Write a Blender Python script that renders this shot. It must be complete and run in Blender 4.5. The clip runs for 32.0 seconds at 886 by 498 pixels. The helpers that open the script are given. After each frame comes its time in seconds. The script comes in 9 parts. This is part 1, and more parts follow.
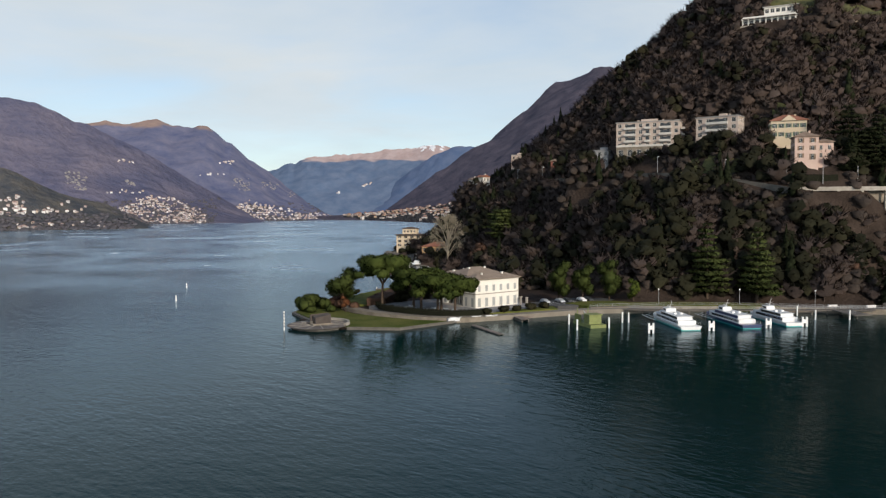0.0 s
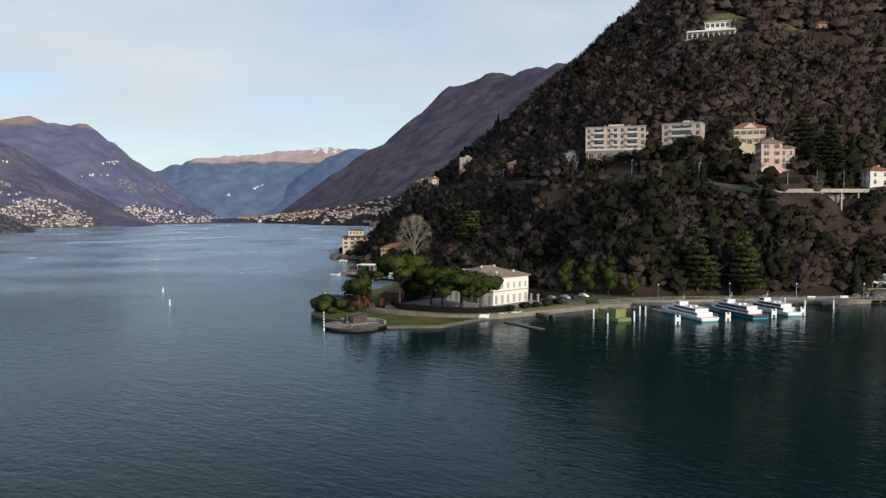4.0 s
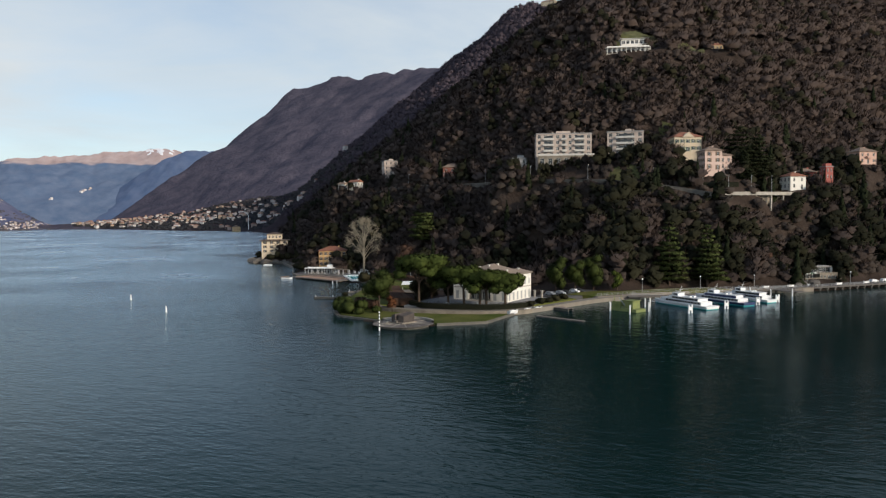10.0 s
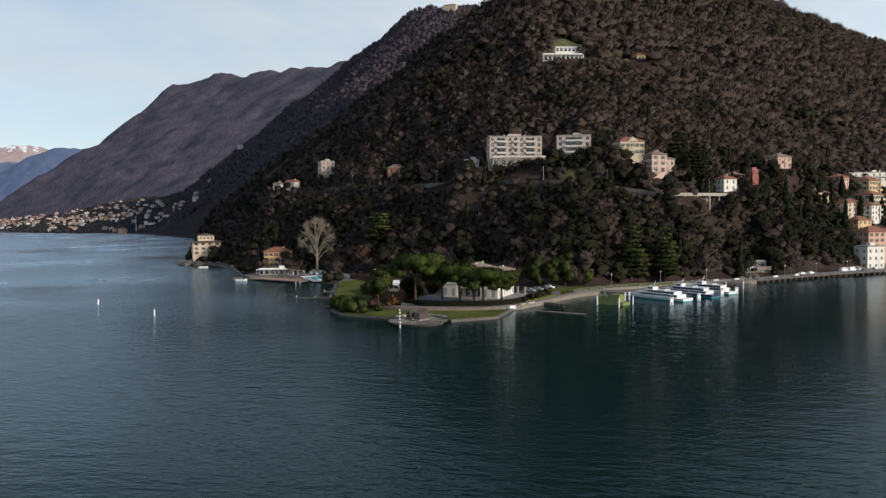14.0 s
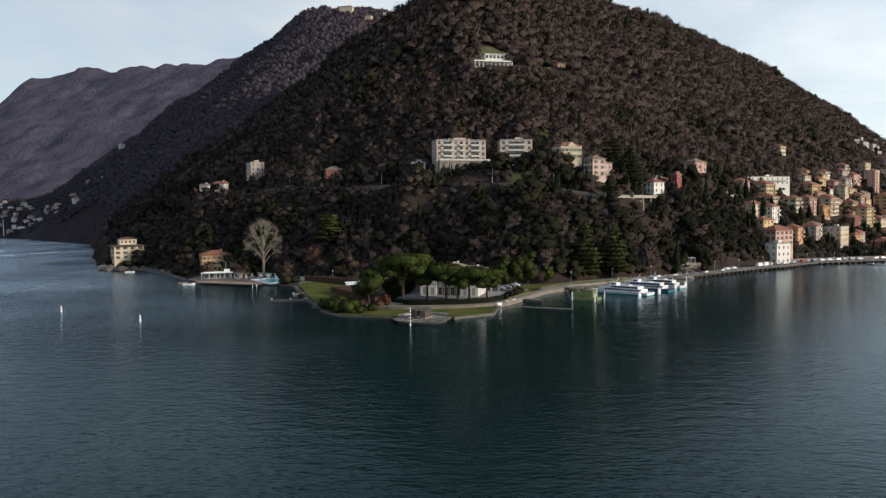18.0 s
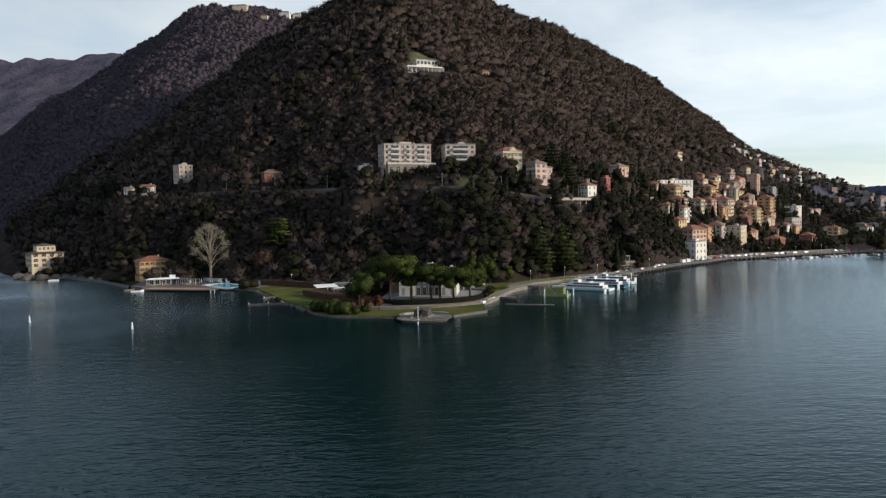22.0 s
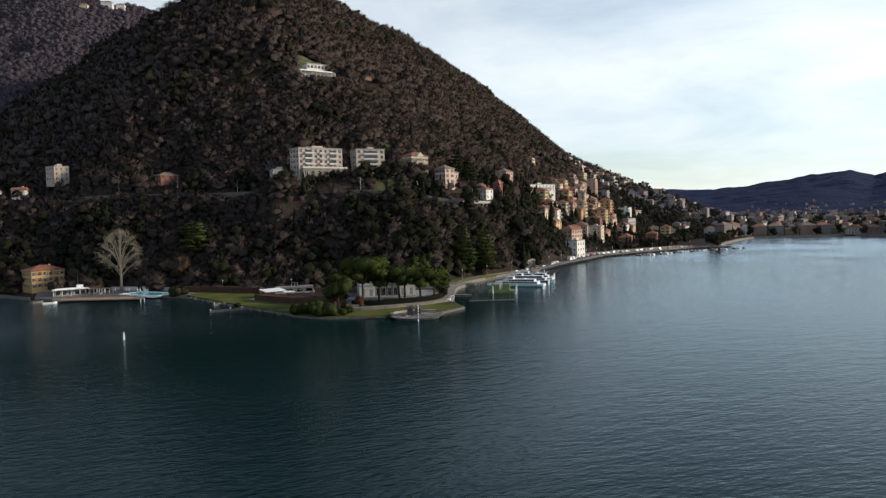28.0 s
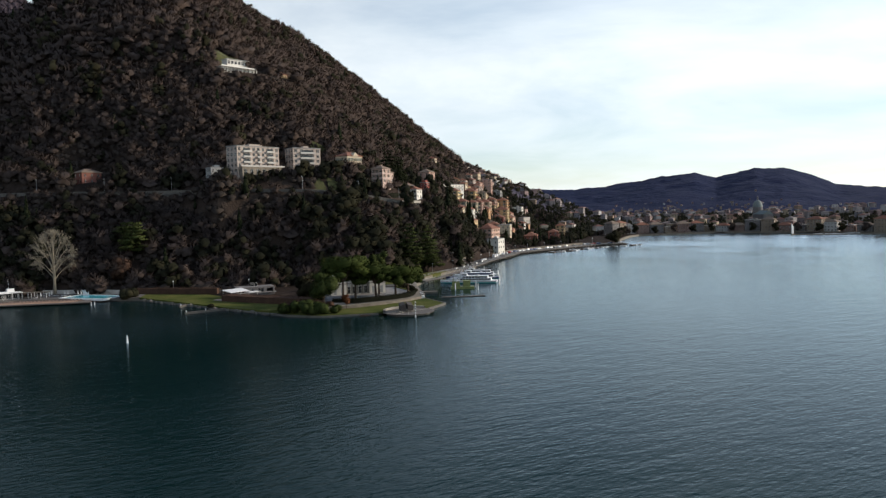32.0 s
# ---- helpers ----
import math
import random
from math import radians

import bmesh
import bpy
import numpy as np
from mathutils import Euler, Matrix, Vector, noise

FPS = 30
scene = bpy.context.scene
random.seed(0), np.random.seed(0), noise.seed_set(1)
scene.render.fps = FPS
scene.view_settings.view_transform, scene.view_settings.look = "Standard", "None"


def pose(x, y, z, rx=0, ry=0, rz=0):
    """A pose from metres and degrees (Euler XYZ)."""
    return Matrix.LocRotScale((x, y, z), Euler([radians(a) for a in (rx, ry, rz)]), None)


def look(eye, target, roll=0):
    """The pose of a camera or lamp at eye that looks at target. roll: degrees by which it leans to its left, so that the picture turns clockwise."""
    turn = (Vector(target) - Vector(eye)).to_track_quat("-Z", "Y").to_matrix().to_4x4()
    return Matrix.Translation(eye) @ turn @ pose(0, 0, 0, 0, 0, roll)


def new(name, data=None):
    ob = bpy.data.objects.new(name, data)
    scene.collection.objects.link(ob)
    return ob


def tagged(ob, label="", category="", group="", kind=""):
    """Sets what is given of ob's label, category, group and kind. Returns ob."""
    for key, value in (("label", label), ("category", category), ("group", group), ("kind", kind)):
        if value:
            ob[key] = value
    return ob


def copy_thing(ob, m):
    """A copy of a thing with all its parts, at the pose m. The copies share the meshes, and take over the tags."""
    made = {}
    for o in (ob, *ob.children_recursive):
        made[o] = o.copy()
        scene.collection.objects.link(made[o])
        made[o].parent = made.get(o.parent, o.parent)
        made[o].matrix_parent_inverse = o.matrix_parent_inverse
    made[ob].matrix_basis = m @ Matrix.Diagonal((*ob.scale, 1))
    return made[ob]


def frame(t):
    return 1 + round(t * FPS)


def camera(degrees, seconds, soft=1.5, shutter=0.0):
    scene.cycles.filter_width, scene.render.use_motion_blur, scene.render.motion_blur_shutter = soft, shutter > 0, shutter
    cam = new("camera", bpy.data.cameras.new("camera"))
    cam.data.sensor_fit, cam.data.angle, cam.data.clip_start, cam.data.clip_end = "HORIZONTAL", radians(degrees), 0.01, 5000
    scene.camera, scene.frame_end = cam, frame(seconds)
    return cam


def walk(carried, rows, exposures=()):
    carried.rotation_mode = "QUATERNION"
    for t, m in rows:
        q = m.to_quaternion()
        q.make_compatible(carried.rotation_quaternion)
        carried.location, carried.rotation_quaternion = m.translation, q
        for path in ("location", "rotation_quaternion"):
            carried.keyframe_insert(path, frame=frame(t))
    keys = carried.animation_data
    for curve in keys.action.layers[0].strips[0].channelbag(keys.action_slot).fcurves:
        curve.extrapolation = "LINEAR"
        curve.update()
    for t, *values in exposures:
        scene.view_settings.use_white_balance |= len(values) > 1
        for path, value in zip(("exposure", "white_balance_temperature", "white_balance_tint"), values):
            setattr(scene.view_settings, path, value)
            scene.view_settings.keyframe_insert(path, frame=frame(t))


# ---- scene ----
cam = camera(61.6, 32.0, soft=1.3)

PATH = [
    (0, (181.021, -128.077, 35.204), (179.671, -126.606, 35.098), -0.3),
    (1, (173.255, -136.531, 34.993), (171.964, -135.007, 34.889), -0.4),
    (2, (165.313, -144.538, 34.795), (164.08, -142.967, 34.693), -0.4),
    (3, (157.207, -152.126, 34.612), (156.034, -150.51, 34.511), -0.4),
    (6, (132.035, -172.602, 34.154), (131.043, -170.868, 34.057), -0.4),
    (7, (123.392, -178.73, 34.034), (122.464, -176.961, 33.938), -0.6),
    (8, (114.639, -184.537, 33.93), (113.775, -182.736, 33.836), -0.6),
    (9, (105.781, -190.035, 33.845), (104.982, -188.204, 33.752), -0.7),
    (10, (96.825, -195.234, 33.778), (96.096, -193.374, 33.686), -0.6),
    (11, (87.775, -200.143, 33.73), (87.118, -198.256, 33.638), -0.6),
    (12, (78.636, -204.766, 33.701), (78.048, -202.857, 33.609), -0.7),
    (13, (69.41, -209.107, 33.692), (68.9, -207.176, 33.599), -0.7),
    (14, (60.099, -213.168, 33.704), (59.672, -211.216, 33.611), -0.7),
    (17, (31.653, -223.637, 33.869), (31.47, -221.648, 33.776), -0.8),
    (18, (21.995, -226.536, 33.97), (21.893, -224.541, 33.878), -0.9),
    (19, (12.243, -229.124, 34.093), (12.225, -227.126, 34.0), -1.0),
    (20, (2.393, -231.387, 34.241), (2.457, -229.39, 34.148), -1.0),
    (21, (-7.561, -233.31, 34.413), (-7.42, -231.317, 34.321), -1.2),
    (22, (-17.627, -234.876, 34.611), (-17.406, -232.89, 34.52), -1.3),
    (23, (-27.813, -236.064, 34.834), (-27.509, -234.089, 34.743), -1.4),
    (24, (-38.127, -236.852, 35.084), (-37.741, -234.891, 34.992), -1.6),
    (25, (-48.581, -237.215, 35.36), (-48.11, -235.273, 35.268), -1.5),
    (28, (-80.898, -235.472, 36.357), (-80.181, -233.607, 36.26), -1.7),
    (29, (-92.034, -233.841, 36.747), (-91.237, -232.009, 36.646), -1.7),
    (30, (-103.378, -231.626, 37.167), (-102.497, -229.833, 37.063), -1.6),
    (31, (-114.945, -228.789, 37.618), (-113.981, -227.041, 37.509), -1.7),
    (32, (-126.755, -225.289, 38.099), (-125.708, -223.589, 37.988), -1.6),
]
walk(cam, [(t, look(eye, target, roll)) for t, eye, target, roll in PATH])

# ---------------------------------------------------------------- light
SUN_AZ = (0.94, -0.34)          # direction towards the sun in plan
SUN_EL = 20.0


def build_sky():
    w = bpy.data.worlds.new("sky")
    scene.world = w
    w.use_nodes = True
    nt = w.node_tree
    nt.nodes.clear()
    N, L = nt.nodes.new, nt.links.new
    out = N("ShaderNodeOutputWorld")
    sky = N("ShaderNodeTexSky")
    sky.sky_type = "NISHITA"
    sky.sun_disc = False
    sky.sun_elevation = radians(SUN_EL)
    sky.sun_rotation = math.atan2(SUN_AZ[0], SUN_AZ[1])
    sky.altitude = 300
    sky.dust_density = 0.3
    sky.ozone_density = 2.5
    clear = N("ShaderNodeBackground")
    clear.inputs["Strength"].default_value = 0.135
    L(sky.outputs[0], clear.inputs["Color"])
    # thin high cloud, laid on a plane overhead
    co = N("ShaderNodeTexCoord")
    sep = N("ShaderNodeSeparateXYZ")
    L(co.outputs["Generated"], sep.inputs[0])
    zz = N("ShaderNodeMath"); zz.operation = "MAXIMUM"; zz.inputs[1].default_value = 0.0
    L(sep.outputs["Z"], zz.inputs[0])
    za = N("ShaderNodeMath"); za.operation = "ADD"; za.inputs[1].default_value = 0.12
    L(zz.outputs[0], za.inputs[0])
    dx = N("ShaderNodeMath"); dx.operation = "DIVIDE"
    dy = N("ShaderNodeMath"); dy.operation = "DIVIDE"
    L(sep.outputs["X"], dx.inputs[0]); L(za.outputs[0], dx.inputs[1])
    L(sep.outputs["Y"], dy.inputs[0]); L(za.outputs[0], dy.inputs[1])
    com = N("ShaderNodeCombineXYZ")
    L(dx.outputs[0], com.inputs[0]); L(dy.outputs[0], com.inputs[1])
    n1 = N("ShaderNodeTexNoise")
    n1.inputs["Scale"].default_value = 0.75
    n1.inputs["Detail"].default_value = 7
    n1.inputs["Roughness"].default_value = 0.55
    n1.inputs["Distortion"].default_value = 0.4
    L(com.outputs[0], n1.inputs["Vector"])
    ramp = N("ShaderNodeMapRange")
    ramp.inputs["From Min"].default_value = 0.30
    ramp.inputs["From Max"].default_value = 0.62
    ramp.inputs["To Min"].default_value = 0.45
    ramp.inputs["To Max"].default_value = 0.97
    L(n1.outputs[0], ramp.inputs["Value"])
    # the cloud sheet thins out towards the horizon
    low = N("ShaderNodeMapRange")
    low.interpolation_type = "SMOOTHSTEP"
    low.inputs["From Min"].default_value = 0.03
    low.inputs["From Max"].default_value = 0.20
    low.inputs["To Min"].default_value = 0.72
    low.inputs["To Max"].default_value = 1.0
    L(sep.outputs["Z"], low.inputs["Value"])
    mul = N("ShaderNodeMath"); mul.operation = "MULTIPLY"
    L(ramp.outputs[0], mul.inputs[0]); L(low.outputs[0], mul.inputs[1])
    high = N("ShaderNodeMapRange")
    high.interpolation_type = "SMOOTHSTEP"
    high.inputs["From Min"].default_value = 0.27
    high.inputs["From Max"].default_value = 0.60
    high.inputs["To Min"].default_value = 1.0
    high.inputs["To Max"].default_value = 0.14
    L(sep.outputs["Z"], high.inputs["Value"])
    thin = N("ShaderNodeMath"); thin.operation = "MULTIPLY"
    L(mul.outputs[0], thin.inputs[0]); L(high.outputs[0], thin.inputs[1])
    mul = thin
    cloud = N("ShaderNodeBackground")
    n2 = N("ShaderNodeTexNoise")
    n2.inputs["Scale"].default_value = 1.7
    n2.inputs["Detail"].default_value = 5
    L(com.outputs[0], n2.inputs["Vector"])
    cr = N("ShaderNodeMix"); cr.data_type = "RGBA"
    cr.inputs[6].default_value = (0.72, 0.82, 0.88, 1)
    cr.inputs[7].default_value = (0.93, 0.97, 0.99, 1)
    L(n2.outputs[0], cr.inputs[0])
    L(cr.outputs[2], cloud.inputs["Color"])
    # thin cloud is brighter round the sun
    dot = N("ShaderNodeVectorMath"); dot.operation = "DOT_PRODUCT"
    e0 = radians(SUN_EL)
    dot.inputs[1].default_value = (SUN_AZ[0] * math.cos(e0), SUN_AZ[1] * math.cos(e0), math.sin(e0))
    L(co.outputs["Generated"], dot.inputs[0])
    glow = N("ShaderNodeMapRange")
    glow.inputs["From Min"].default_value = -0.6
    glow.inputs["From Max"].default_value = 1.0
    glow.inputs["To Min"].default_value = 0.82
    glow.inputs["To Max"].default_value = 1.5
    L(dot.outputs["Value"], glow.inputs["Value"]); L(glow.outputs[0], cloud.inputs["Strength"])
    mix = N("ShaderNodeMixShader")
    L(mul.outputs[0], mix.inputs[0]); L(clear.outputs[0], mix.inputs[1]); L(cloud.outputs[0], mix.inputs[2])
    L(mix.outputs[0], out.inputs[0])
    lamp = bpy.data.lights.new("sun", "SUN")
    lamp.energy = 3.9
    lamp.angle = radians(6.0)
    lamp.color = (1.0, 0.87, 0.72)
    s = new("sun", lamp)
    e = radians(SUN_EL)
    d = Vector((SUN_AZ[0] * math.cos(e), SUN_AZ[1] * math.cos(e), math.sin(e)))
    s.matrix_world = look(d * 300, (0, 0, 0))


build_sky()

# ---------------------------------------------------------------- materials
MATS = {}


def material(name, a, b=None, rough=0.8, scale=0.5, fine=6.0, bump=0.0, bump_scale=8.0, metal=0.0, island=0.0, objrand=0.0, spec=0.5, stretch=(1, 1, 1)):
    """A surface whose colour wanders between a and b at two scales (in metres), with fine relief."""
    if name in MATS:
        return MATS[name]
    b = b or tuple(c * 0.8 for c in a)
    m = bpy.data.materials.new(name)
    m.use_nodes = True
    nt = m.node_tree
    N, L = nt.nodes.new, nt.links.new
    p = nt.nodes["Principled BSDF"]
    p.inputs["Roughness"].default_value = rough
    p.inputs["Metallic"].default_value = metal
    p.inputs["Specular IOR Level"].default_value = spec
    geo = N("ShaderNodeNewGeometry")
    mp = N("ShaderNodeMapping")
    mp.inputs["Scale"].default_value = stretch
    L(geo.outputs["Position"], mp.inputs["Vector"])
    n1 = N("ShaderNodeTexNoise"); n1.inputs["Scale"].default_value = scale; n1.inputs["Detail"].default_value = 3
    n2 = N("ShaderNodeTexNoise"); n2.inputs["Scale"].default_value = fine; n2.inputs["Detail"].default_value = 4
    L(mp.outputs[0], n1.inputs["Vector"]); L(mp.outputs[0], n2.inputs["Vector"])
    add = N("ShaderNodeMath"); add.operation = "MULTIPLY_ADD"; add.inputs[1].default_value = 0.45
    L(n2.outputs[0], add.inputs[0]); L(n1.outputs[0], add.inputs[2])
    mr = N("ShaderNodeMapRange"); mr.inputs["From Min"].default_value = 0.5; mr.inputs["From Max"].default_value = 0.95
    L(add.outputs[0], mr.inputs["Value"])
    fac = mr.outputs[0]
    for src, amount in ((("island"), island), (("obj"), objrand)):
        if amount > 0:
            r = geo.outputs["Random Per Island"] if src == "island" else N("ShaderNodeObjectInfo").outputs["Random"]
            mm = N("ShaderNodeMix"); mm.data_type = "FLOAT"; mm.inputs[0].default_value = amount
            L(fac, mm.inputs[2]); L(r, mm.inputs[3])
            fac = mm.outputs[0]
    mx = N("ShaderNodeMix"); mx.data_type = "RGBA"
    mx.inputs[6].default_value = (*a, 1); mx.inputs[7].default_value = (*b, 1)
    L(fac, mx.inputs[0]); L(mx.outputs[2], p.inputs["Base Color"])
    if bump > 0:
        n3 = N("ShaderNodeTexNoise"); n3.inputs["Scale"].default_value = bump_scale; n3.inputs["Detail"].default_value = 5
        L(mp.outputs[0], n3.inputs["Vector"])
        bp = N("ShaderNodeBump"); bp.inputs["Strength"].default_value = bump; bp.inputs["Distance"].default_value = 0.5 / bump_scale
        L(n3.outputs[0], bp.inputs["Height"]); L(bp.outputs[0], p.inputs["Normal"])
    MATS[name] = m
    return m


def water_material():
    m = bpy.data.materials.new("lake_water")
    m.use_nodes = True
    nt = m.node_tree
    N, L = nt.nodes.new, nt.links.new
    nt.nodes.clear()
    out = N("ShaderNodeOutputMaterial")
    body = N("ShaderNodeBsdfDiffuse")
    body.inputs["Color"].default_value = (0.0014, 0.0145, 0.0142, 1)
    p = N("ShaderNodeBsdfGlossy")
    p.inputs["Color"].default_value = (0.78, 0.895, 0.99, 1)
    fres = N("ShaderNodeFresnel")
    fres.inputs["IOR"].default_value = 1.18
    mix = N("ShaderNodeMixShader")
    L(fres.outputs[0], mix.inputs[0]); L(body.outputs[0], mix.inputs[1]); L(p.outputs[0], mix.inputs[2]); L(mix.outputs[0], out.inputs[0])
    geo = N("ShaderNodeNewGeometry")
    prev = None
    # calm off the point, rougher outwards; centre and reach fit the camera's view
    away = N("ShaderNodeVectorMath"); away.operation = "DISTANCE"; away.inputs[1].default_value = (125, 25, 0)
    L(geo.outputs["Position"], away.inputs[0])
    drift = N("ShaderNodeTexNoise"); drift.inputs["Scale"].default_value = 0.009; drift.inputs["Detail"].default_value = 3
    L(geo.outputs["Position"], drift.inputs["Vector"])
    edge = N("ShaderNodeMath"); edge.operation = "MULTIPLY_ADD"; edge.inputs[1].default_value = 190
    L(drift.outputs[0], edge.inputs[0]); L(away.outputs["Value"], edge.inputs[2])
    wind = N("ShaderNodeMapRange"); wind.interpolation_type = "SMOOTHSTEP"
    wind.inputs["From Min"].default_value = 150; wind.inputs["From Max"].default_value = 500
    L(edge.outputs[0], wind.inputs["Value"])
    gust = N("ShaderNodeMapRange"); gust.inputs["To Min"].default_value = 0.52; gust.inputs["To Max"].default_value = 1.15
    L(wind.outputs[0], gust.inputs["Value"])
    # long swell, wind ripples and fine chop
    for sc, stretch, rot, dist in ((0.045, (1, 1, 1), 0, 0.16), (0.13, (1, 2.4, 1), 20, 0.22), (0.45, (1, 2.2, 1), 35, 0.155), (1.4, (1, 1.5, 1), 10, 0.044)):
        mp = N("ShaderNodeMapping"); mp.inputs["Scale"].default_value = stretch; mp.inputs["Rotation"].default_value = (0, 0, radians(rot))
        L(geo.outputs["Position"], mp.inputs["Vector"])
        n = N("ShaderNodeTexNoise"); n.inputs["Scale"].default_value = sc; n.inputs["Detail"].default_value = 2
        L(mp.outputs[0], n.inputs["Vector"])
        bp = N("ShaderNodeBump"); bp.inputs["Distance"].default_value = dist
        L(gust.outputs[0], bp.inputs["Strength"]); L(n.outputs[0], bp.inputs["Height"])
        if prev:
            L(prev.outputs[0], bp.inputs["Normal"])
        prev = bp
    L(prev.outputs[0], p.inputs["Normal"]); L(prev.outputs[0], fres.inputs["Normal"])
    # calmer and rougher patches of the surface
    n = N("ShaderNodeTexNoise"); n.inputs["Scale"].default_value = 0.012; n.inputs["Detail"].default_value = 4
    L(geo.outputs["Position"], n.inputs["Vector"])
    mr = N("ShaderNodeMapRange"); mr.inputs["From Min"].default_value = 0.35; mr.inputs["From Max"].default_value = 0.7
    mr.inputs["To Min"].default_value = 0.12; mr.inputs["To Max"].default_value = 0.26
    L(n.outputs[0], mr.inputs["Value"])
    rg = N("ShaderNodeMath"); rg.operation = "MULTIPLY"
    L(mr.outputs[0], rg.inputs[0]); L(gust.outputs[0], rg.inputs[1]); L(rg.outputs[0], p.inputs["Roughness"])
    return m


# ---------------------------------------------------------------- mesh helpers
def mesh_np(name, verts, faces, mats, midx=None, smooth=False):
    """A mesh from arrays: faces is (n, 3) or (n, 4)."""
    verts, faces = np.asarray(verts, np.float32), np.asarray(faces, np.int32)
    me = bpy.data.meshes.new(name)
    k = faces.shape[1]
    me.vertices.add(len(verts)); me.vertices.foreach_set("co", verts.ravel())
    me.loops.add(faces.size); me.loops.foreach_set("vertex_index", faces.ravel())
    me.polygons.add(len(faces))
    me.polygons.foreach_set("loop_start", np.arange(0, faces.size, k, dtype=np.int32))
    me.polygons.foreach_set("loop_total", np.full(len(faces), k, np.int32))
    for m in mats:
        me.materials.append(m)
    if midx is not None:
        me.polygons.foreach_set("material_index", np.asarray(midx, np.int32))
    if smooth:
        me.polygons.foreach_set("use_smooth", np.ones(len(faces), bool))
    me.update(calc_edges=True)
    return me


def to_mesh(bm, name, *mats):
    me = bpy.data.meshes.new(name)
    bm.to_mesh(me)
    bm.free()
    for m in mats:
        me.materials.append(m)
    return me


def part(name, bm, mat, parent, label=""):
    """Links a bmesh (or a ready mesh) as one mesh object under a thing or a part."""
    me = bm if isinstance(bm, bpy.types.Mesh) else to_mesh(bm, name, *(mat if isinstance(mat, (list, tuple)) else [mat]))
    ob = new(name, me)
    ob.parent = parent
    if label:
        ob["label"] = label
    return ob


def root(name, x, y, z, yaw=0.0, label="", category="", group="", kind=""):
    ob = new(name)
    ob.empty_display_size = 0.2
    ob.matrix_world = pose(x, y, z, 0, 0, yaw)
    return tagged(ob, label, category, group, kind)


def box(bm, x0, x1, y0, y1, z0, z1, mi=0, taper=0.0):
    """Adds a box to a bmesh; taper draws its top in."""
    t = taper
    co = [(x0, y0, z0), (x1, y0, z0), (x1, y1, z0), (x0, y1, z0), (x0 + t, y0 + t, z1), (x1 - t, y0 + t, z1), (x1 - t, y1 - t, z1), (x0 + t, y1 - t, z1)]
    v = [bm.verts.new(c) for c in co]
    for f in ((3, 2, 1, 0), (4, 5, 6, 7), (0, 1, 5, 4), (1, 2, 6, 5), (2, 3, 7, 6), (3, 0, 4, 7)):
        bm.faces.new([v[i] for i in f]).material_index = mi
    return v


def boxes(*specs):
    bm = bmesh.new()
    for s in specs:
        box(bm, *s)
    return bm


def prism(bm, pts, z0, z1, mi=0):
    """A plan polygon (counter-clockwise) raised from z0 to z1; z1 may be a list."""
    zs = z1 if isinstance(z1, (list, tuple)) else [z1] * len(pts)
    a = [bm.verts.new((x, y, z0)) for x, y in pts]
    b = [bm.verts.new((x, y, z)) for (x, y), z in zip(pts, zs)]
    n = len(pts)
    bm.faces.new(b).material_index = mi
    bm.faces.new(a[::-1]).material_index = mi
    for i in range(n):
        bm.faces.new((a[i], a[(i + 1) % n], b[(i + 1) % n], b[i])).material_index = mi


def tube(bm, p, q, r0, r1=None, n=8, mi=0, cap=True):
    """A tapered round bar from p to q."""
    p, q = Vector(p), Vector(q)
    r1 = r0 if r1 is None else r1
    d = (q - p).normalized()
    u = d.orthogonal().normalized()
    v = d.cross(u)
    ra, rb = [], []
    for i in range(n):
        a = 2 * math.pi * i / n
        o = u * math.cos(a) + v * math.sin(a)
        ra.append(bm.verts.new(p + o * r0)); rb.append(bm.verts.new(q + o * r1))
    for i in range(n):
        bm.faces.new((ra[i], ra[(i + 1) % n], rb[(i + 1) % n], rb[i])).material_index = mi
    if cap:
        bm.faces.new(ra[::-1]).material_index = mi
        bm.faces.new(rb).material_index = mi


# ---------------------------------------------------------------- lie of the land
# Each mountain is bounded by tilted planes (height at the origin, rise along x, rise along y), rounded where they meet.
HILL = ((1.1, 0.6446, 0.5108), (-100.1, 0.3792, 0.7622), (-10.2, -0.5827, 0.5653), (110.5, -0.7054, 0.4844), (835.8, 0.9556, -0.9449))
SPUR = ((8.0, 0.7148, 0.5201), (323.8, -0.3758, 0.0635), (46.6, -1.0002, 0.2484), (-139.5, 0.0096, 0.466), (1375.0, -0.0996, -0.7083))
NORTH = ((1373.9, 0.9247, 0.4257), (-784.8, 0.2115, 0.5649), (-1470.1, -1.001, 0.4045), (2321.4, -0.4032, -0.6609))
SHOULDER = ((-672.0, 0.6848, 0.4262), (-16.7, -0.2441, 0.2895), (738.4, -0.873, 0.1254))
# the lake's edge on this side, walked with the land on the left hand
COAST = ((660, -400), (650, 60), (640, 175), (622, 262), (590, 338), (500, 372), (470, 358), (384, 292), (374, 262), (364, 254), (332, 262), (258, 243), (226, 233), (197, 208), (172, 190), (128, 151), (84, 126), (65, 110),
         (48, 91), (39, 68), (29, 47), (26, 22), (10, 8), (-8, 13), (-26, 22), (-34, 33), (-38, 44), (-46, 66), (-67, 127), (-78, 136), (-92, 138), (-128, 156), (-137, 168), (-164, 211), (-200, 251), (-222, 252), (-236, 268))
COAST_FAR = ((-262, 310), (-330, 440), (-420, 640), (-519, 838), (-637, 955), (-800, 1125), (-980, 1250), (-1263, 1352), (-1460, 1447), (-1752, 1566))


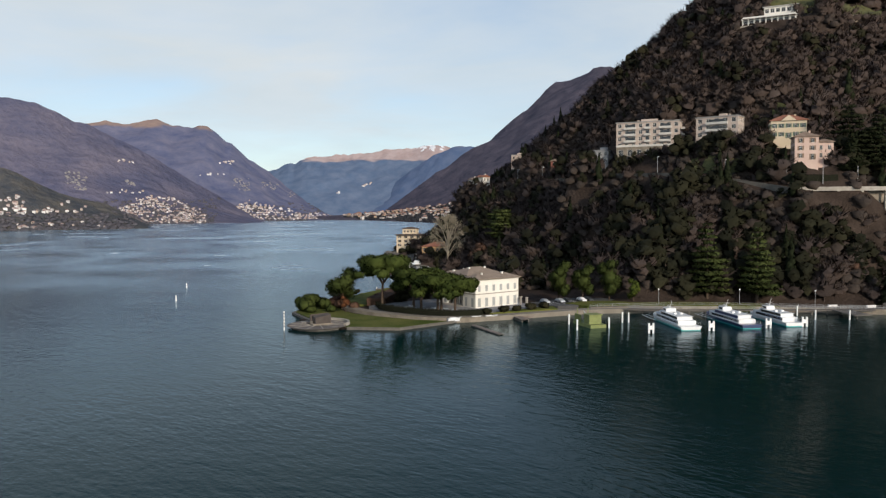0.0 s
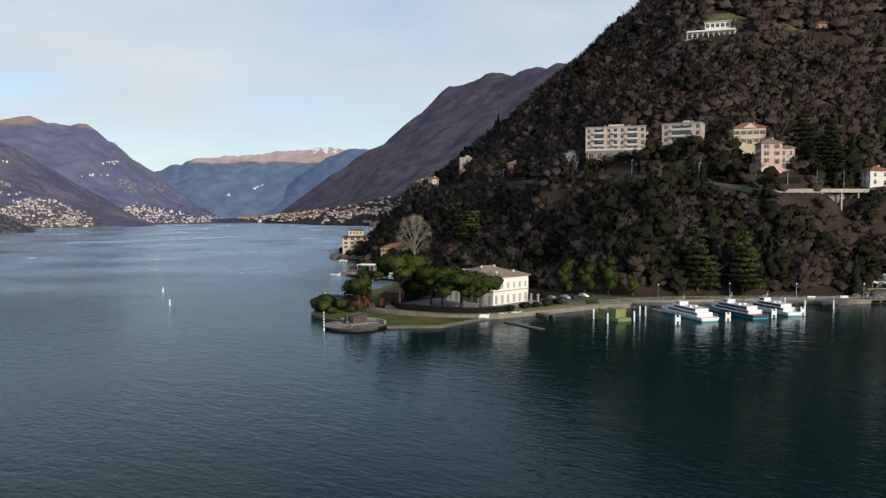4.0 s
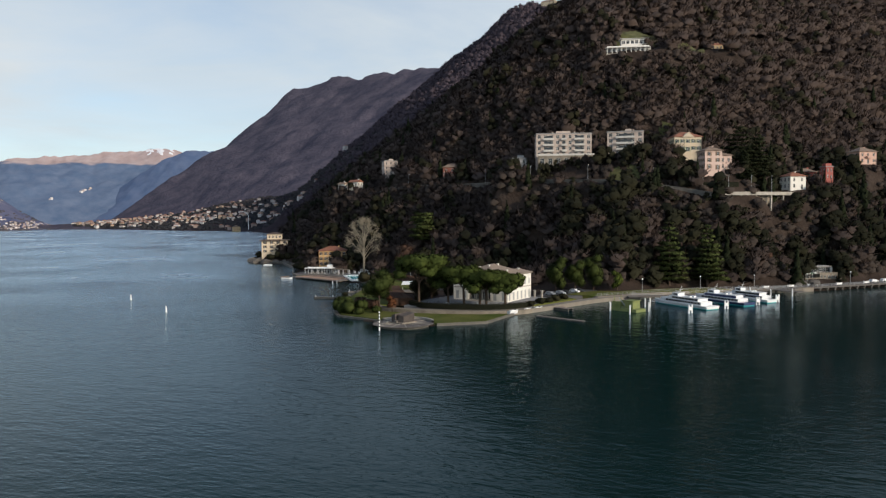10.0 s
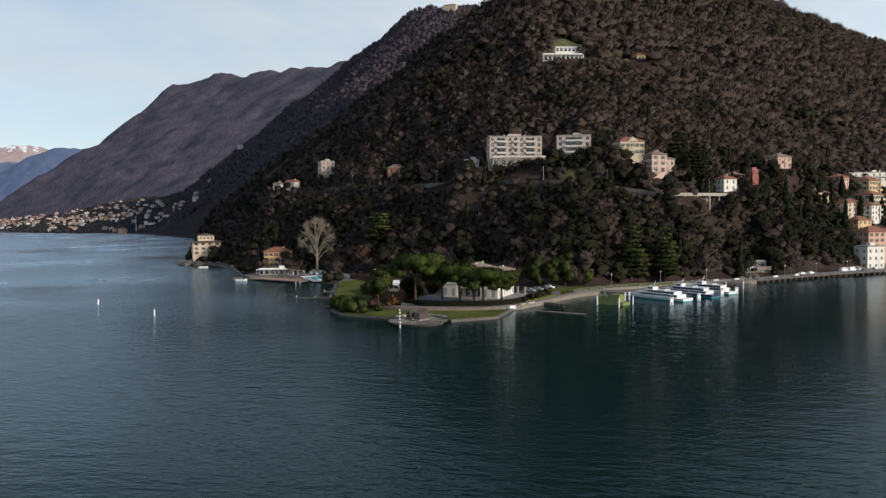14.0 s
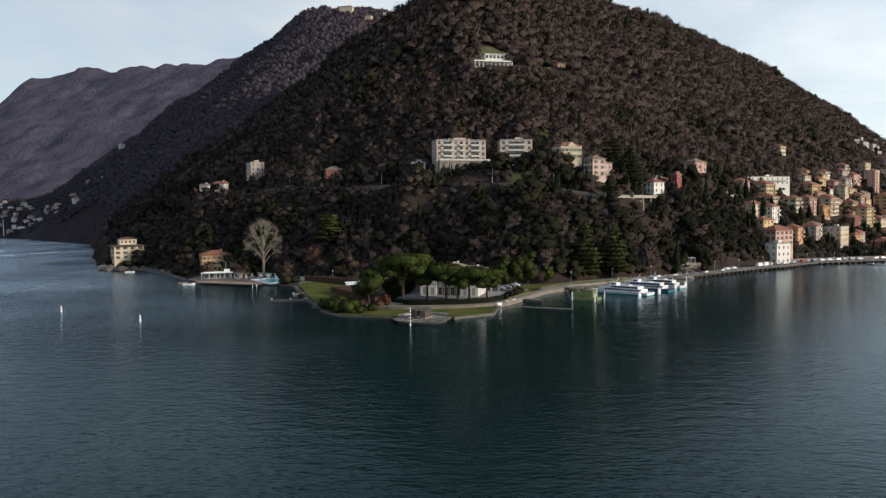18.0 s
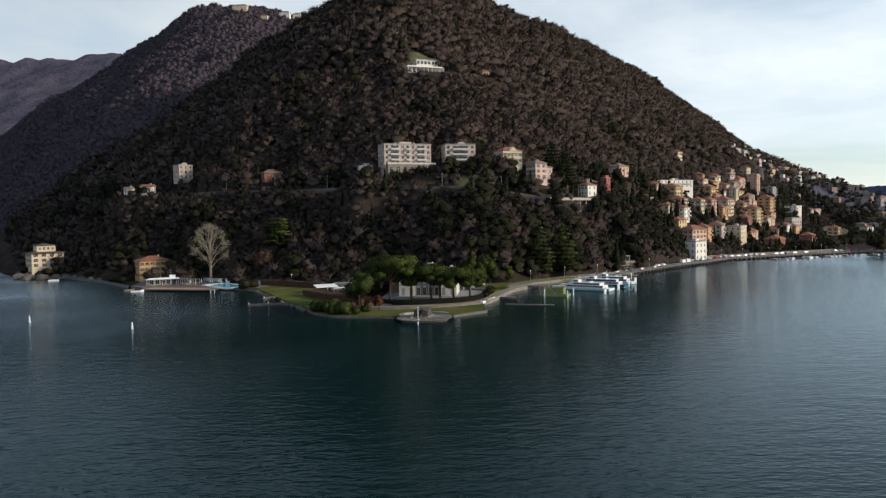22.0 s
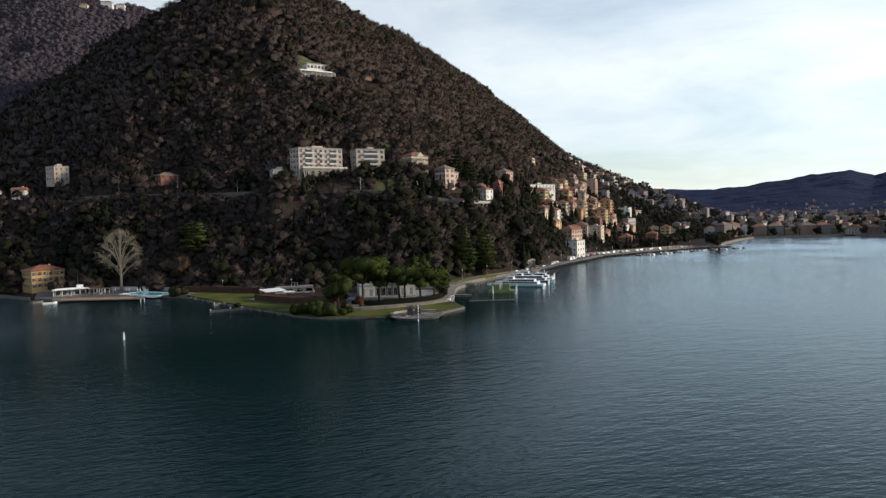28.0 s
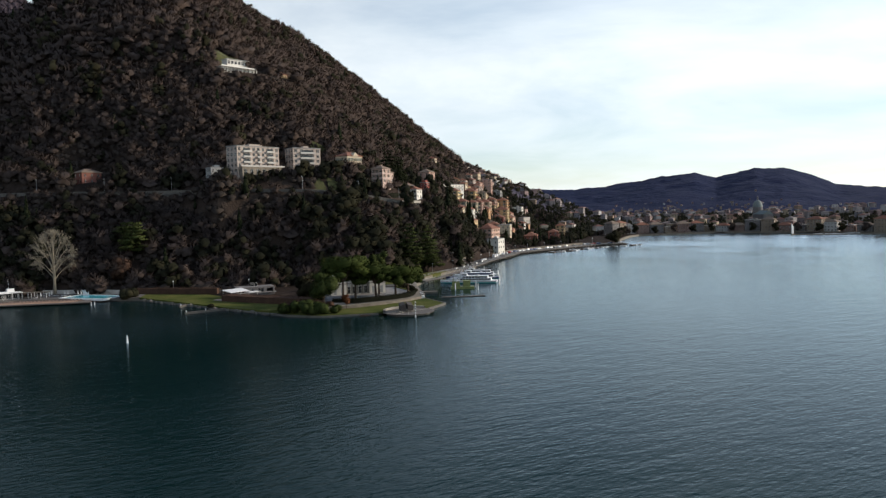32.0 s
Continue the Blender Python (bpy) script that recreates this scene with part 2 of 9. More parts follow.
def mountain(planes, x, y, soft):
    z = np.stack([a + b * x + c * y for a, b, c in planes], -1)
    m = z.min(-1, keepdims=True)
    return m[..., 0] - soft * np.log(np.exp(-(z - m) / soft).sum(-1))


def wave(x, y, s, seed=0.0):
    """Smooth uneven ground, about -1 to 1, with features some s metres across."""
    k = 2 * np.pi / s
    a = np.sin(k * x * 0.83 + 1.3 + seed + 1.7 * np.sin(k * y * 0.41 + seed)) * np.sin(k * y * 0.77 + 0.4 + 1.3 * np.sin(k * x * 0.37 + 2 * seed))
    b = np.sin(k * (x + y) * 1.31 + 2.1 * seed + 1.1 * np.sin(k * (x - y) * 0.9)) * np.sin(k * (x - y) * 1.17 + 0.9)
    return 0.65 * a + 0.35 * b


def inside(x, y, poly):
    c = np.zeros(np.shape(x), bool)
    n = len(poly)
    for i in range(n):
        (x0, y0), (x1, y1) = poly[i], poly[(i + 1) % n]
        if y0 == y1:
            continue
        c ^= ((y0 > y) != (y1 > y)) & (x < (x1 - x0) * (y - y0) / (y1 - y0) + x0)
    return c


LAND = COAST + COAST_FAR + ((-2210, 1610), (-2450, 2050), (-2900, 3000), (-3400, 4300), (2600, 4300), (2600, -400))


def coast_distance(x, y):
    d = np.full(np.shape(x), 1e9)
    pts = COAST + COAST_FAR
    for (x0, y0), (x1, y1) in zip(pts, pts[1:]):
        ux, uy = x1 - x0, y1 - y0
        t = np.clip(((x - x0) * ux + (y - y0) * uy) / (ux * ux + uy * uy), 0, 1)
        d = np.minimum(d, np.hypot(x - x0 - t * ux, y - y0 - t * uy))
    return d


# swellings and hollows of the crests: x, y, reach, height
BUMPS = ((490, 905, 105, -10), (498, 1085, 52, 5), (640, 1205, 75, -15), (-68, 388, 52, 8), (560, 800, 70, -10))


NORTH_BUMPS = ((-2320, 3530, 90, 40), (-2400, 3090, 110, -38), (-2000, 3540, 90, 32), (-1100, 3060, 120, 34), (-1560, 3290, 230, 20))


# level shelves cut into the slope for the buildings and the road: x, y, half length, half width, turn, height
SHELVES = ((8, 206, 29, 13, 18, 60.5), (44, 213, 15, 11, 8, 60.5), (74, 209, 10, 9, 20, 63.5), (88, 193, 10, 9, 30, 51.5), (-75, 260, 9, 8, 0, 57), (36, 312, 20, 9, 15, 139), (84, 361, 9, 8, 10, 146),
           (124, 217.5, 7, 6, 36, 44.3), (140.5, 231, 5, 5, 30, 49.2), (160, 262, 9, 7, 36, 58.2), (-158, 284, 7, 6, -10, 54.3), (-172, 290, 6, 5, -10, 53.3), (-138.8, 215.5, 11, 10, 28, 1.4), (-196, 272.5, 6, 5, 20, 4.2), (0.5, 143, 8, 6, 4, 1.4), (-222, 274.5, 11, 10, 35, 5.0), (128, 179, 13, 7, 36, 3.3))


# the road along the slope, from west to east: x, y, height
ROAD = ((-230, 330, 20), (-160, 291, 43), (-117, 264, 52), (-90, 243, 52), (-58, 226, 51), (-35, 213, 51), (-8, 193, 51), (12, 186, 50.5), (38, 177, 49.5), (63, 174, 46.5), (88, 171, 42))


def road_line(s):
    """The road, s from 0 at its west end to 1 at its east end."""
    x = -230 + 318 * np.asarray(s)
    return x, np.interp(x, [p[0] for p in ROAD], [p[1] for p in ROAD])


def ground_height(x, y):
    x, y = np.asarray(x, float), np.asarray(y, float)
    h = mountain(HILL, x, y, 12.0)
    rough = 5.0 * wave(x, y, 130) + 2.2 * wave(x, y, 47, 2.0)
    h = h + np.clip((h - 12) / 40, 0, 1) * rough
    s = mountain(SPUR, x, y, 15.0)
    s = s + np.clip((s - 10) / 80, 0, 1) * (16 * wave(x, y, 330, 1.0) + 6 * wave(x, y, 110, 4.0))
    n = mountain(NORTH, x, y, 18.0)
    n = n + np.clip((n - 20) / 120, 0, 1) * (22 * wave(x, y, 420, 3.0) + 10 * wave(x, y, 150, 5.0))
    for bx, by, reach, rise in NORTH_BUMPS:
        n = n + rise * np.exp(-((x - bx) ** 2 + (y - by) ** 2) / (2 * reach * reach))
    sh = np.where(x > 250, mountain(SHOULDER, x, y, 12.0) + 3 * wave(x, y, 160, 6.0), -50)
    d = coast_distance(x, y)
    for bx, by, reach, rise in BUMPS:
        h = h + rise * np.exp(-((x - bx) ** 2 + (y - by) ** 2) / (2 * reach * reach))
    # gentle foot of the northern mountain, where its village stands
    foot = np.interp(x, (-2200, -1800, -1350, -760, -520), (0.0, 0.11, 0.22, 0.25, 0.0)) * np.clip(d - 4, 0, 420) * (1 + 0.12 * wave(x, y, 240, 2.0))
    base = 1.5 + foot + np.interp(x, (300, 330, 480, 640), (0, 0.055, 0.05, 0.008)) * np.clip(d - 150, 0, 1500)
    h = np.maximum.reduce([h, s, n, sh, base + 0 * x])
    for cx, cy, a, b, turn, z in SHELVES:
        c, sn = math.cos(radians(turn)), math.sin(radians(turn))
        u, v = (x - cx) * c + (y - cy) * sn, -(x - cx) * sn + (y - cy) * c
        k = np.clip(1 - np.maximum(np.abs(u) - a, np.abs(v) - b) / 11.0, 0, 1)
        h = h * (1 - k) + z * k
    ry = np.interp(x, [p[0] for p in ROAD], [p[1] for p in ROAD])
    rz = np.interp(x, [p[0] for p in ROAD], [p[2] for p in ROAD])
    h = np.where((x > 45) & (x < 380), np.minimum(h, 1.4 + 1.25 * np.clip(d - 11, 0, 400)), h)
    k = np.clip(1 - (np.abs(y - ry) * 0.85 - 3.0) / np.where(y > ry, 3.5, 8.0), 0, 1) * ((x > -228) & (x < 95))
    return h * (1 - k) + rz * k


def build_ground():
    def steps(*runs):
        return np.concatenate([np.arange(a, b, s) for a, b, s in runs])
    xs = steps((-3420, -2000, 40), (-2000, -420, 26), (-420, 560, 5.5), (560, 2601, 34))
    ys = steps((-400, -6, 26), (-6, 560, 5.5), (560, 1400, 14), (1400, 4301, 45))
    X, Y = np.meshgrid(xs, ys)
    Z = ground_height(X, Y)
    land = inside(X, Y, LAND)
    d = coast_distance(X, Y)
    near = (X < 380) & (X > -250) & (Y < 330)
    flat = ((Y < 118) & (X > -80) & (X < 46)) | ((X < -40) & (Z < 3.2) & (Y < 330))
    Z = np.where(land, np.where((d < 7) & near | flat & near, np.minimum(Z, 0.4), Z), -3.0)
    nx, ny = len(xs), len(ys)
    i = np.arange(nx * ny).reshape(ny, nx)
    q = np.stack([i[:-1, :-1], i[:-1, 1:], i[1:, 1:], i[1:, :-1]], -1).reshape(-1, 4)
    keep = (Z.ravel()[q] > -2.9).any(1)
    q = q[keep]
    earth = material("leaf_litter_earth", (0.022, 0.0165, 0.0135), (0.058, 0.043, 0.035), 0.95, 0.12, 1.5, 1.0, 0.8, spec=0.04)
    # both violet tones below carry the haze of distance in their colour
    far_wood = material("hazed_far_woods", (0.050, 0.049, 0.072), (0.112, 0.098, 0.122), 1.0, 0.016, 0.13, 1.0, 0.07, spec=0.06)
    spur_floor = material("hazed_wood_floor", (0.038, 0.031, 0.038), (0.064, 0.051, 0.057), 1.0, 0.02, 0.3, 1.0, 0.12, spec=0.04)
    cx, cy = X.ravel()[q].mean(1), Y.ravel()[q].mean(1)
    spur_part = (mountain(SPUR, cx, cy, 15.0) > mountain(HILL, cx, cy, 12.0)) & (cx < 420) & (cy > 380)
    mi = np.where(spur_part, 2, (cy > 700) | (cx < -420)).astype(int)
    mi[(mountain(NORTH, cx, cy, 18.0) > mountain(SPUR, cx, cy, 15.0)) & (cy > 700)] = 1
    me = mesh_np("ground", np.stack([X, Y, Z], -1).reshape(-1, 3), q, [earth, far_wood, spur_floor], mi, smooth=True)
    tagged(new("ground", me), "steep wooded hillsides and shore land above the lake", "ground", kind="structure")


build_ground()


def build_water():
    bm = bmesh.new()
    vs = [bm.verts.new(c) for c in ((-5500, -5500, 0), (5500, -5500, 0), (5500, 5500, 0), (-5500, 5500, 0))]
    bm.faces.new(vs)
    ob = new("water", to_mesh(bm, "water", water_material()))
    tagged(ob, "dark rippled lake water reaching to the far shores", "water", kind="structure")


build_water()


# ---------------------------------------------------------------- distant mountains
def summit_material(name, low, high, z0, spread):
    """Wooded flanks below, bare or snowy ground above the height z0, with a ragged edge."""
    m = bpy.data.materials.new(name)
    m.use_nodes = True
    nt = m.node_tree
    N, L = nt.nodes.new, nt.links.new
    p = nt.nodes["Principled BSDF"]
    p.inputs["Roughness"].default_value = 1.0
    p.inputs["Specular IOR Level"].default_value = 0.05
    geo = N("ShaderNodeNewGeometry")
    sep = N("ShaderNodeSeparateXYZ"); L(geo.outputs["Position"], sep.inputs[0])
    cols = []
    for a, b in (low, high):
        n = N("ShaderNodeTexNoise"); n.inputs["Scale"].default_value = 0.012; n.inputs["Detail"].default_value = 8; n.inputs["Roughness"].default_value = 0.7
        L(geo.outputs["Position"], n.inputs["Vector"])
        mr = N("ShaderNodeMapRange"); mr.inputs["From Min"].default_value = 0.35; mr.inputs["From Max"].default_value = 0.65
        L(n.outputs[0], mr.inputs["Value"])
        mx = N("ShaderNodeMix"); mx.data_type = "RGBA"
        mx.inputs[6].default_value = (*a, 1); mx.inputs[7].default_value = (*b, 1)
        L(mr.outputs[0], mx.inputs[0])
        cols.append(mx.outputs[2])
    n = N("ShaderNodeTexNoise"); n.inputs["Scale"].default_value = 0.009; n.inputs["Detail"].default_value = 6
    L(geo.outputs["Position"], n.inputs["Vector"])
    ma = N("ShaderNodeMath"); ma.operation = "MULTIPLY_ADD"; ma.inputs[1].default_value = spread * 4
    L(n.outputs[0], ma.inputs[0]); L(sep.outputs["Z"], ma.inputs[2])
    mr = N("ShaderNodeMapRange"); mr.inputs["From Min"].default_value = z0 + spread * 1.6; mr.inputs["From Max"].default_value = z0 + spread * 2.4
    L(ma.outputs[0], mr.inputs["Value"])
    mx = N("ShaderNodeMix"); mx.data_type = "RGBA"
    L(mr.outputs[0], mx.inputs[0]); L(cols[0], mx.inputs[6]); L(cols[1], mx.inputs[7])
    L(mx.outputs[2], p.inputs["Base Color"])
    return m


def range_of_hills(name, label, crest, near, far, mats, snow=None, rough=0.1, seed=0.0, lift=1.0, rows=56, cols=320):
    """A range seen far off: crest lists bearing and rise in degrees (from the lake's middle), near and far its distance in metres."""
    rnd = np.array(sorted(crest), float)
    az = np.linspace(rnd[0, 0], rnd[-1, 0], cols)
    el = np.interp(az, rnd[:, 0], rnd[:, 1])
    v = np.linspace(0, 1, rows)
    A, V = np.meshgrid(np.radians(az), v)
    EL = np.interp(np.degrees(A), rnd[:, 0], rnd[:, 1])
    D = near + (far - near) * V
    X, Y = -np.sin(A) * D, -130 + np.cos(A) * D
    top = 35 + lift * np.tan(np.radians(EL)) * far
    Z = top * (V ** 0.95) * (1 + rough * (1 - V) * (wave(X, Y, 900, seed) + 0.5 * wave(X, Y, 420, seed + 2))) + 9 * wave(X, Y, 260, seed + 1) * V * (1 - V) * 4
    Z = Z + V * far * 0.0016 * (wave(X * 1.0, Y, 260, seed + 3) + 0.7 * wave(X, Y, 95, seed + 5))
    Z[0] = -2
    i = np.arange(rows * cols).reshape(rows, cols)
    q = np.stack([i[:-1, :-1], i[1:, :-1], i[1:, 1:], i[:-1, 1:]], -1).reshape(-1, 4)
    zc = Z.ravel()[q].mean(1)
    ac = np.degrees(A).ravel()[q].mean(1)
    mi = np.zeros(len(q), int)
    if snow is not None:
        xc, yc = X.ravel()[q].mean(1), Y.ravel()[q].mean(1)
        mi = (zc + 26 * wave(xc, yc, 420, seed) + 22 * wave(xc, yc, 120, seed + 1) > snow).astype(int)
    me = mesh_np(name, np.stack([X, Y, Z], -1).reshape(-1, 3), q, mats, mi, smooth=True)
    return tagged(new(name, me), label, "mountains", kind="structure")


# haze over the lake is put into the blue and violet of these slopes
spur_wood = material("hazed_spur_woods", (0.078, 0.084, 0.138), (0.150, 0.136, 0.175), 1.0, 0.006, 0.06, 0.9, 0.03, spec=0.06)
purple = summit_material("hazed_winter_woods", ((0.084, 0.100, 0.180), (0.165, 0.165, 0.230)), ((0.20, 0.15, 0.14), (0.30, 0.22, 0.19)), 392, 16)
blue_far = summit_material("hazed_mountain_slopes", ((0.085, 0.130, 0.215), (0.135, 0.175, 0.255)), ((0.34, 0.26, 0.25), (0.44, 0.36, 0.35)), 350, 16)
snow_field = material("old_snow", (0.62, 0.63, 0.66), (0.74, 0.75, 0.78), 0.9, 0.02, 0.2)
blue_near = summit_material("hazed_blue_slopes", ((0.070, 0.108, 0.195), (0.105, 0.140, 0.225)), ((0.10, 0.12, 0.19), (0.14, 0.16, 0.22)), 420, 30)
olive_point = material("hazed_olive_gardens", (0.048, 0.056, 0.070), (0.105, 0.098, 0.086), 1.0, 0.016, 0.09, 0.9, 0.05, spec=0.06)
# the town hills' colour has blue haze mixed into it
town_hill = material("hazed_dark_hills", (0.008, 0.015, 0.048), (0.017, 0.024, 0.060), 1.0, 0.006, 0.05, 0.6, 0.04, spec=0.06)
range_of_hills("backdrop_snow_range", "far mountain range, blue through haze, with pale snowy summit", ((57.6, 1.86), (55.5, 2.7), (54.4, 3.1), (53.6, 3.3), (52.9, 3.65), (52.5, 3.6), (51.85, 3.95), (51.4, 4.1), (50.1, 4.2), (49, 4.28), (47.3, 4.4), (46.4, 4.5), (45, 4.7), (43.7, 4.8), (42.6, 4.93), (41.7, 5.1), (41, 5), (40.4, 4.8), (38, 4.4), (35.7, 3.1)), 3950, 4800, [blue_far, snow_field], snow=447, rough=0.10, seed=1.0)
range_of_hills("backdrop_blue_ridge", "wooded ridge below the snowy summit, blue through haze", ((50.6, -0.9), (48.8, -0.3), (47.1, 0.5), (45.3, 1.6), (43.5, 2.95), (42.1, 3.85), (41, 4.5), (40.1, 4.85), (39.5, 5), (38.8, 4.9), (37.5, 4.95), (35.5, 4.8), (32.8, 4)), 3900, 4300, [blue_near], rough=0.10, seed=6.0, cols=180)
range_of_hills("backdrop_west_mountains", "wooded mountains across the lake, purple-brown through haze", ((76, 7.6), (72.1, 7.2), (69.4, 6.2), (67.6, 6.2), (66.5, 6.45), (65.5, 6.65), (65, 6.5), (64.2, 6.36), (63.2, 6.56), (62.6, 6.83), (62, 6.9), (61.5, 6.75), (60.9, 6.4), (59.5, 6.35), (58.9, 6.5), (58.4, 6.5), (57.8, 6.1), (57, 5.35), (56.6, 5.2), (56, 4.6), (55.4, 4), (54.5, 3.4), (53.9, 3), (52.8, 2.1), (51.7, 1.25), (50.7, 0.35), (49.3, -0.4), (48.2, -0.9)), 2420, 3300, [purple], rough=0.16, seed=2.0)
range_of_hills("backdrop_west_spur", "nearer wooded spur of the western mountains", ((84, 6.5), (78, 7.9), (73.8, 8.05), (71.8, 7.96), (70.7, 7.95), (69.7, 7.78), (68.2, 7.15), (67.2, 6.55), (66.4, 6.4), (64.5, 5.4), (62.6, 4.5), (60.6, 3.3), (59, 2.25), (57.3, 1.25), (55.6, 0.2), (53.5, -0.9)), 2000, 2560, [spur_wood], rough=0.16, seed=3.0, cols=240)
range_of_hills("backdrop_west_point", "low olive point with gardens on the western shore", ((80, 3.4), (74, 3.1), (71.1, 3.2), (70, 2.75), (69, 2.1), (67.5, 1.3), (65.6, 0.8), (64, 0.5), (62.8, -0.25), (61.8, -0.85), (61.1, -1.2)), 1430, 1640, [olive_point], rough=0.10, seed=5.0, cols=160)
range_of_hills("backdrop_town_hills", "wooded hills behind the lakeside town, dark blue through haze", ((-34, 1.2), (-38.1, 1.34), (-41.2, 1.14), (-44, 1.38), (-47.2, 1.83), (-49.2, 2.1), (-50.3, 2.12), (-51.8, 1.76), (-52.9, 2.05), (-54.5, 2.36), (-56.5, 2.24), (-58.5, 1.57), (-60.2, 0.84), (-64, 0.5), (-70, 0.9), (-80, 1.2)), 1500, 3400, [town_hill], rough=0.1, seed=4.0)


# ---------------------------------------------------------------- woods
def tree_shape(kind, seed, far=False):
    """Vertices, triangles and normals of one small-scale tree about 1 high and 1 wide, for the woods."""
    r = np.random.RandomState(seed)
    V, F, C = [], [], []
    heart = np.array((0.0, 0.0, 0.42))
    lift = np.array((0, 0, 2.0 if kind == "bare" else 1.5 if kind in ("scrub", "ever") else 1.0))

    def facing(p, spread=0.0):
        n = (p - heart) / 0.36 + lift + r.normal(size=3) * spread
        return n / (np.linalg.norm(n) + 1e-6)

    def blade(p, d, w, spread=0.12):
        n = len(V)
        side = np.cross(d, r.normal(size=3))
        side = side / (np.linalg.norm(side) + 1e-6) * w
        a = [p - side * 0.5, p + side * 0.5, p + d]
        o = facing(p + d * 0.6, spread)
        if np.dot(np.cross(a[1] - a[0], a[2] - a[0]), o) < 0:
            a[0], a[1] = a[1], a[0]
        V.extend(a); C.extend([o] * 3); F.append((n, n + 1, n + 2))

    def limb(p, q, w):
        n = len(V)
        d = q - p
        u = np.cross(d, (0.3, 0.9, 0.1)); u = u / np.linalg.norm(u) * w
        t = np.cross(d, u); t = t / np.linalg.norm(t) * w
        V.extend([p + u, p - u * 0.5 + t * 0.87, p - u * 0.5 - t * 0.87, q])
        C.extend([u / w, (t - u) / w, -t / w, np.array((0.0, 0.0, 1.0))])
        F.extend([(n, n + 1, n + 3), (n + 1, n + 2, n + 3), (n + 2, n, n + 3)])

    g = (1 + 5 ** 0.5) / 2
    ico = np.array([(-1, g, 0), (1, g, 0), (-1, -g, 0), (1, -g, 0), (0, -1, g), (0, 1, g), (0, -1, -g), (0, 1, -g), (g, 0, -1), (g, 0, 1), (-g, 0, -1), (-g, 0, 1)]) / math.hypot(1, g)
    sides = ((0, 11, 5), (0, 5, 1), (0, 1, 7), (0, 7, 10), (0, 10, 11), (1, 5, 9), (5, 11, 4), (11, 10, 2), (10, 7, 6), (7, 1, 8), (3, 9, 4), (3, 4, 2), (3, 2, 6), (3, 6, 8), (3, 8, 9), (4, 9, 5), (2, 4, 11), (6, 2, 10), (8, 6, 7), (9, 8, 1))

    def mass(c, rad, jag=0.30, own=0.0):
        """A ragged knot of fine branches or leaves; own turns its shading towards its own middle."""
        n = len(V)
        q = ico * (1 - jag + 2 * jag * r.rand(12, 1)) * rad
        V.extend(c + q)
        for p in q:
            o = facing(c + p, 0.10) * (1 - own) + p / np.linalg.norm(p) * own
            C.append(o / (np.linalg.norm(o) + 1e-6))
        for f in sides:
            F.append(tuple(n + k for k in f))

    o = np.array((0.0, 0.0, 0.0))
    if kind == "bare":
        # a dim heart of branches inside a haze of fine twigs that fan up and outwards
        limb(o, np.array((0.03 * r.normal(), 0.03 * r.normal(), 0.62)), 0.018)
        mass(np.array((0, 0, 0.38)), np.array((0.29, 0.29, 0.24)) if far else np.array((0.23, 0.23, 0.21)), 0.34)
        lobes = [(heart, np.array((0.32, 0.32, 0.27) if far else (0.26, 0.26, 0.22)))]
        for k in range(0 if far else 3):
            a = k * 2.4 + r.rand()
            c = np.array((0.21 * math.cos(a), 0.21 * math.sin(a), 0.40 + 0.24 * r.rand()))
            rad = np.array((0.11, 0.11, 0.13)) * (0.7 + 0.6 * r.rand())
            mass(c, rad, 0.32)
            lobes.append((c, rad))
            limb(np.array((0, 0, 0.10 + 0.12 * r.rand())), c + (c - heart) * 0.6, 0.009)
        m = 60 if far else 105
        for k in range(m):
            c, rad = lobes[k % len(lobes)]
            u = r.normal(size=3); u[2] = abs(u[2]) * 0.9 - 0.2; u /= np.linalg.norm(u)
            d = u * 0.8 + (c - heart) * 0.9 + np.array((0, 0, 0.60)) + r.normal(size=3) * 0.25
            blade(c + u * rad * 0.75, d / np.linalg.norm(d) * (0.13 + 0.20 * r.rand()), (0.034 if far else 0.024) * (0.6 + 0.8 * r.rand()), 0.06)
    elif kind == "scrub":
        # woods so far off that a tree is no more than a tuft
        mass(np.array((0, 0, 0.40)), np.array((0.36, 0.36, 0.34)), 0.34, 0.2)
        for k in range(14):
            u = r.normal(size=3); u[2] = abs(u[2]) * 0.8; u /= np.linalg.norm(u)
            blade(heart + u * 0.28, u * 0.16 + np.array((0, 0, 0.10)), 0.07)
    elif kind == "ever":
        limb(o, np.array((0.02, 0.0, 0.7)), 0.022)
        m = 4 if far else 5
        for k in range(m):
            h = 0.32 + 0.44 * (k / (m - 1.0)) + 0.05 * r.normal()
            a = k * 2.4 + r.rand()
            rr = 0.25 * math.sqrt(max(0.08, 1 - ((h - 0.42) / 0.44) ** 2)) * (0.55 + 0.5 * r.rand())
            c = np.array((rr * math.cos(a), rr * math.sin(a), h))
            rad = 0.12 + 0.07 * r.rand()
            mass(c, rad, 0.40, 0.15)
            for _ in range(9 if far else 24):
                u = r.normal(size=3); u[2] = u[2] * 0.8 + 0.25; u /= np.linalg.norm(u)
                d = r.normal(size=3) * 0.7 + u * 0.9
                blade(c + u * rad * 0.75, d / np.linalg.norm(d) * (0.08 + 0.08 * r.rand()), 0.04 + 0.03 * r.rand(), 0.22)
    else:
        limb(o, np.array((0, 0, 0.98)), 0.02)
        for k in range(9):
            h = 0.14 + 0.78 * k / 9.0
            a = k * 2.4
            rad = (1.0 - h) * 0.20 + 0.02
            mass(np.array((math.cos(a) * rad * 0.4, math.sin(a) * rad * 0.4, h)), rad * 1.05, 0.35, 0.6)
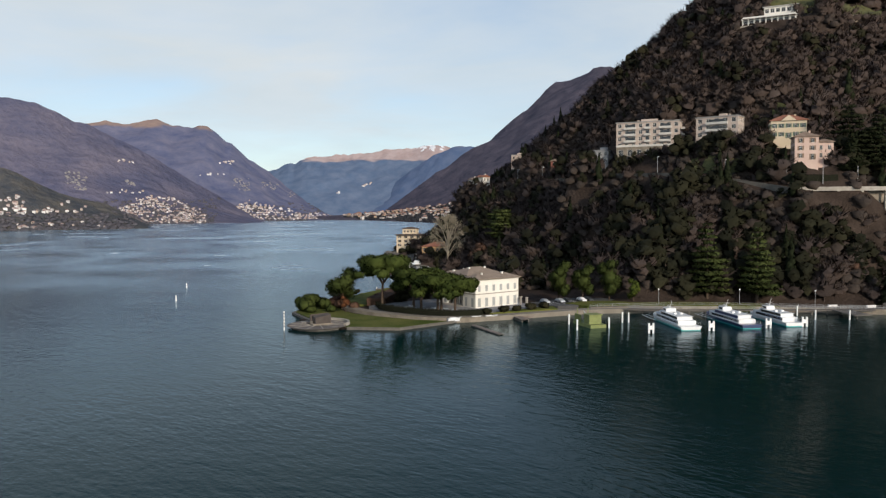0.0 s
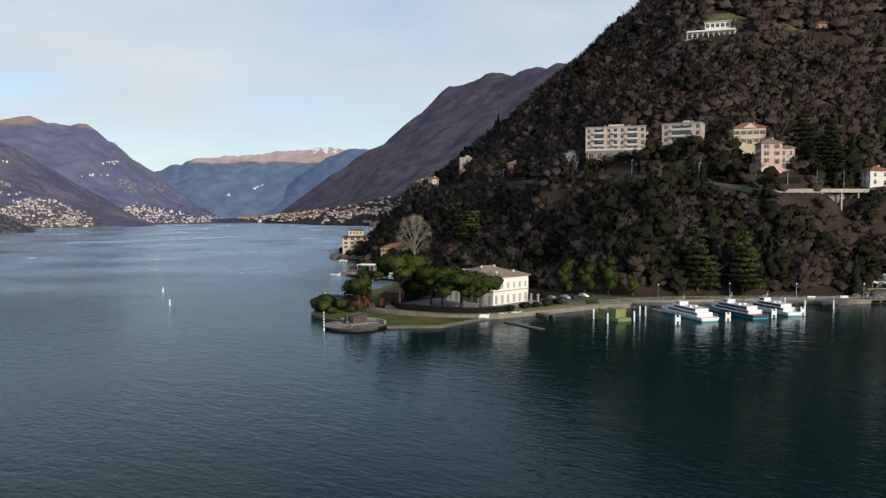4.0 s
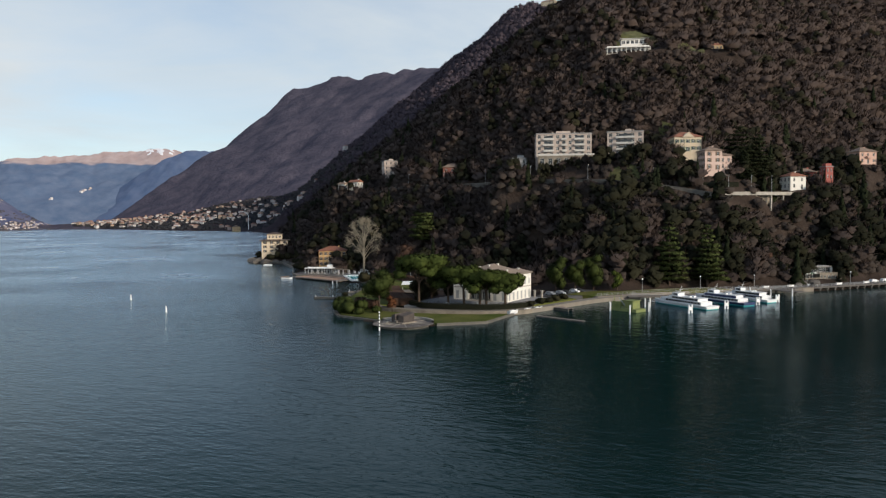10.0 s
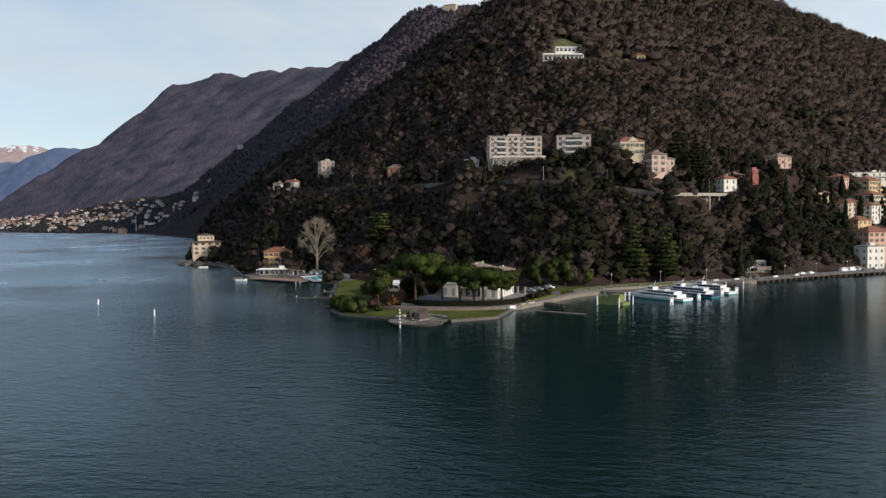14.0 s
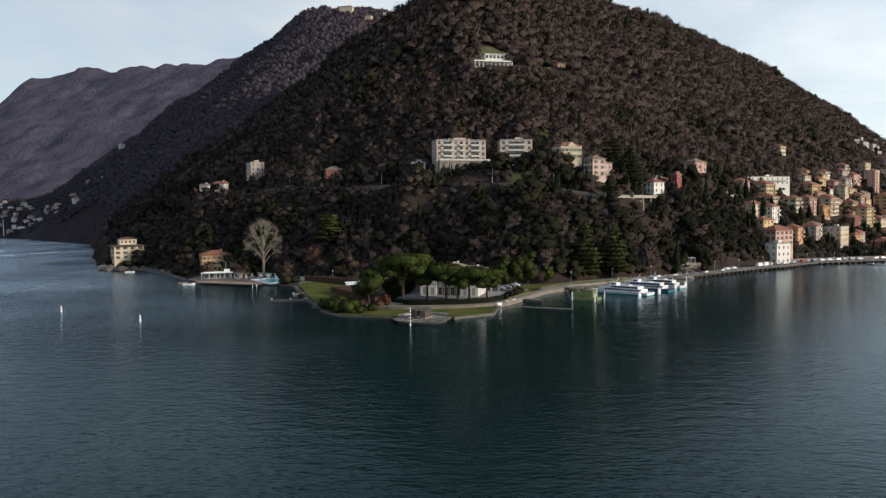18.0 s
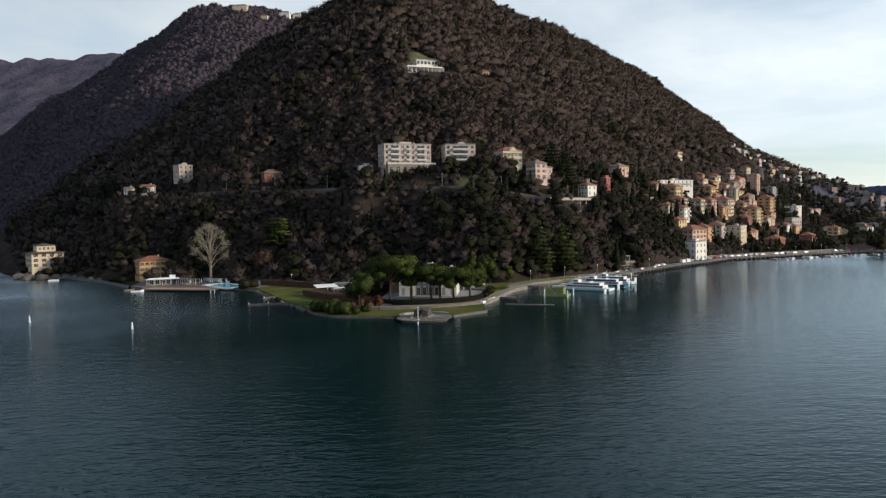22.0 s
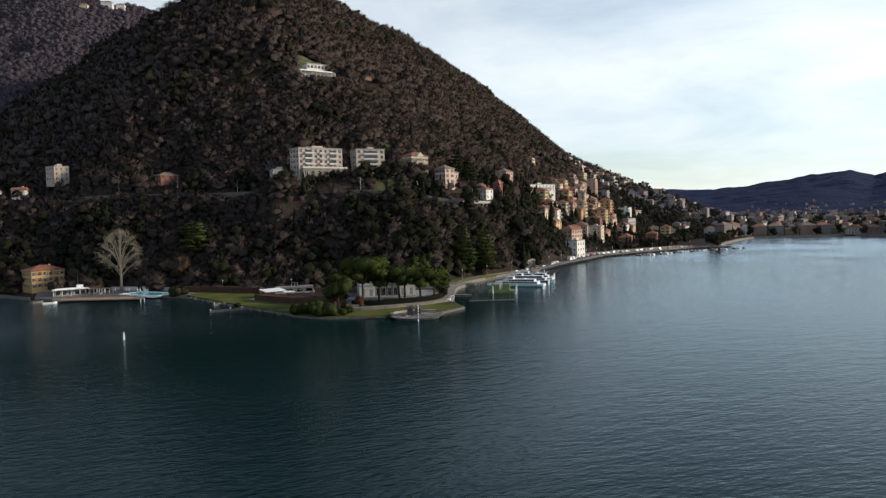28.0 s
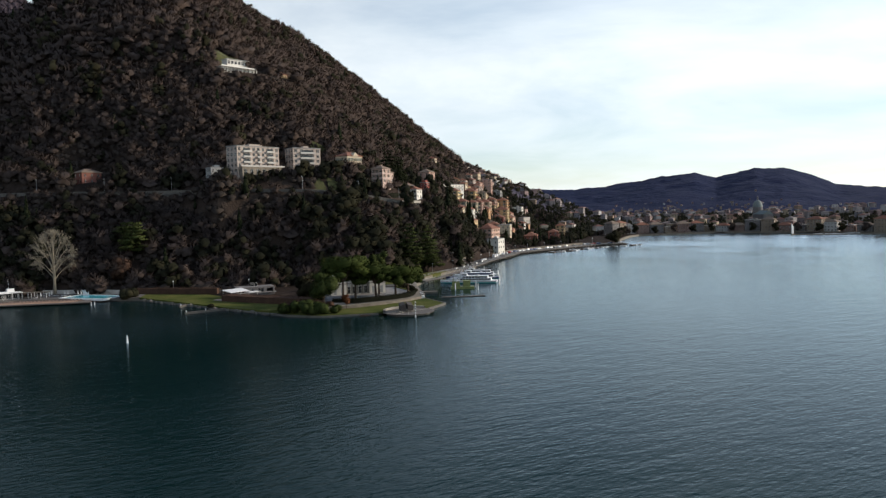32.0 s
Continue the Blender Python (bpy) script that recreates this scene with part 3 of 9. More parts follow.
        for k in range(90):
            h = 0.1 + 0.9 * (k / 90.0) ** 0.85
            a = k * 2.39996 + r.rand() * 0.5
            rad = (1.02 - h) * 0.36 * (0.75 + 0.4 * r.rand())
            heart = np.array((0, 0, h - 0.1))
            p = np.array((math.cos(a) * rad * 0.45, math.sin(a) * rad * 0.45, h))
            d = np.array((math.cos(a) * rad * 0.75, math.sin(a) * rad * 0.75, -0.03 - 0.05 * r.rand()))
            blade(p, d, 0.05 + rad * 0.20)
    return np.array(V, np.float32), np.array(F, np.int32), np.array(C, np.float32)


# open places in the woods: buildings, lawns and the road (x, y, radius)
MEADOW = [(30, 322, 11), (36, 337, 12), (45, 328, 9), (57, 346, 8), (70, 352, 8), (61, 232, 5), (66, 236, 5), (40, 182, 4), (50, 182, 4.5), (60, 183, 4)]
CLEAR = MEADOW + [(-73, 248, 9), (-66, 251, 7), (4, 200, 9), (18, 204, 9), (30, 206, 8), (44, 207, 8), (74, 205, 8), (88, 189, 7), (-75, 257, 7), (36, 304, 12), (22, 300, 9), (50, 306, 8), (84, 359, 8), (90, 179, 7), (99, 184, 8), (110, 194, 8), (121, 207, 7)]


FOOT = []
LOW = []


def forest(name, label, kinds, spots, mat, seed):
    r = np.random.RandomState(seed)
    near = [tree_shape(k, 10 * seed + j) for k in kinds for j in range(9)]
    far = [tree_shape(k, 10 * seed + j, True) for k in kinds for j in range(9)]
    VV, FF, NN, TT, n = [], [], [], [], 0
    for x, y, z, w, h in spots:
        v, f, m = (far if y > 335 or x > 330 else near)[r.randint(len(near))]
        a = r.rand() * 6.283
        c, s = math.cos(a), math.sin(a)
        p = np.empty_like(v)
        p[:, 0] = x + (v[:, 0] * c - v[:, 1] * s) * w
        p[:, 1] = y + (v[:, 0] * s + v[:, 1] * c) * w
        p[:, 2] = z + v[:, 2] * h
        o = np.empty_like(m)
        o[:, 0] = m[:, 0] * c - m[:, 1] * s
        o[:, 1] = m[:, 0] * s + m[:, 1] * c
        o[:, 2] = m[:, 2]
        # tone by tree, darker below 55 m; stands of one kind keep together
        tone = (0.30 if z < 55 else 0.56) + 0.26 * float(wave(x, y, 95, 3.0)) + 0.11 * r.normal()
        VV.append(p); FF.append(f + n); NN.append(o); n += len(v)
        TT.append(np.full(len(v), min(1.0, max(0.0, tone)), np.float32))
    me = mesh_np(name, np.concatenate(VV), np.concatenate(FF), [mat], smooth=True)
    me.attributes.new("tone", "FLOAT", "POINT").data.foreach_set("value", np.concatenate(TT))
    me.normals_split_custom_set_from_vertices(np.concatenate(NN))
    return tagged(new(name, me), label, "trees", kind="stuff")


def wood_material(name, colours, rough=0.95, grain=1.3):
    """Twigs or leaves: the tree's own tone picks the colour, a fine grain breaks it up."""
    m = bpy.data.materials.new(name)
    m.use_nodes = True
    nt = m.node_tree
    N, L = nt.nodes.new, nt.links.new
    p = nt.nodes["Principled BSDF"]
    p.inputs["Roughness"].default_value = rough
    p.inputs["Specular IOR Level"].default_value = 0.04
    at = N("ShaderNodeAttribute"); at.attribute_name = "tone"
    cr = N("ShaderNodeValToRGB")
    for i, c in enumerate(colours):
        e = cr.color_ramp.elements[i] if i < 2 else cr.color_ramp.elements.new(1.0)
        e.position = i / (len(colours) - 1)
        e.color = (*c, 1)
    L(at.outputs["Fac"], cr.inputs[0])
    geo = N("ShaderNodeNewGeometry")
    n = N("ShaderNodeTexNoise"); n.inputs["Scale"].default_value = grain; n.inputs["Detail"].default_value = 4
    L(geo.outputs["Position"], n.inputs["Vector"])
    mr = N("ShaderNodeMapRange"); mr.inputs["From Min"].default_value = 0.3; mr.inputs["From Max"].default_value = 0.7
    mr.inputs["To Min"].default_value = 0.82; mr.inputs["To Max"].default_value = 1.18
    L(n.outputs[0], mr.inputs["Value"])
    mx = N("ShaderNodeMix"); mx.data_type = "RGBA"; mx.blend_type = "MULTIPLY"; mx.inputs[0].default_value = 1.0
    L(cr.outputs[0], mx.inputs[6]); L(mr.outputs[0], mx.inputs[7]); L(mx.outputs[2], p.inputs["Base Color"])
    MATS[name] = m
    return m


twigs = wood_material("winter_twigs", ((0.050, 0.0395, 0.0350), (0.066, 0.0510, 0.0445), (0.082, 0.0625, 0.0535), (0.096, 0.0710, 0.0590), (0.092, 0.0745, 0.0670)))
# spur twigs are tinted violet to put the haze over them into the colour
spur_twigs = wood_material("hazed_winter_twigs", ((0.050, 0.041, 0.052), (0.066, 0.053, 0.063), (0.080, 0.064, 0.072)), grain=0.5)
dark_leaf = wood_material("evergreen_leaves", ((0.016, 0.0170, 0.0110), (0.023, 0.0230, 0.0135), (0.032, 0.0300, 0.0170), (0.044, 0.0385, 0.0215)), 0.85)
# two leaf colours paled towards blue-grey to paint in haze, more for the far shore
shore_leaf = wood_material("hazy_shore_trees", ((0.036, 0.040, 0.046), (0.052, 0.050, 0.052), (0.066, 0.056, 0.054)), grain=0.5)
far_leaf = wood_material("hazed_far_trees", ((0.085, 0.086, 0.100), (0.105, 0.100, 0.112), (0.125, 0.112, 0.116)), grain=0.5)
scrub_leaf = wood_material("winter_scrub", ((0.042, 0.0345, 0.0295), (0.054, 0.0430, 0.0365), (0.068, 0.0525, 0.0445)))
fir_leaf = wood_material("conifer_needles", ((0.011, 0.0145, 0.0075), (0.018, 0.0225, 0.0110), (0.028, 0.0335, 0.0160)), 0.85)


def plant_woods():
    r = np.random.RandomState(5)
    bare, ever, fir = [], [], []
    s = np.linspace(0, 1, 200)
    rx, ry = road_line(s)
    clear = CLEAR + FOOT
    for x0, x1, y0, y1, step, grow in ((-330, 420, 95, 330, 4.8, 1.08), (44, 205, 105, 240, 6.2, 1.0), (-330, 720, 330, 960, 6.3, 1.18), (250, 840, 960, 1400, 8.0, 1.3)):
        X, Y = np.meshgrid(np.arange(x0, x1, step), np.arange(y0, y1, step))
        X = X + r.uniform(-0.75, 0.75, X.shape) * step; Y = Y + r.uniform(-0.75, 0.75, Y.shape) * step
        Z = ground_height(X, Y)
        D = coast_distance(X, Y)
        shelf = (X > 46) & (X < 190) & (D > 10.5) | (X < -20) & (Y > 140) & (D > 24)
        ok = inside(X, Y, LAND) & ((Z > 3.0) & (D > 11) | (D > 40) | shelf) & ((X < 640) | (Y > 960))
        ok &= (X > 56) | (Y > 124) | (Z > 6)
        ok &= ~((X > 150) & (D < 15))
        # the far side of the hill is never in view
        back = HILL[4][0] + HILL[4][1] * X + HILL[4][2] * Y
        ok &= (back > mountain(HILL[:4], X, Y, 12.0) - 30 - 40 * (Y > 960)) & ~((X < -60) & (Y > 560))
        for cx, cy, rad in clear:
            ok &= np.hypot(X - cx, Y - cy) > rad
        dist = np.full(X.shape, 1e9)
        for a, b in zip(rx, ry):
            dist = np.minimum(dist, np.hypot(X - a, Y - b))
        ok &= dist > 5.0
        below = Y < np.interp(X, rx, ry)
        low = (dist < 14) & below & (X < 90) & (X > -130)
        tiny = np.zeros(X.shape, bool)
        for cx, cy, rad in LOW:
            tiny |= (np.hypot(X - cx, Y - cy) < rad + 8) & (Y < cy)
        town = (X > 190) & (Z < 110) & (Z < 0.35 * (Y - 40))
        ok &= ~(town & (r.rand(*X.shape) < 0.10))
        green = wave(X, Y, 120, 7.0) + 0.5 * wave(X, Y, 45, 8.0) + np.where(Z < 58, 0.24, -0.34) + np.where((X > 45) & (Z < 60), 0.64, 0) + np.where(town, 0.5, 0)
        for x, y, z, g, lo, ti in zip(X[ok], Y[ok], Z[ok], green[ok], low[ok], tiny[ok]):
            k = r.rand()
            big = (0.60 + 0.80 * r.rand()) * grow * (0.5 if ti else 0.75 if lo else 0.62 if x > 196 and z < 100 and z < 0.35 * (y - 40) else 1.0)
            if g > 0.5 and k < 0.78 or k < 0.09:
                if k < 0.02 or (g > 0.8 and k > 0.66):
                    fir.append((x, y, z - 0.5, 7.5 * big, (14 if z < 110 else 8) * big))
                else:
                    ever.append((x, y, z - 1.0, 11.0 * big, 9.8 * big))
            else:
                bare.append((x, y, z - 1.0, 12.0 * big, 9.2 * big))
    for x, y in [(-6 + 3.3 * k, 186.2 + 1.08 * k + 1.2 * math.sin(k * 1.7)) for k in range(11)]:
        z = float(ground_height(x, y))
        b = 0.36 + 0.20 * r.rand()
        (ever if r.rand() < 0.7 else bare).append((x, y, z - 1, 7.5 * b, 10.4 * b))
    # bushes along the foot of the long block's podium
    for k in range(15):
        u, v = -13.5 + 2.05 * k + r.uniform(-0.5, 0.5), -10.6 - 1.6 * r.rand()
        x, y = 9.9 + 0.948 * u - 0.319 * v, 206.4 + 0.319 * u + 0.948 * v
        z = float(ground_height(x, y))
        top = (59.6 if k < 4 else 61.6) + 1.2 * r.rand()
        if top - z > 1.5:
            (ever if r.rand() < 0.75 else bare).append((x, y, z - 0.6, 4.6 + 1.4 * r.rand(), (top - z + 0.6) * 1.08))
    # bushes on the bank over the lake road
    for _ in range(900):
        x, y = r.uniform(100, 215), r.uniform(140, 275)
        d = float(coast_distance(np.array(x), np.array(y)))
        if not 15.5 < d < 42 or not inside(np.array(x), np.array(y), LAND) or any(math.hypot(x - a, y - b) < c - 1 for a, b, c in clear):
            continue
        b = 0.6 + 0.5 * r.rand()
        (ever if r.rand() < 0.6 else bare).append((x, y, float(ground_height(x, y)) - 0.6, 6.0 * b, 5.4 * b))
    # undergrowth closing the gaps between the trees
    under = []
    X, Y = r.uniform(-300, 260, 15000), r.uniform(100, 330, 15000)
    Z, D = ground_height(X, Y), coast_distance(X, Y)
    ok = inside(X, Y, LAND) & (D > 14) & ((Z > 3.5) | (D > 18)) & ((X > 56) | (Y > 126) | (Z > 6)) & ~((X < -20) & (D < 26))
    for cx, cy, rad in clear:
        ok &= np.hypot(X - cx, Y - cy) > rad * 0.8
    for cx, cy, rad in LOW:
        ok &= ~((np.hypot(X - cx, Y - cy) < rad + 5) & (Y < cy + 2))
    for a, b in zip(rx, ry):
        ok &= (np.hypot(X - a, Y - b) > 4.2) & ((np.hypot(X - a, Y - b) > 6) | (Y > b))
    for x, y, z in zip(X[ok], Y[ok], Z[ok]):
        b = 0.6 + 0.7 * r.rand()
        under.append((x, y, z - 0.7, 6.2 * b, 4.6 * b))
    forest("undergrowth", "dim brown scrub under the trees of the slope", ["scrub"], under, scrub_leaf, 7)
    forest("bare_woods", "leafless brown winter trees covering the steep hillside", ["bare"], bare, twigs, 1)
    forest("evergreen_woods", "dark green evergreen trees among the bare woods", ["ever"], ever, dark_leaf, 2)
    forest("conifer_woods", "dark conifers scattered over the hillside", ["fir"], fir, fir_leaf, 3)
    X, Y = np.meshgrid(np.arange(-760, 420, 8.6), np.arange(400, 1560, 8.6))
    X = X + r.uniform(-5, 5, X.shape); Y = Y + r.uniform(-5, 5, Y.shape)
    Z = ground_height(X, Y)
    ok = inside(X, Y, LAND) & (Z > 4) & (mountain(HILL, X, Y, 12.0) < Z - 3) & ((X < -330) | (Y > 880) | (X < 0) & (Y > 500))
    ok &= (SPUR[4][0] + SPUR[4][1] * X + SPUR[4][2] * Y > Z - 20)
    spots = [(x, y, z - 3, 10.5 * b, 9.5 * b) for x, y, z, b in zip(X[ok], Y[ok], Z[ok], 0.8 + 0.5 * r.rand(ok.sum()))]
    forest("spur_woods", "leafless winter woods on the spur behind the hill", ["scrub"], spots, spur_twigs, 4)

    X, Y = np.meshgrid(np.arange(400, 1150, 19.0), np.arange(200, 1150, 19.0))
    X = X + r.uniform(-7, 7, X.shape); Y = Y + r.uniform(-7, 7, Y.shape)
    Z = ground_height(X, Y)
    ok = inside(X, Y, LAND) & (coast_distance(X, Y) > 45) & ((X > 640) | (Y > 960) | (Z < 60)) & (Y < 200 + 1.6 * X) & (r.rand(*X.shape) < 0.75)
    for cx, cy, rad in FOOT:
        ok &= np.hypot(X - cx, Y - cy) > rad * 0.8
    spots = [(x, y, z - 2, 15 * b, 12 * b) for x, y, z, b in zip(X[ok], Y[ok], Z[ok], 0.7 + 0.5 * r.rand(ok.sum()))]
    forest("town_trees", "dark trees and gardens among the houses of the town", ["ever", "bare"], spots, dark_leaf, 5)
    X, Y = np.meshgrid(np.arange(-1880, -440, 13.0), np.arange(700, 1900, 13.0))
    X = X + r.uniform(-8, 8, X.shape); Y = Y + r.uniform(-8, 8, Y.shape)
    Z = ground_height(X, Y)
    ok = inside(X, Y, LAND) & (coast_distance(X, Y) > 8) & (Z < 170) & (r.rand(*X.shape) < 0.85)
    spots = [(x, y, z - 2, 15 * b, 9 * b) for x, y, z, b in zip(X[ok], Y[ok], Z[ok], 0.7 + 0.6 * r.rand(ok.sum()))]
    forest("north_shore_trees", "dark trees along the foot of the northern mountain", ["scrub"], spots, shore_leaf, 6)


# ---------------------------------------------------------------- shore structures
stone = material("grey_quay_stone", (0.135, 0.115, 0.088), (0.235, 0.20, 0.155), 0.9, 0.4, 3.0, 0.5, 4.0)
dark_stone = material("wet_dark_stone", (0.07, 0.065, 0.055), (0.13, 0.115, 0.095), 0.7, 0.5, 3.0, 0.6, 3.0)
pale_stone = material("pale_coping_stone", (0.25, 0.228, 0.192), (0.36, 0.33, 0.285), 0.85, 0.5, 4.0, 0.3, 6.0)
gravel = material("pale_gravel", (0.15, 0.132, 0.105), (0.215, 0.19, 0.155), 0.95, 0.3, 8.0, 0.3, 12.0)
grey_gravel = material("grey_gravel_court", (0.15, 0.15, 0.155), (0.21, 0.21, 0.215), 0.95, 0.3, 8.0, 0.3, 12.0)
asphalt = material("worn_asphalt", (0.045, 0.045, 0.047), (0.075, 0.073, 0.070), 0.9, 0.2, 5.0, 0.3, 10.0)
paving = material("promenade_paving", (0.085, 0.076, 0.068), (0.13, 0.115, 0.10), 0.9, 0.3, 4.0, 0.3, 6.0)
grass = material("winter_lawn", (0.048, 0.070, 0.013), (0.128, 0.124, 0.038), 0.95, 0.10, 1.2, 0.8, 6.0, spec=0.06)
white_paint = material("white_paint", (0.72, 0.72, 0.70), (0.80, 0.80, 0.78), 0.5, 0.6, 5.0)
steel = material("painted_grey_steel", (0.25, 0.26, 0.27), (0.34, 0.35, 0.36), 0.45, 0.8, 6.0, metal=0.4)
dark_metal = material("dark_iron", (0.03, 0.03, 0.032), (0.05, 0.05, 0.05), 0.5, 0.8, 6.0, metal=0.5)
wood_deck = material("weathered_deck_boards", (0.34, 0.20, 0.13), (0.48, 0.30, 0.21), 0.8, 0.4, 5.0, 0.3, 8.0)
old_wood = material("old_grey_wood", (0.11, 0.09, 0.075), (0.20, 0.165, 0.14), 0.9, 0.5, 4.0, 0.4, 6.0)
rock = material("lakeside_rock", (0.055, 0.05, 0.044), (0.14, 0.125, 0.108), 0.95, 0.25, 1.6, 0.8, 1.4)


def offset_line(pts, d):
    """The line moved d metres to its left."""
    out = []
    for i, p in enumerate(pts):
        a = Vector(pts[max(i - 1, 0)]); b = Vector(pts[min(i + 1, len(pts) - 1)])
        t = (b - a).normalized()
        out.append((p[0] - t.y * d, p[1] + t.x * d))
    return out


def smooth_line(pts, n=6):
    """A rounded line through the given corners."""
    out = []
    P = [Vector(p) for p in pts]
    P = [2 * P[0] - P[1]] + P + [2 * P[-1] - P[-2]]
    for i in range(1, len(P) - 2):
        for k in range(n):
            t = k / n
            a, b, c, d = P[i - 1], P[i], P[i + 1], P[i + 2]
            out.append(tuple(0.5 * (2 * b + (c - a) * t + (2 * a - 5 * b + 4 * c - d) * t * t + (3 * b - a - 3 * c + d) * t ** 3)))
    out.append(tuple(P[-2]))
    return out


def strip(name, pts, d0, d1, z0, z1, mat, label, category, parent=None, kind="structure"):
    """A solid band that follows a line, from d0 to d1 metres to its left and from z0 up to z1."""
    bm = bmesh.new()
    A, B = offset_line(pts, d0), offset_line(pts, d1)
    rows = []
    for (ax, ay), (bx, by) in zip(A, B):
        rows.append([bm.verts.new(c) for c in ((ax, ay, z0), (ax, ay, z1), (bx, by, z1), (bx, by, z0))])
    for p, q in zip(rows, rows[1:]):
        for i in range(4):
            bm.faces.new((p[i], q[i], q[(i + 1) % 4], p[(i + 1) % 4]))
    bm.faces.new(rows[0]); bm.faces.new(rows[-1][::-1])
    bmesh.ops.recalc_face_normals(bm, faces=bm.faces)
    if parent:
        return part(name, bm, mat, parent, label)
    ob = new(name, to_mesh(bm, name, mat))
    return tagged(ob, label, category, kind=kind)


def slab(name, pts, z0, z1, mat, label, category, kind="structure"):
    bm = bmesh.new()
    prism(bm, pts, z0, z1)
    bmesh.ops.recalc_face_normals(bm, faces=bm.faces)
    return tagged(new(name, to_mesh(bm, name, mat)), label, category, kind=kind)


# the quay of the point and the promenade, land on the left hand
point_quay = [(13, 13), (26, 22), (29, 47)]
west_quay = [(-38, 44), (-34, 33), (-26, 22), (-7, 15)]
strip("quay_wall_east", point_quay, -0.15, 0.9, -2.5, 0.62, dark_stone, "dark stone quay wall around the lawn", "quay")
strip("quay_wall_west", west_quay, -0.3, 0.8, -2.5, 0.62, dark_stone, "low dark stone quay wall at the lake's edge", "quay")
strip("quay_coping", point_quay, -0.25, 0.4, 0.62, 0.82, dark_stone, "weathered coping stones along the quay edge", "quay")
slab("lawn_point", [(-37, 45), (-33, 34), (-25.5, 23), (-7, 16), (13, 13.5), (25.2, 22.6), (27.4, 41), (18, 36.5), (6, 34), (-8, 33), (-18, 36), (-26, 44)], -1.5, 0.80, grass, "mown green lawn on the tip of the point", "lawn")
path_line = smooth_line([(-30, 48), (-18, 40.5), (-6, 38), (8, 38.5), (20, 41), (28, 47), (35, 60), (42, 76), (50, 91), (66, 107)], 5)
strip("gravel_path", path_line, -2.2, 1.6, -1.0, 1.5, gravel, "pale gravel path curving round the villa grounds", "path")
strip("path_wall", path_line[:28], -2.6, -2.2, -1.0, 1.60, stone, "low pale stone wall between path and lawn", "wall")
strip("shore_bank", [(48, 91), (39, 68), (29, 47)], -5.0, -0.6, -2.0, 0.75, rock, "stony bank falling to the water below the path", "bank")
slab("villa_court", [(-12, 44), (0, 42), (14, 43), (26, 48.5), (31, 58), (34, 80), (22, 86), (-6, 82), (-12, 60)], -1.0, 1.85, grey_gravel, "grey gravel forecourt before the villa", "court")
slab("lawn_villa_side", [(31.5, 57), (36, 66), (42, 80), (37, 84), (33, 70)], -1.0, 1.95, grass, "strip of lawn beside the villa", "lawn")
slab("lawn_park", [(46, 92), (52, 99), (66, 112), (84, 125), (96, 133), (88, 137), (68, 126), (48, 113), (38, 104), (36, 94)], -1.0, 1.95, grass, "park lawn under trees beside the promenade", "lawn")
slab("parking_lot", [(25, 88), (38, 86), (44, 96), (50, 112), (40, 118), (28, 108)], -1.0, 1.8, asphalt, "small asphalt car park behind the villa", "car park")
slab("lawn_lido", [(-46, 66), (-40, 52), (-37, 46), (-26, 45), (-17, 52), (-30, 74), (-36, 100), (-40, 122), (-64, 148), (-69, 136), (-66, 127)], -1.0, 1.15, grass, "long lawn along the shore by the bathing place", "lawn")
strip("lido_shore_wall", [(-72, 133), (-67, 127), (-46, 66), (-38, 44)], -0.2, 0.3, -2.0, 0.6, dark_stone, "low rough stone edging of the lawn at the water", "wall")


def parking_lines():
    r0 = root("parking_marks", 0, 0, 0, 0, "white painted bay lines on asphalt", "road marking", kind="structure")
    for k in range(8):
        x, y = 30 + k * 1.2, 90 + k * 2.5
        bm = boxes((-2.4, 2.4, -0.08, 0.08, 0, 0.004))
        o = part("line", bm, white_paint, r0)
        o.matrix_local = pose(x + 2, y, 1.803, 0, 0, -25)


parking_lines()

# promenade: stone-walled first, then carried on piles
prom_a = [(48, 91), (65, 110), (84, 126), (106, 138.5), (128, 151)]
prom_b = [(128, 151), (172, 190), (197, 208), (226, 233), (258, 243), (332, 262), (364, 254)]
strip("promenade_wall", prom_a, -0.4, 0.4, -2.5, 1.7, stone, "stone sea wall below the promenade", "wall")
strip("promenade", prom_a, 0.4, 7.0, -1.0, 1.75, paving, "paved lakeside promenade", "promenade")
strip("promenade_deck", prom_b, 0.0, 6.0, 1.2, 1.75, paving, "promenade deck carried on piles over the water", "promenade")
strip("lakeside_road", prom_b, 6.0, 13.0, -1.0, 1.72, asphalt, "asphalt lakeside road with parked cars", "road")
strip("lakeside_wall", prom_b, 5.0, 5.9, -2.5, 1.2, dark_stone, "shadowed wall under the promenade deck", "wall")
strip("road_back_wall", prom_b[:-1], 13.0, 13.6, 0.0, 3.4, stone, "old stone retaining wall behind the lakeside road", "wall")


strip("lawn_bank", [(158, 178), (172, 190), (188, 202)], 13.7, 19.0, 0.0, 3.6, grass, "green grassy bank behind the lakeside road", "lawn")


def line_points(pts, gap, off=0.0):
    """Places every gap metres along a line, with the heading there."""
    out, left = [], 0.0
    pts = offset_line(pts, off) if off else pts
    for a, b in zip(pts, pts[1:]):
        a, b = Vector(a), Vector(b)
        n = (b - a).length
        s = left
        while s < n:
            p = a + (b - a) * (s / n)
            out.append((p.x, p.y, math.degrees(math.atan2(b.y - a.y, b.x - a.x))))
            s += gap
        left = s - n
    return out


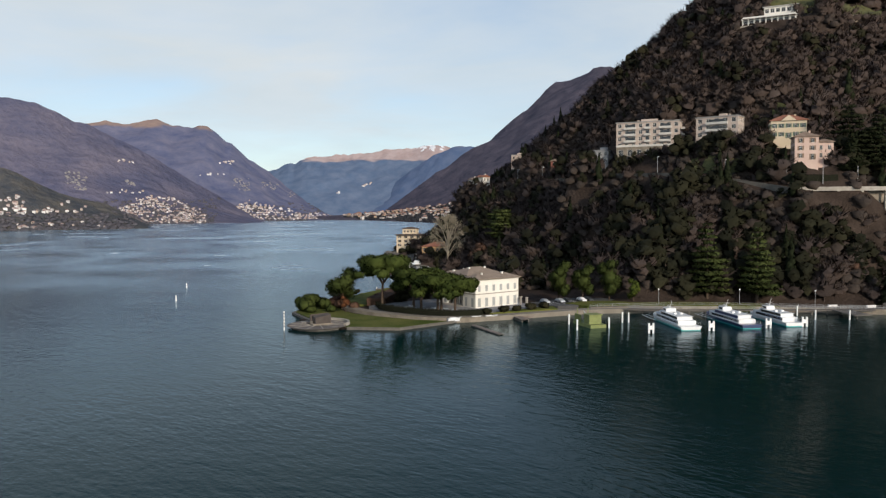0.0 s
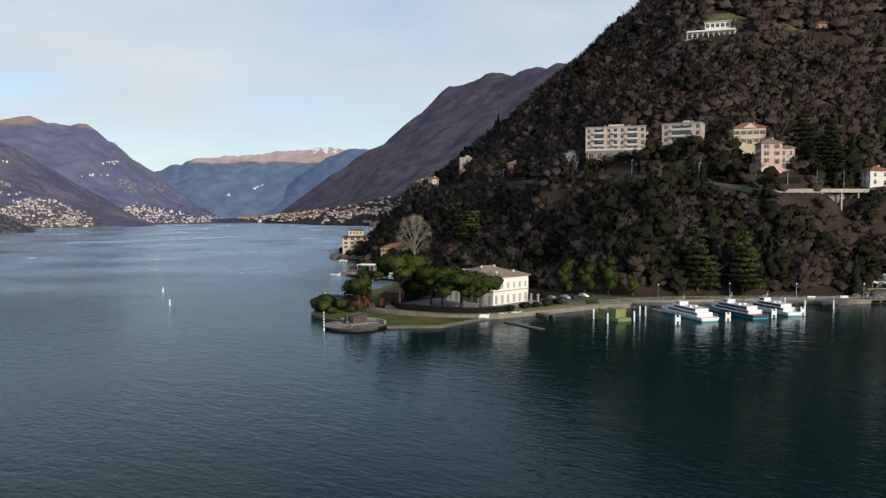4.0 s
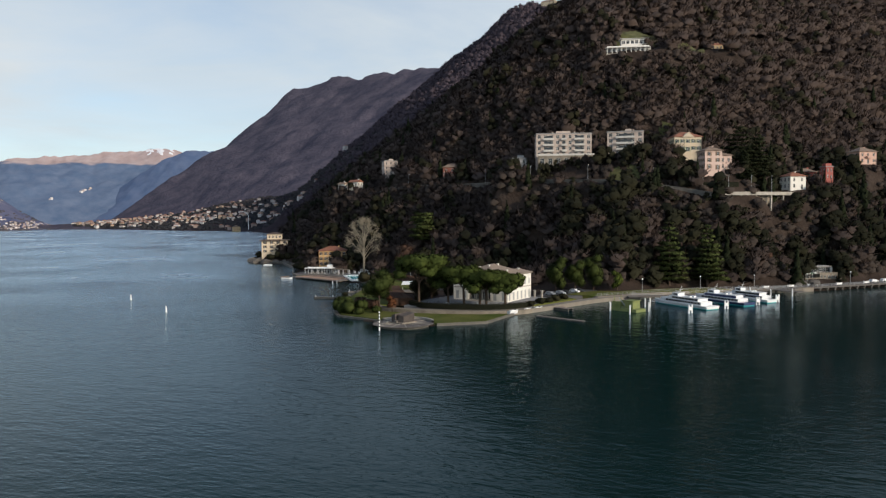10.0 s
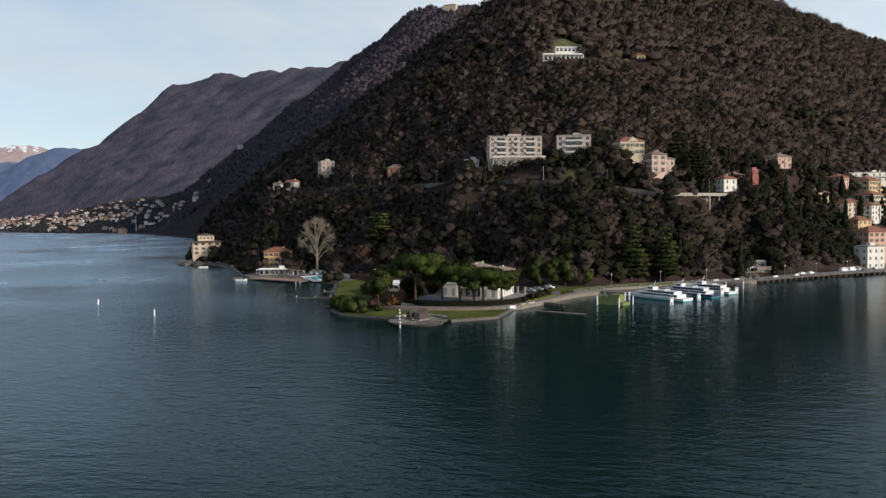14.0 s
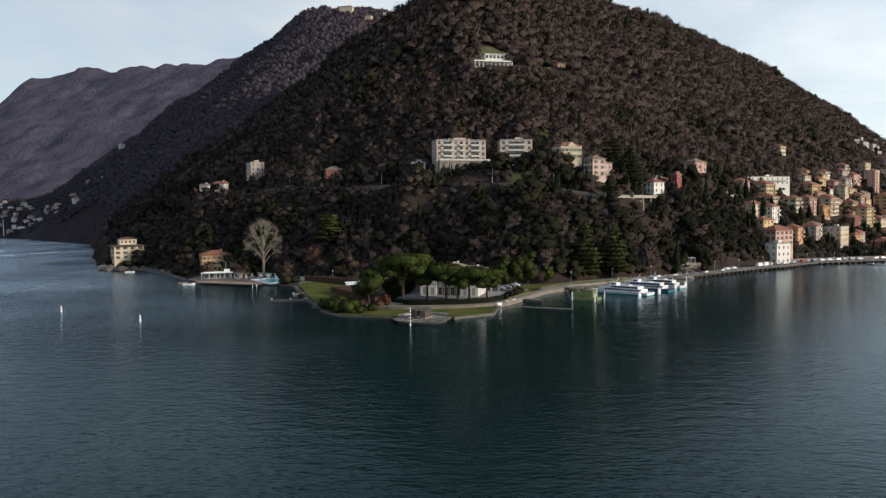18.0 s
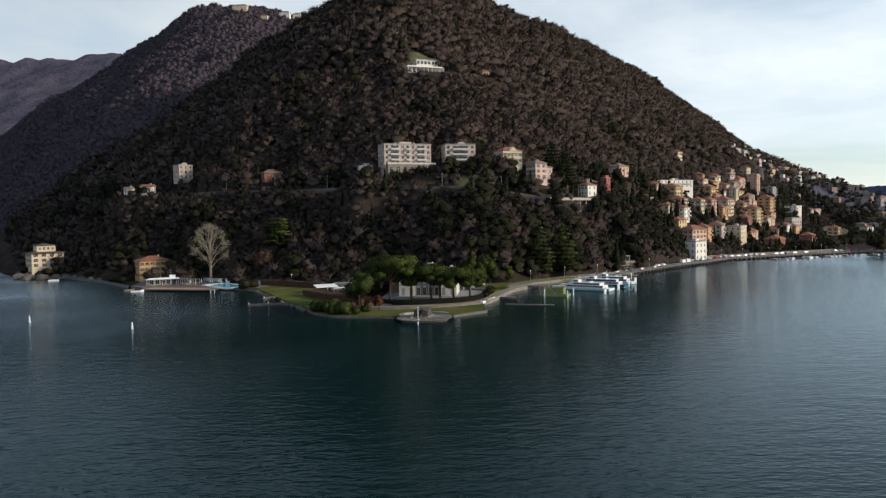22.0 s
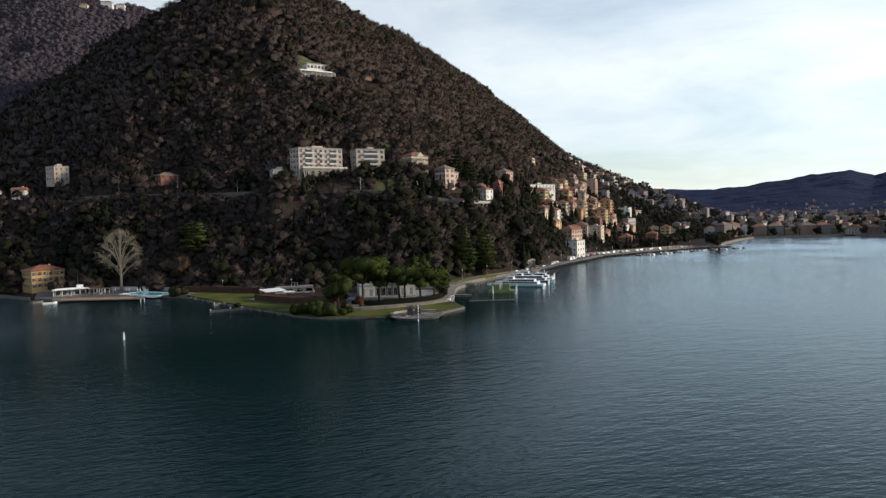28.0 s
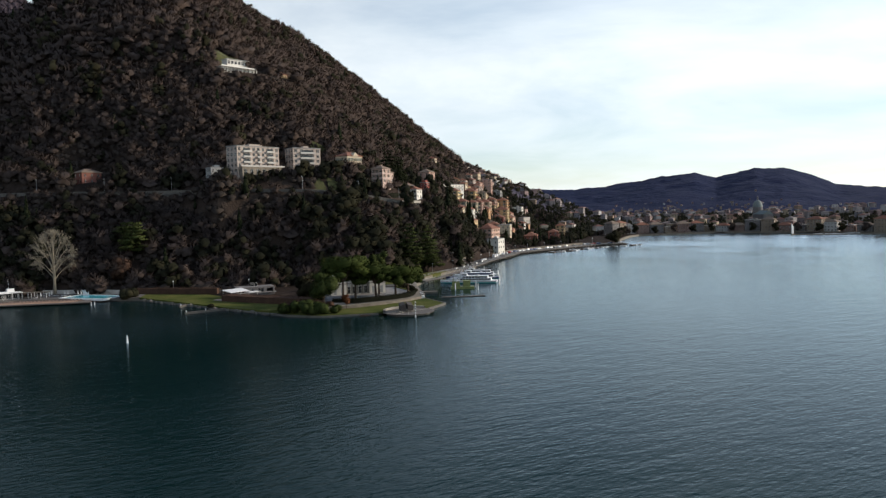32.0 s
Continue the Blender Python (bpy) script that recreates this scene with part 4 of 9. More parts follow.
def piles():
    r0 = root("promenade_piles", 0, 0, 0, 0, "dark piles under the promenade deck", "piles", kind="structure")
    me = to_mesh(boxes((-0.25, 0.25, -0.25, 0.25, -2.5, 1.2), (-0.3, 0.3, -0.6, 3.0, 0.75, 1.2)), "pile", dark_stone)
    for x, y, a in line_points(prom_b, 4.2, 0.5):
        part("pile", me, None, r0).matrix_local = pose(x, y, 0, 0, 0, a)


piles()


def railing(name, pts, z, h=1.05, gap=2.6, mat=None):
    r0 = root(name, 0, 0, 0, 0, "thin iron railing along the water", "railing")
    mat = mat or steel
    post = to_mesh(boxes((-0.04, 0.04, -0.04, 0.04, 0, h)), "post", mat)
    for x, y, a in line_points(pts, gap):
        part("post", post, None, r0).matrix_local = pose(x, y, z, 0, 0, a)
    for k, zz in enumerate((h * 0.5, h)):
        strip("rail", pts, -0.035, 0.035, z + zz - 0.07, z + zz, mat, "", "", parent=r0)


railing("promenade_railing", offset_line(prom_a, 0.6), 1.75)
railing("promenade_railing", offset_line(prom_b, 0.3), 1.75)


# hillside road with its retaining wall
def hill_road():
    s = np.linspace(0, 1, 60)
    x, y = road_line(s)
    z = np.interp(x, [p[0] for p in ROAD], [p[2] for p in ROAD]) + 0.35
    pts = list(zip(x, y))
    for name, d0, d1, up, dn, mat, label in (("hill_road", 3.0, -3.0, 0.0, 1.0, asphalt, "narrow asphalt road cut across the slope"), ("hill_road_wall", -2.9, -3.5, 0.6, 4.0, dark_stone, "stone retaining wall with parapet below the road")):
        A, B = offset_line(pts, d0), offset_line(pts, d1)
        bm = bmesh.new()
        rows = [[bm.verts.new(c) for c in ((a[0], a[1], h - dn), (a[0], a[1], h + up), (b[0], b[1], h + up), (b[0], b[1], h - dn))] for a, b, h in zip(A, B, z)]
        for p, q in zip(rows, rows[1:]):
            for i in range(4):
                bm.faces.new((p[i], q[i], q[(i + 1) % 4], p[(i + 1) % 4]))
        bmesh.ops.recalc_face_normals(bm, faces=bm.faces)
        tagged(new(name, to_mesh(bm, name, mat)), label, "road" if "wall" not in name else "wall", kind="structure")
    lamp = root("street_lamp", 0, 0, 0, 0, "tall grey road lamp on the hillside road", "lamp", "lamps along the hillside road")
    bm = bmesh.new(); tube(bm, (0, 0, 0), (0, 0, 8), 0.12, 0.07, 6)
    part("pole", bm, steel, lamp)
    part("arm", boxes((-0.05, 1.3, -0.05, 0.05, 7.9, 8.0)), steel, lamp)
    part("lantern", boxes((0.7, 1.5, -0.15, 0.15, 7.75, 7.92)), white_paint, lamp)
    lamp.matrix_world = pose(x[30], y[30] - 2.6, z[30], 0, 0, 90)
    for k in (24, 36, 42, 48, 54):
        copy_thing(lamp, pose(x[k], y[k] - 2.6, z[k], 0, 0, 90))


hill_road()


# terrace and balustrade below the white house
def balustrade():
    pts = [(84, 176), (98, 184), (112, 196), (125, 212)]
    r0 = root("terrace_wall", 0, 0, 0, 0, "pale concrete terrace carried on tall pillars above the woods", "terrace")
    strip("deck", pts, -1.5, 3.0, 41.6, 42.3, pale_stone, "", "", parent=r0)
    strip("parapet", pts, -1.5, -1.2, 42.3, 43.2, pale_stone, "", "", parent=r0)
    strip("wall", pts, 1.5, 3.0, 37.0, 41.6, stone, "", "", parent=r0)
    me = to_mesh(boxes((-0.4, 0.4, -0.4, 0.4, -14, 41.6)), "pillar", pale_stone)
    for x, y, a in line_points(pts, 9.0, -0.6):
        part("pillar", to_mesh(boxes((-0.4, 0.4, -0.4, 0.4, -14, 0)), "pillar", pale_stone), None, r0).matrix_local = pose(x, y, 41.6, 0, 0, a)
    for x, y, a in line_points(pts, 13.0, 2.0):
        bm = bmesh.new(); tube(bm, (0, 0, 0), (0, 0, 9), 0.14, 0.08, 6)
        part("mast", bm, steel, r0).matrix_local = pose(x, y, 42.3)


balustrade()


# round fountain terrace at the tip
def fountain_terrace():
    cx, cy, R = 3.0, 10.4, 9.2
    plank = material("terrace_stone_dark", (0.075, 0.064, 0.055), (0.135, 0.115, 0.10), 0.75, 0.5, 4.0, 0.3, 5.0)
    r0 = root("fountain_terrace", cx, cy, 0, 0, "round stone terrace with radial paving over the water", "terrace", kind="structure")
    bm = bmesh.new()
    prism(bm, [(0.86 * R * math.cos(a), 0.86 * R * math.sin(a)) for a in np.linspace(0, 2 * math.pi, 49)[:-1]], -2.0, 0.756)
    part("base", bm, dark_stone, r0)
    seg = bmesh.new()
    a0, a1 = radians(1.0), radians(14.0)
    ring = [(2.6, a0), (R + 0.15, a0 * 0.4), (R + 0.15, (a0 + a1) / 2), (R + 0.15, a1 + a0 * 0.6), (2.6, a1)]
    prism(seg, [(r * math.cos(a), r * math.sin(a)) for r, a in ring], 0.754, 0.90)
    me = to_mesh(seg, "paving_slab", plank)
    for k in range(24):
        part("paving_slab", me, None, r0).matrix_local = pose(0, 0, 0, 0, 0, 15 * k)
    spoke = to_mesh(boxes((2.6, R - 0.3, -0.12, 0.12, 0.90, 0.98)), "spoke", pale_stone)
    for k in range(12):
        part("spoke", spoke, None, r0, "pale radial strip").matrix_local = pose(0, 0, 0, 0, 0, 30 * k)
    bm = bmesh.new()
    arc = [radians(a) for a in np.linspace(20, 160, 29)]
    prev = None
    for a in arc:
        c, s = math.cos(a), math.sin(a)
        row = [bm.verts.new((r * c, r * s, z)) for r, z in ((R - 0.6, 0.9), (R - 0.6, 1.65), (R + 0.1, 1.65), (R + 0.1, 0.2))]
        if prev:
            for i in range(3):
                bm.faces.new((prev[i], row[i], row[i + 1], prev[i + 1]))
        prev = row
    bmesh.ops.recalc_face_normals(bm, faces=bm.faces)
    part("bench_wall", bm, pale_stone, r0, "low curved pale stone bench wall")
    brown = material("brown_monument_stone", (0.042, 0.033, 0.028), (0.075, 0.060, 0.050), 0.8, 0.7, 4.0, 0.4, 5.0)
    m = root("fountain_monument", cx - 0.6, cy + 1.0, 0.9, -20, "dark brown blocky stone fountain monument", "fountain")
    bm = bmesh.new()
    prism(bm, [(-2.3, -2.6), (-0.5, -2.9), (-0.35, 2.4), (-2.3, 2.2)], 0, [2.4, 2.9, 3.2, 2.7])
    part("slab", bm, brown, m)
    bm = bmesh.new()
    prism(bm, [(0.35, -2.4), (2.4, -2.2), (2.4, 2.6), (0.35, 2.6)], 0, [2.6, 2.2, 2.9, 3.2])
    part("slab", bm, brown, m)
    part("plinth", boxes((-2.8, 2.8, -3.2, 3.0, -0.05, 0.35)), stone, m)
    part("basin", boxes((-0.35, 0.35, -3.4, 2.6, 0.35, 0.9)), dark_stone, m)
    for k in (0, 1):
        seat = root("bench", cx - 4.4, cy - 2.2 + 3.0 * k, 0.9, 100 + 20 * k, "small pale bench on the terrace", "bench", "benches on the terrace")
        part("seat", boxes((-0.9, 0.9, -0.22, 0.22, 0.40, 0.48)), pale_stone, seat)
        part("leg", boxes((-0.7, -0.5, -0.2, 0.2, 0, 0.40)), pale_stone, seat)
        part("leg", boxes((0.5, 0.7, -0.2, 0.2, 0, 0.40)), pale_stone, seat)


fountain_terrace()


def striped_post(x, y, h):
    r0 = root("striped_post", x, y, -1.0, 0, "white navigation post with dark bands standing in water", "post")
    bm = bmesh.new(); tube(bm, (0, 0, 0), (0, 0, 1.0 + h), 0.21, 0.19, 10)
    part("pole", bm, white_paint, r0)
    for k in range(5):
        bm = bmesh.new(); tube(bm, (0, 0, 2.0 + k * 0.95), (0, 0, 2.35 + k * 0.95), 0.225, 0.222, 10)
        part("band", bm, dark_metal, r0, "dark painted band")


striped_post(0.0, 0.0, 5.6)


# ---------------------------------------------------------------- buildings
glass = material("dark_window_glass", (0.012, 0.015, 0.018), (0.03, 0.034, 0.038), 0.08, 0.7, 3.0, objrand=0.5)
frame_white = material("white_window_frame", (0.62, 0.60, 0.55), (0.70, 0.68, 0.63), 0.6)
tile_red = material("terracotta_roof_tiles", (0.185, 0.070, 0.040), (0.270, 0.112, 0.066), 0.85, 0.5, 5.0, 0.7, 3.0)
tile_brown = material("brown_roof_tiles", (0.15, 0.105, 0.075), (0.24, 0.175, 0.13), 0.9, 0.5, 5.0, 0.7, 3.0)
tile_grey = material("grey_stone_roof", (0.165, 0.128, 0.096), (0.25, 0.195, 0.150), 0.9, 0.5, 5.0, 0.7, 3.0)
flat_roof = material("grey_flat_roof", (0.22, 0.21, 0.20), (0.30, 0.29, 0.28), 0.9, 0.4, 4.0)
concrete = material("pale_concrete", (0.42, 0.40, 0.37), (0.52, 0.50, 0.46), 0.9, 0.3, 3.0, 0.2, 5.0)
PLASTER = {
    # lowered plasters, with the shade on the town waterfront put into the colour
    "dim_grey": ((0.17, 0.155, 0.15), (0.23, 0.210, 0.200)), "dim_tan": ((0.27, 0.205, 0.145), (0.34, 0.265, 0.195)), "dim_rose": ((0.25, 0.155, 0.125), (0.31, 0.205, 0.170)), "dim_white": ((0.48, 0.46, 0.43), (0.56, 0.54, 0.50)),
    "white": ((0.62, 0.59, 0.53), (0.72, 0.69, 0.62)), "cream": ((0.58, 0.470, 0.330), (0.66, 0.555, 0.410)), "yellow": ((0.60, 0.420, 0.215), (0.68, 0.500, 0.280)),
    "ochre": ((0.56, 0.350, 0.150), (0.64, 0.420, 0.200)), "rose": ((0.56, 0.400, 0.335), (0.64, 0.480, 0.405)), "pink": ((0.56, 0.345, 0.265), (0.64, 0.430, 0.340)), "red": ((0.344, 0.082, 0.066), (0.410, 0.123, 0.098)),
    "brick": ((0.230, 0.086, 0.061), (0.295, 0.123, 0.090)), "grey": ((0.295, 0.287, 0.279), (0.377, 0.369, 0.353)), "beige": ((0.440, 0.355, 0.300), (0.520, 0.430, 0.365)), "orange": ((0.56, 0.310, 0.150), (0.64, 0.380, 0.200)),
}


def plaster(c):
    a, b = (tuple(v * (1.0 if c == "white" else 0.85) for v in p) for p in PLASTER[c])
    return material("plaster_" + c, a, b, 0.9, 0.25, 2.5, 0.15, 5.0)


shutter_green = material("green_shutter_paint", (0.05, 0.09, 0.06), (0.08, 0.12, 0.08), 0.6)
shutter_brown = material("brown_shutter_paint", (0.14, 0.085, 0.05), (0.20, 0.13, 0.085), 0.6)
shutter_dark = material("dark_brown_shutter_paint", (0.055, 0.032, 0.020), (0.085, 0.052, 0.034), 0.6)
tile_dark = material("dark_brown_roof_tiles", (0.060, 0.042, 0.032), (0.105, 0.075, 0.058), 0.9, 0.5, 5.0, 0.7, 3.0)
shutter_grey = material("grey_shutter_paint", (0.27, 0.28, 0.27), (0.35, 0.36, 0.35), 0.6)
WINDOWS = {}


def window_mesh(w, h, glazed=True):
    """A casement: frame with a mullion and transoms, the panes set back; without glazing the openings stay open."""
    key = (round(w, 2), round(h, 2), glazed)
    if key not in WINDOWS:
        bm = bmesh.new()
        f = 0.06
        xs = (-w / 2, -w / 2 + f, -f / 2, f / 2, w / 2 - f, w / 2)
        zs = (0, f, h * 0.62, h * 0.62 + f * 0.7, h - f, h)
        g = [[bm.verts.new((x, -0.01, z)) for x in xs] for z in zs]
        for i in range(5):
            for j in range(5):
                o = [g[i][j], g[i][j + 1], g[i + 1][j + 1], g[i + 1][j]]
                if i in (1, 3) and j in (1, 3):
                    b = [bm.verts.new((v.co.x, 0.05, v.co.z)) for v in o]
                    for k in range(4):
                        bm.faces.new((o[k], o[(k + 1) % 4], b[(k + 1) % 4], b[k]))
                    if glazed:
                        bm.faces.new(b).material_index = 1
                else:
                    bm.faces.new(o)
        WINDOWS[key] = to_mesh(bm, "window", frame_white, glass)
    return WINDOWS[key]


def pane_mesh(w, h):
    key = ("pane", round(w, 2), round(h, 2))
    if key not in WINDOWS:
        WINDOWS[key] = to_mesh(boxes((-w / 2 + 0.06, w / 2 - 0.06, 0.052, 0.07, 0.06, h - 0.06)), "pane", glass)
    return WINDOWS[key]


def add_window(w, h, r0, m, split=False):
    o = part("window", window_mesh(w, h, not split), None, r0)
    o.matrix_local = m
    if split:
        part("pane", pane_mesh(w, h), None, o)
    return o


def shutter_mesh(w, h, mat):
    key = ("shutter", round(w, 2), round(h, 2), mat.name)
    if key not in WINDOWS:
        bm = bmesh.new()
        box(bm, -w / 2, w / 2, -0.05, 0.0, 0, h)
        for k in range(4):
            z = h * (0.06 + 0.23 * k)
            box(bm, -w * 0.4, w * 0.4, -0.065, -0.05, z, z + h * 0.17)
        WINDOWS[key] = to_mesh(bm, "shutter", mat)
    return WINDOWS[key]


def add_shutters(m, ww, wh, mat, r0, closed=False, label=""):
    """A pair of leaves: folded back on the wall, or closed over the window."""
    s = ww * 0.48
    for sx in (-1, 1):
        o = part("shutter", shutter_mesh(s, wh, mat), None, r0, label)
        o.matrix_local = m @ pose(sx * (s / 2 + 0.01 if closed else ww / 2 + s / 2), 0, 0)


def wall_bmesh(w, d, h, holes, skirt=3.0, top_thick=0.0):
    """Four outer walls with real openings. holes[side] lists (centre, sill, width, height); sides: front, right, back, left."""
    bm = bmesh.new()
    depth = 0.2
    for side, (length, place) in enumerate(((w, lambda u, v, z: (u, -d / 2 + v, z)), (d, lambda u, v, z: (w / 2 - v, u, z)), (w, lambda u, v, z: (-u, d / 2 - v, z)), (d, lambda u, v, z: (-w / 2 + v, -u, z)))):
        cuts = holes.get(side, ())
        xs = sorted({-length / 2, length / 2, *(round(c - a / 2, 4) for c, s, a, b in cuts), *(round(c + a / 2, 4) for c, s, a, b in cuts)})
        zs = sorted({-skirt, h, *(round(s, 4) for c, s, a, b in cuts), *(round(s + b, 4) for c, s, a, b in cuts)})
        grid = {}

        def vert(u, z):
            if (u, z) not in grid:
                grid[u, z] = bm.verts.new(place(u, 0, z))
            return grid[u, z]
        for x0, x1 in zip(xs, xs[1:]):
            for z0, z1 in zip(zs, zs[1:]):
                mx, mz = (x0 + x1) / 2, (z0 + z1) / 2
                if any(abs(mx - c) < a / 2 and s < mz < s + b for c, s, a, b in cuts):
                    continue
                bm.faces.new((vert(x0, z0), vert(x1, z0), vert(x1, z1), vert(x0, z1)))
        for c, s, a, b in cuts:
            o = [(c - a / 2, s), (c + a / 2, s), (c + a / 2, s + b), (c - a / 2, s + b)]
            for (u0, z0), (u1, z1) in zip(o, o[1:] + o[:1]):
                bm.faces.new([bm.verts.new(place(*p)) for p in ((u0, 0, z0), (u1, 0, z1), (u1, depth, z1), (u0, depth, z0))])
    bm.faces.new([bm.verts.new(c) for c in ((-w / 2, -d / 2, h), (w / 2, -d / 2, h), (w / 2, d / 2, h), (-w / 2, d / 2, h))])
    return bm


def hip_roof(w, d, rise, over=0.6, thick=0.25, gable=False, along_x=None):
    bm = bmesh.new()
    a, b = w / 2 + over, d / 2 + over
    along_x = (w >= d) if along_x is None else along_x
    if along_x:
        r = a if gable else max(a - b, 0.02)
        ridge = [(-r, 0), (r, 0)]
    else:
        r = b if gable else max(b - a, 0.02)
        ridge = [(0, -r), (0, r)]
    lo = [bm.verts.new((x, y, 0)) for x, y in ((-a, -b), (a, -b), (a, b), (-a, b))]
    ev = [bm.verts.new((x, y, thick)) for x, y in ((-a, -b), (a, -b), (a, b), (-a, b))]
    rd = [bm.verts.new((x, y, rise + thick)) for x, y in ridge]
    bm.faces.new(lo[::-1])
    for i in range(4):
        bm.faces.new((lo[i], lo[(i + 1) % 4], ev[(i + 1) % 4], ev[i]))
    if along_x:
        fs = [(ev[0], ev[1], rd[1], rd[0]), (ev[1], ev[2], rd[1]), (ev[2], ev[3], rd[0], rd[1]), (ev[3], ev[0], rd[0])]
    else:
        fs = [(ev[0], ev[1], rd[0]), (ev[1], ev[2], rd[1], rd[0]), (ev[2], ev[3], rd[1]), (ev[3], ev[0], rd[0], rd[1])]
    for f in fs:
        bm.faces.new(f)
    return bm


def flat_top(w, d, over=0.3):
    return boxes((-w / 2 - over, w / 2 + over, -d / 2 - over, d / 2 + over, 0, 0.35), (-w / 2 + 0.2, w / 2 - 0.2, -d / 2 + 0.2, d / 2 - 0.2, 0.35, 0.5))


def house(name, x, y, z, w, d, floors, yaw, wall, roof="hip", tiles=None, label="", category="house", group="", bays=3, side=2, fh=3.1, win=(1.2, 1.75), shutters=None, rise=None, balconies=(), skirt=4.0, chimneys=1, ground_doors=True, parent=None, local=None):
    """A plastered house: walls with openings, windows, roof, chimney and, if wanted, shutters and balconies (side, bay from 0, floor, bays wide)."""
    wm = plaster(wall) if isinstance(wall, str) else wall
    tiles = tiles or (tile_red if roof != "flat" else flat_roof)
    r0 = root(name, x, y, z, yaw, label, category, group)
    c, s = math.cos(radians(yaw)), math.sin(radians(yaw))
    m = max(1, round(w / d))
    for k in range(m):
        u = ((k + 0.5) / m - 0.5) * w
        for v in (0, -0.3 * d):
            FOOT.append((x + c * u - s * v, y + s * u + c * v, 0.58 * d + 1.0))
    if name in ("town_house", "modern_block", "lakefront_house", "hillside_villa") or name == "apartment_block" or name == "hillside_house":
        LOW.append((x, y, 0.6 * max(w, d)))
    split = name in ("apartment_block", "lido_house", "hillside_villa", "lakeside_villa", "hillside_house")
    h = floors * fh + 0.3
    if name == "town_house":
        win = (1.5, 1.95)
        if floors > 2 and not balconies:
            balconies = [(3, 0, f, 1) for f in range(1, floors)] + [(0, bays - 1, f, 1) for f in range(1, floors)]
    holes, spots = {}, []
    for s, (length, n) in enumerate(((w, bays), (d, side), (w, bays), (d, side))):
        hs = []
        for f in range(floors):
            for k in range(n):
                c = (k + 0.5) / n * length - length / 2
                ww, wh = min(win[0], length / n * 0.5), min(win[1], fh * 0.62)
                sill = f * fh + 0.95
                if f == 0 and s == 0 and ground_doors and k == n // 2:
                    sill, wh = 0.15, 2.3
                hs.append((c, sill, ww, wh))
                spots.append((s, c, sill, ww, wh))
        if s != 2:
            holes[s] = hs
    part("wall", wall_bmesh(w, d, h, holes, skirt), wm, r0)
    for s, c, sill, ww, wh in spots:
        if s == 2:
            continue
        m = {0: pose(c, -d / 2 + 0.12, sill), 1: pose(w / 2 - 0.12, c, sill, 0, 0, 90), 3: pose(-w / 2 + 0.12, -c, sill, 0, 0, -90)}[s]
        add_window(ww, wh, r0, m, split)
        if shutters and s in (0, 1, 3):
            m2 = {0: pose(c, -d / 2 - 0.003, sill), 1: pose(w / 2 + 0.003, c, sill, 0, 0, 90), 3: pose(-w / 2 - 0.003, -c, sill, 0, 0, -90)}[s]
            add_shutters(m2, ww, wh, shutters, r0)
    for s, k, f, n in balconies:
        length, nb = (w, bays) if s in (0, 2) else (d, side)
        c = (k + n / 2) / nb * length - length / 2
        bw = n * length / nb * 0.86
        bm = boxes((-bw / 2, bw / 2, -1.25, 0.0, 0.0, 0.18), (-bw / 2, bw / 2, -1.25, -1.13, 0.18, 1.05), (-bw / 2, -bw / 2 + 0.1, -1.13, 0, 0.18, 1.05), (bw / 2 - 0.1, bw / 2, -1.13, 0, 0.18, 1.05))
        o = part("balcony", bm, concrete if wall in ("beige", "grey", "white") else wm, r0)
        o.matrix_local = pose(c, -d / 2, f * fh + 0.1) if s == 0 else pose(-w / 2, -c, f * fh + 0.1, 0, 0, -90) if s == 3 else pose(w / 2, c, f * fh + 0.1, 0, 0, 90)
        # dark panel added over the wall in place of a shaded loggia recess
        if name == "apartment_block" and s == 0:
            part("loggia_window", boxes((-bw * 0.3, bw * 0.3, -0.04, 0.0, 0.2, 2.3)), glass, r0, "dark panel standing in for the loggia's shade").matrix_local = pose(c, -d / 2, f * fh + 0.1)
    if roof == "flat":
        part("roof", flat_top(w, d), tiles, r0).matrix_local = pose(0, 0, h)
        part("roof_hut", boxes((-1.6, 1.6, -1.3, 1.3, 0, 1.5)), wm, r0).matrix_local = pose(w * 0.08, 0, h + 0.35)
    else:
        rise = rise or min(w, d) * 0.27
        part("roof", hip_roof(w, d, rise, gable=(roof == "gable")), tiles, r0).matrix_local = pose(0, 0, h)
    for k in range(chimneys):
        bm = boxes((-0.35, 0.35, -0.35, 0.35, -0.8, 1.2), (-0.45, 0.45, -0.45, 0.45, 1.2, 1.4))
        part("chimney", bm, wm, r0).matrix_local = pose(w * (0.22 - 0.4 * k), d * 0.1, h + (0.35 if roof == "flat" else (rise or 2) * 0.62))
    return r0


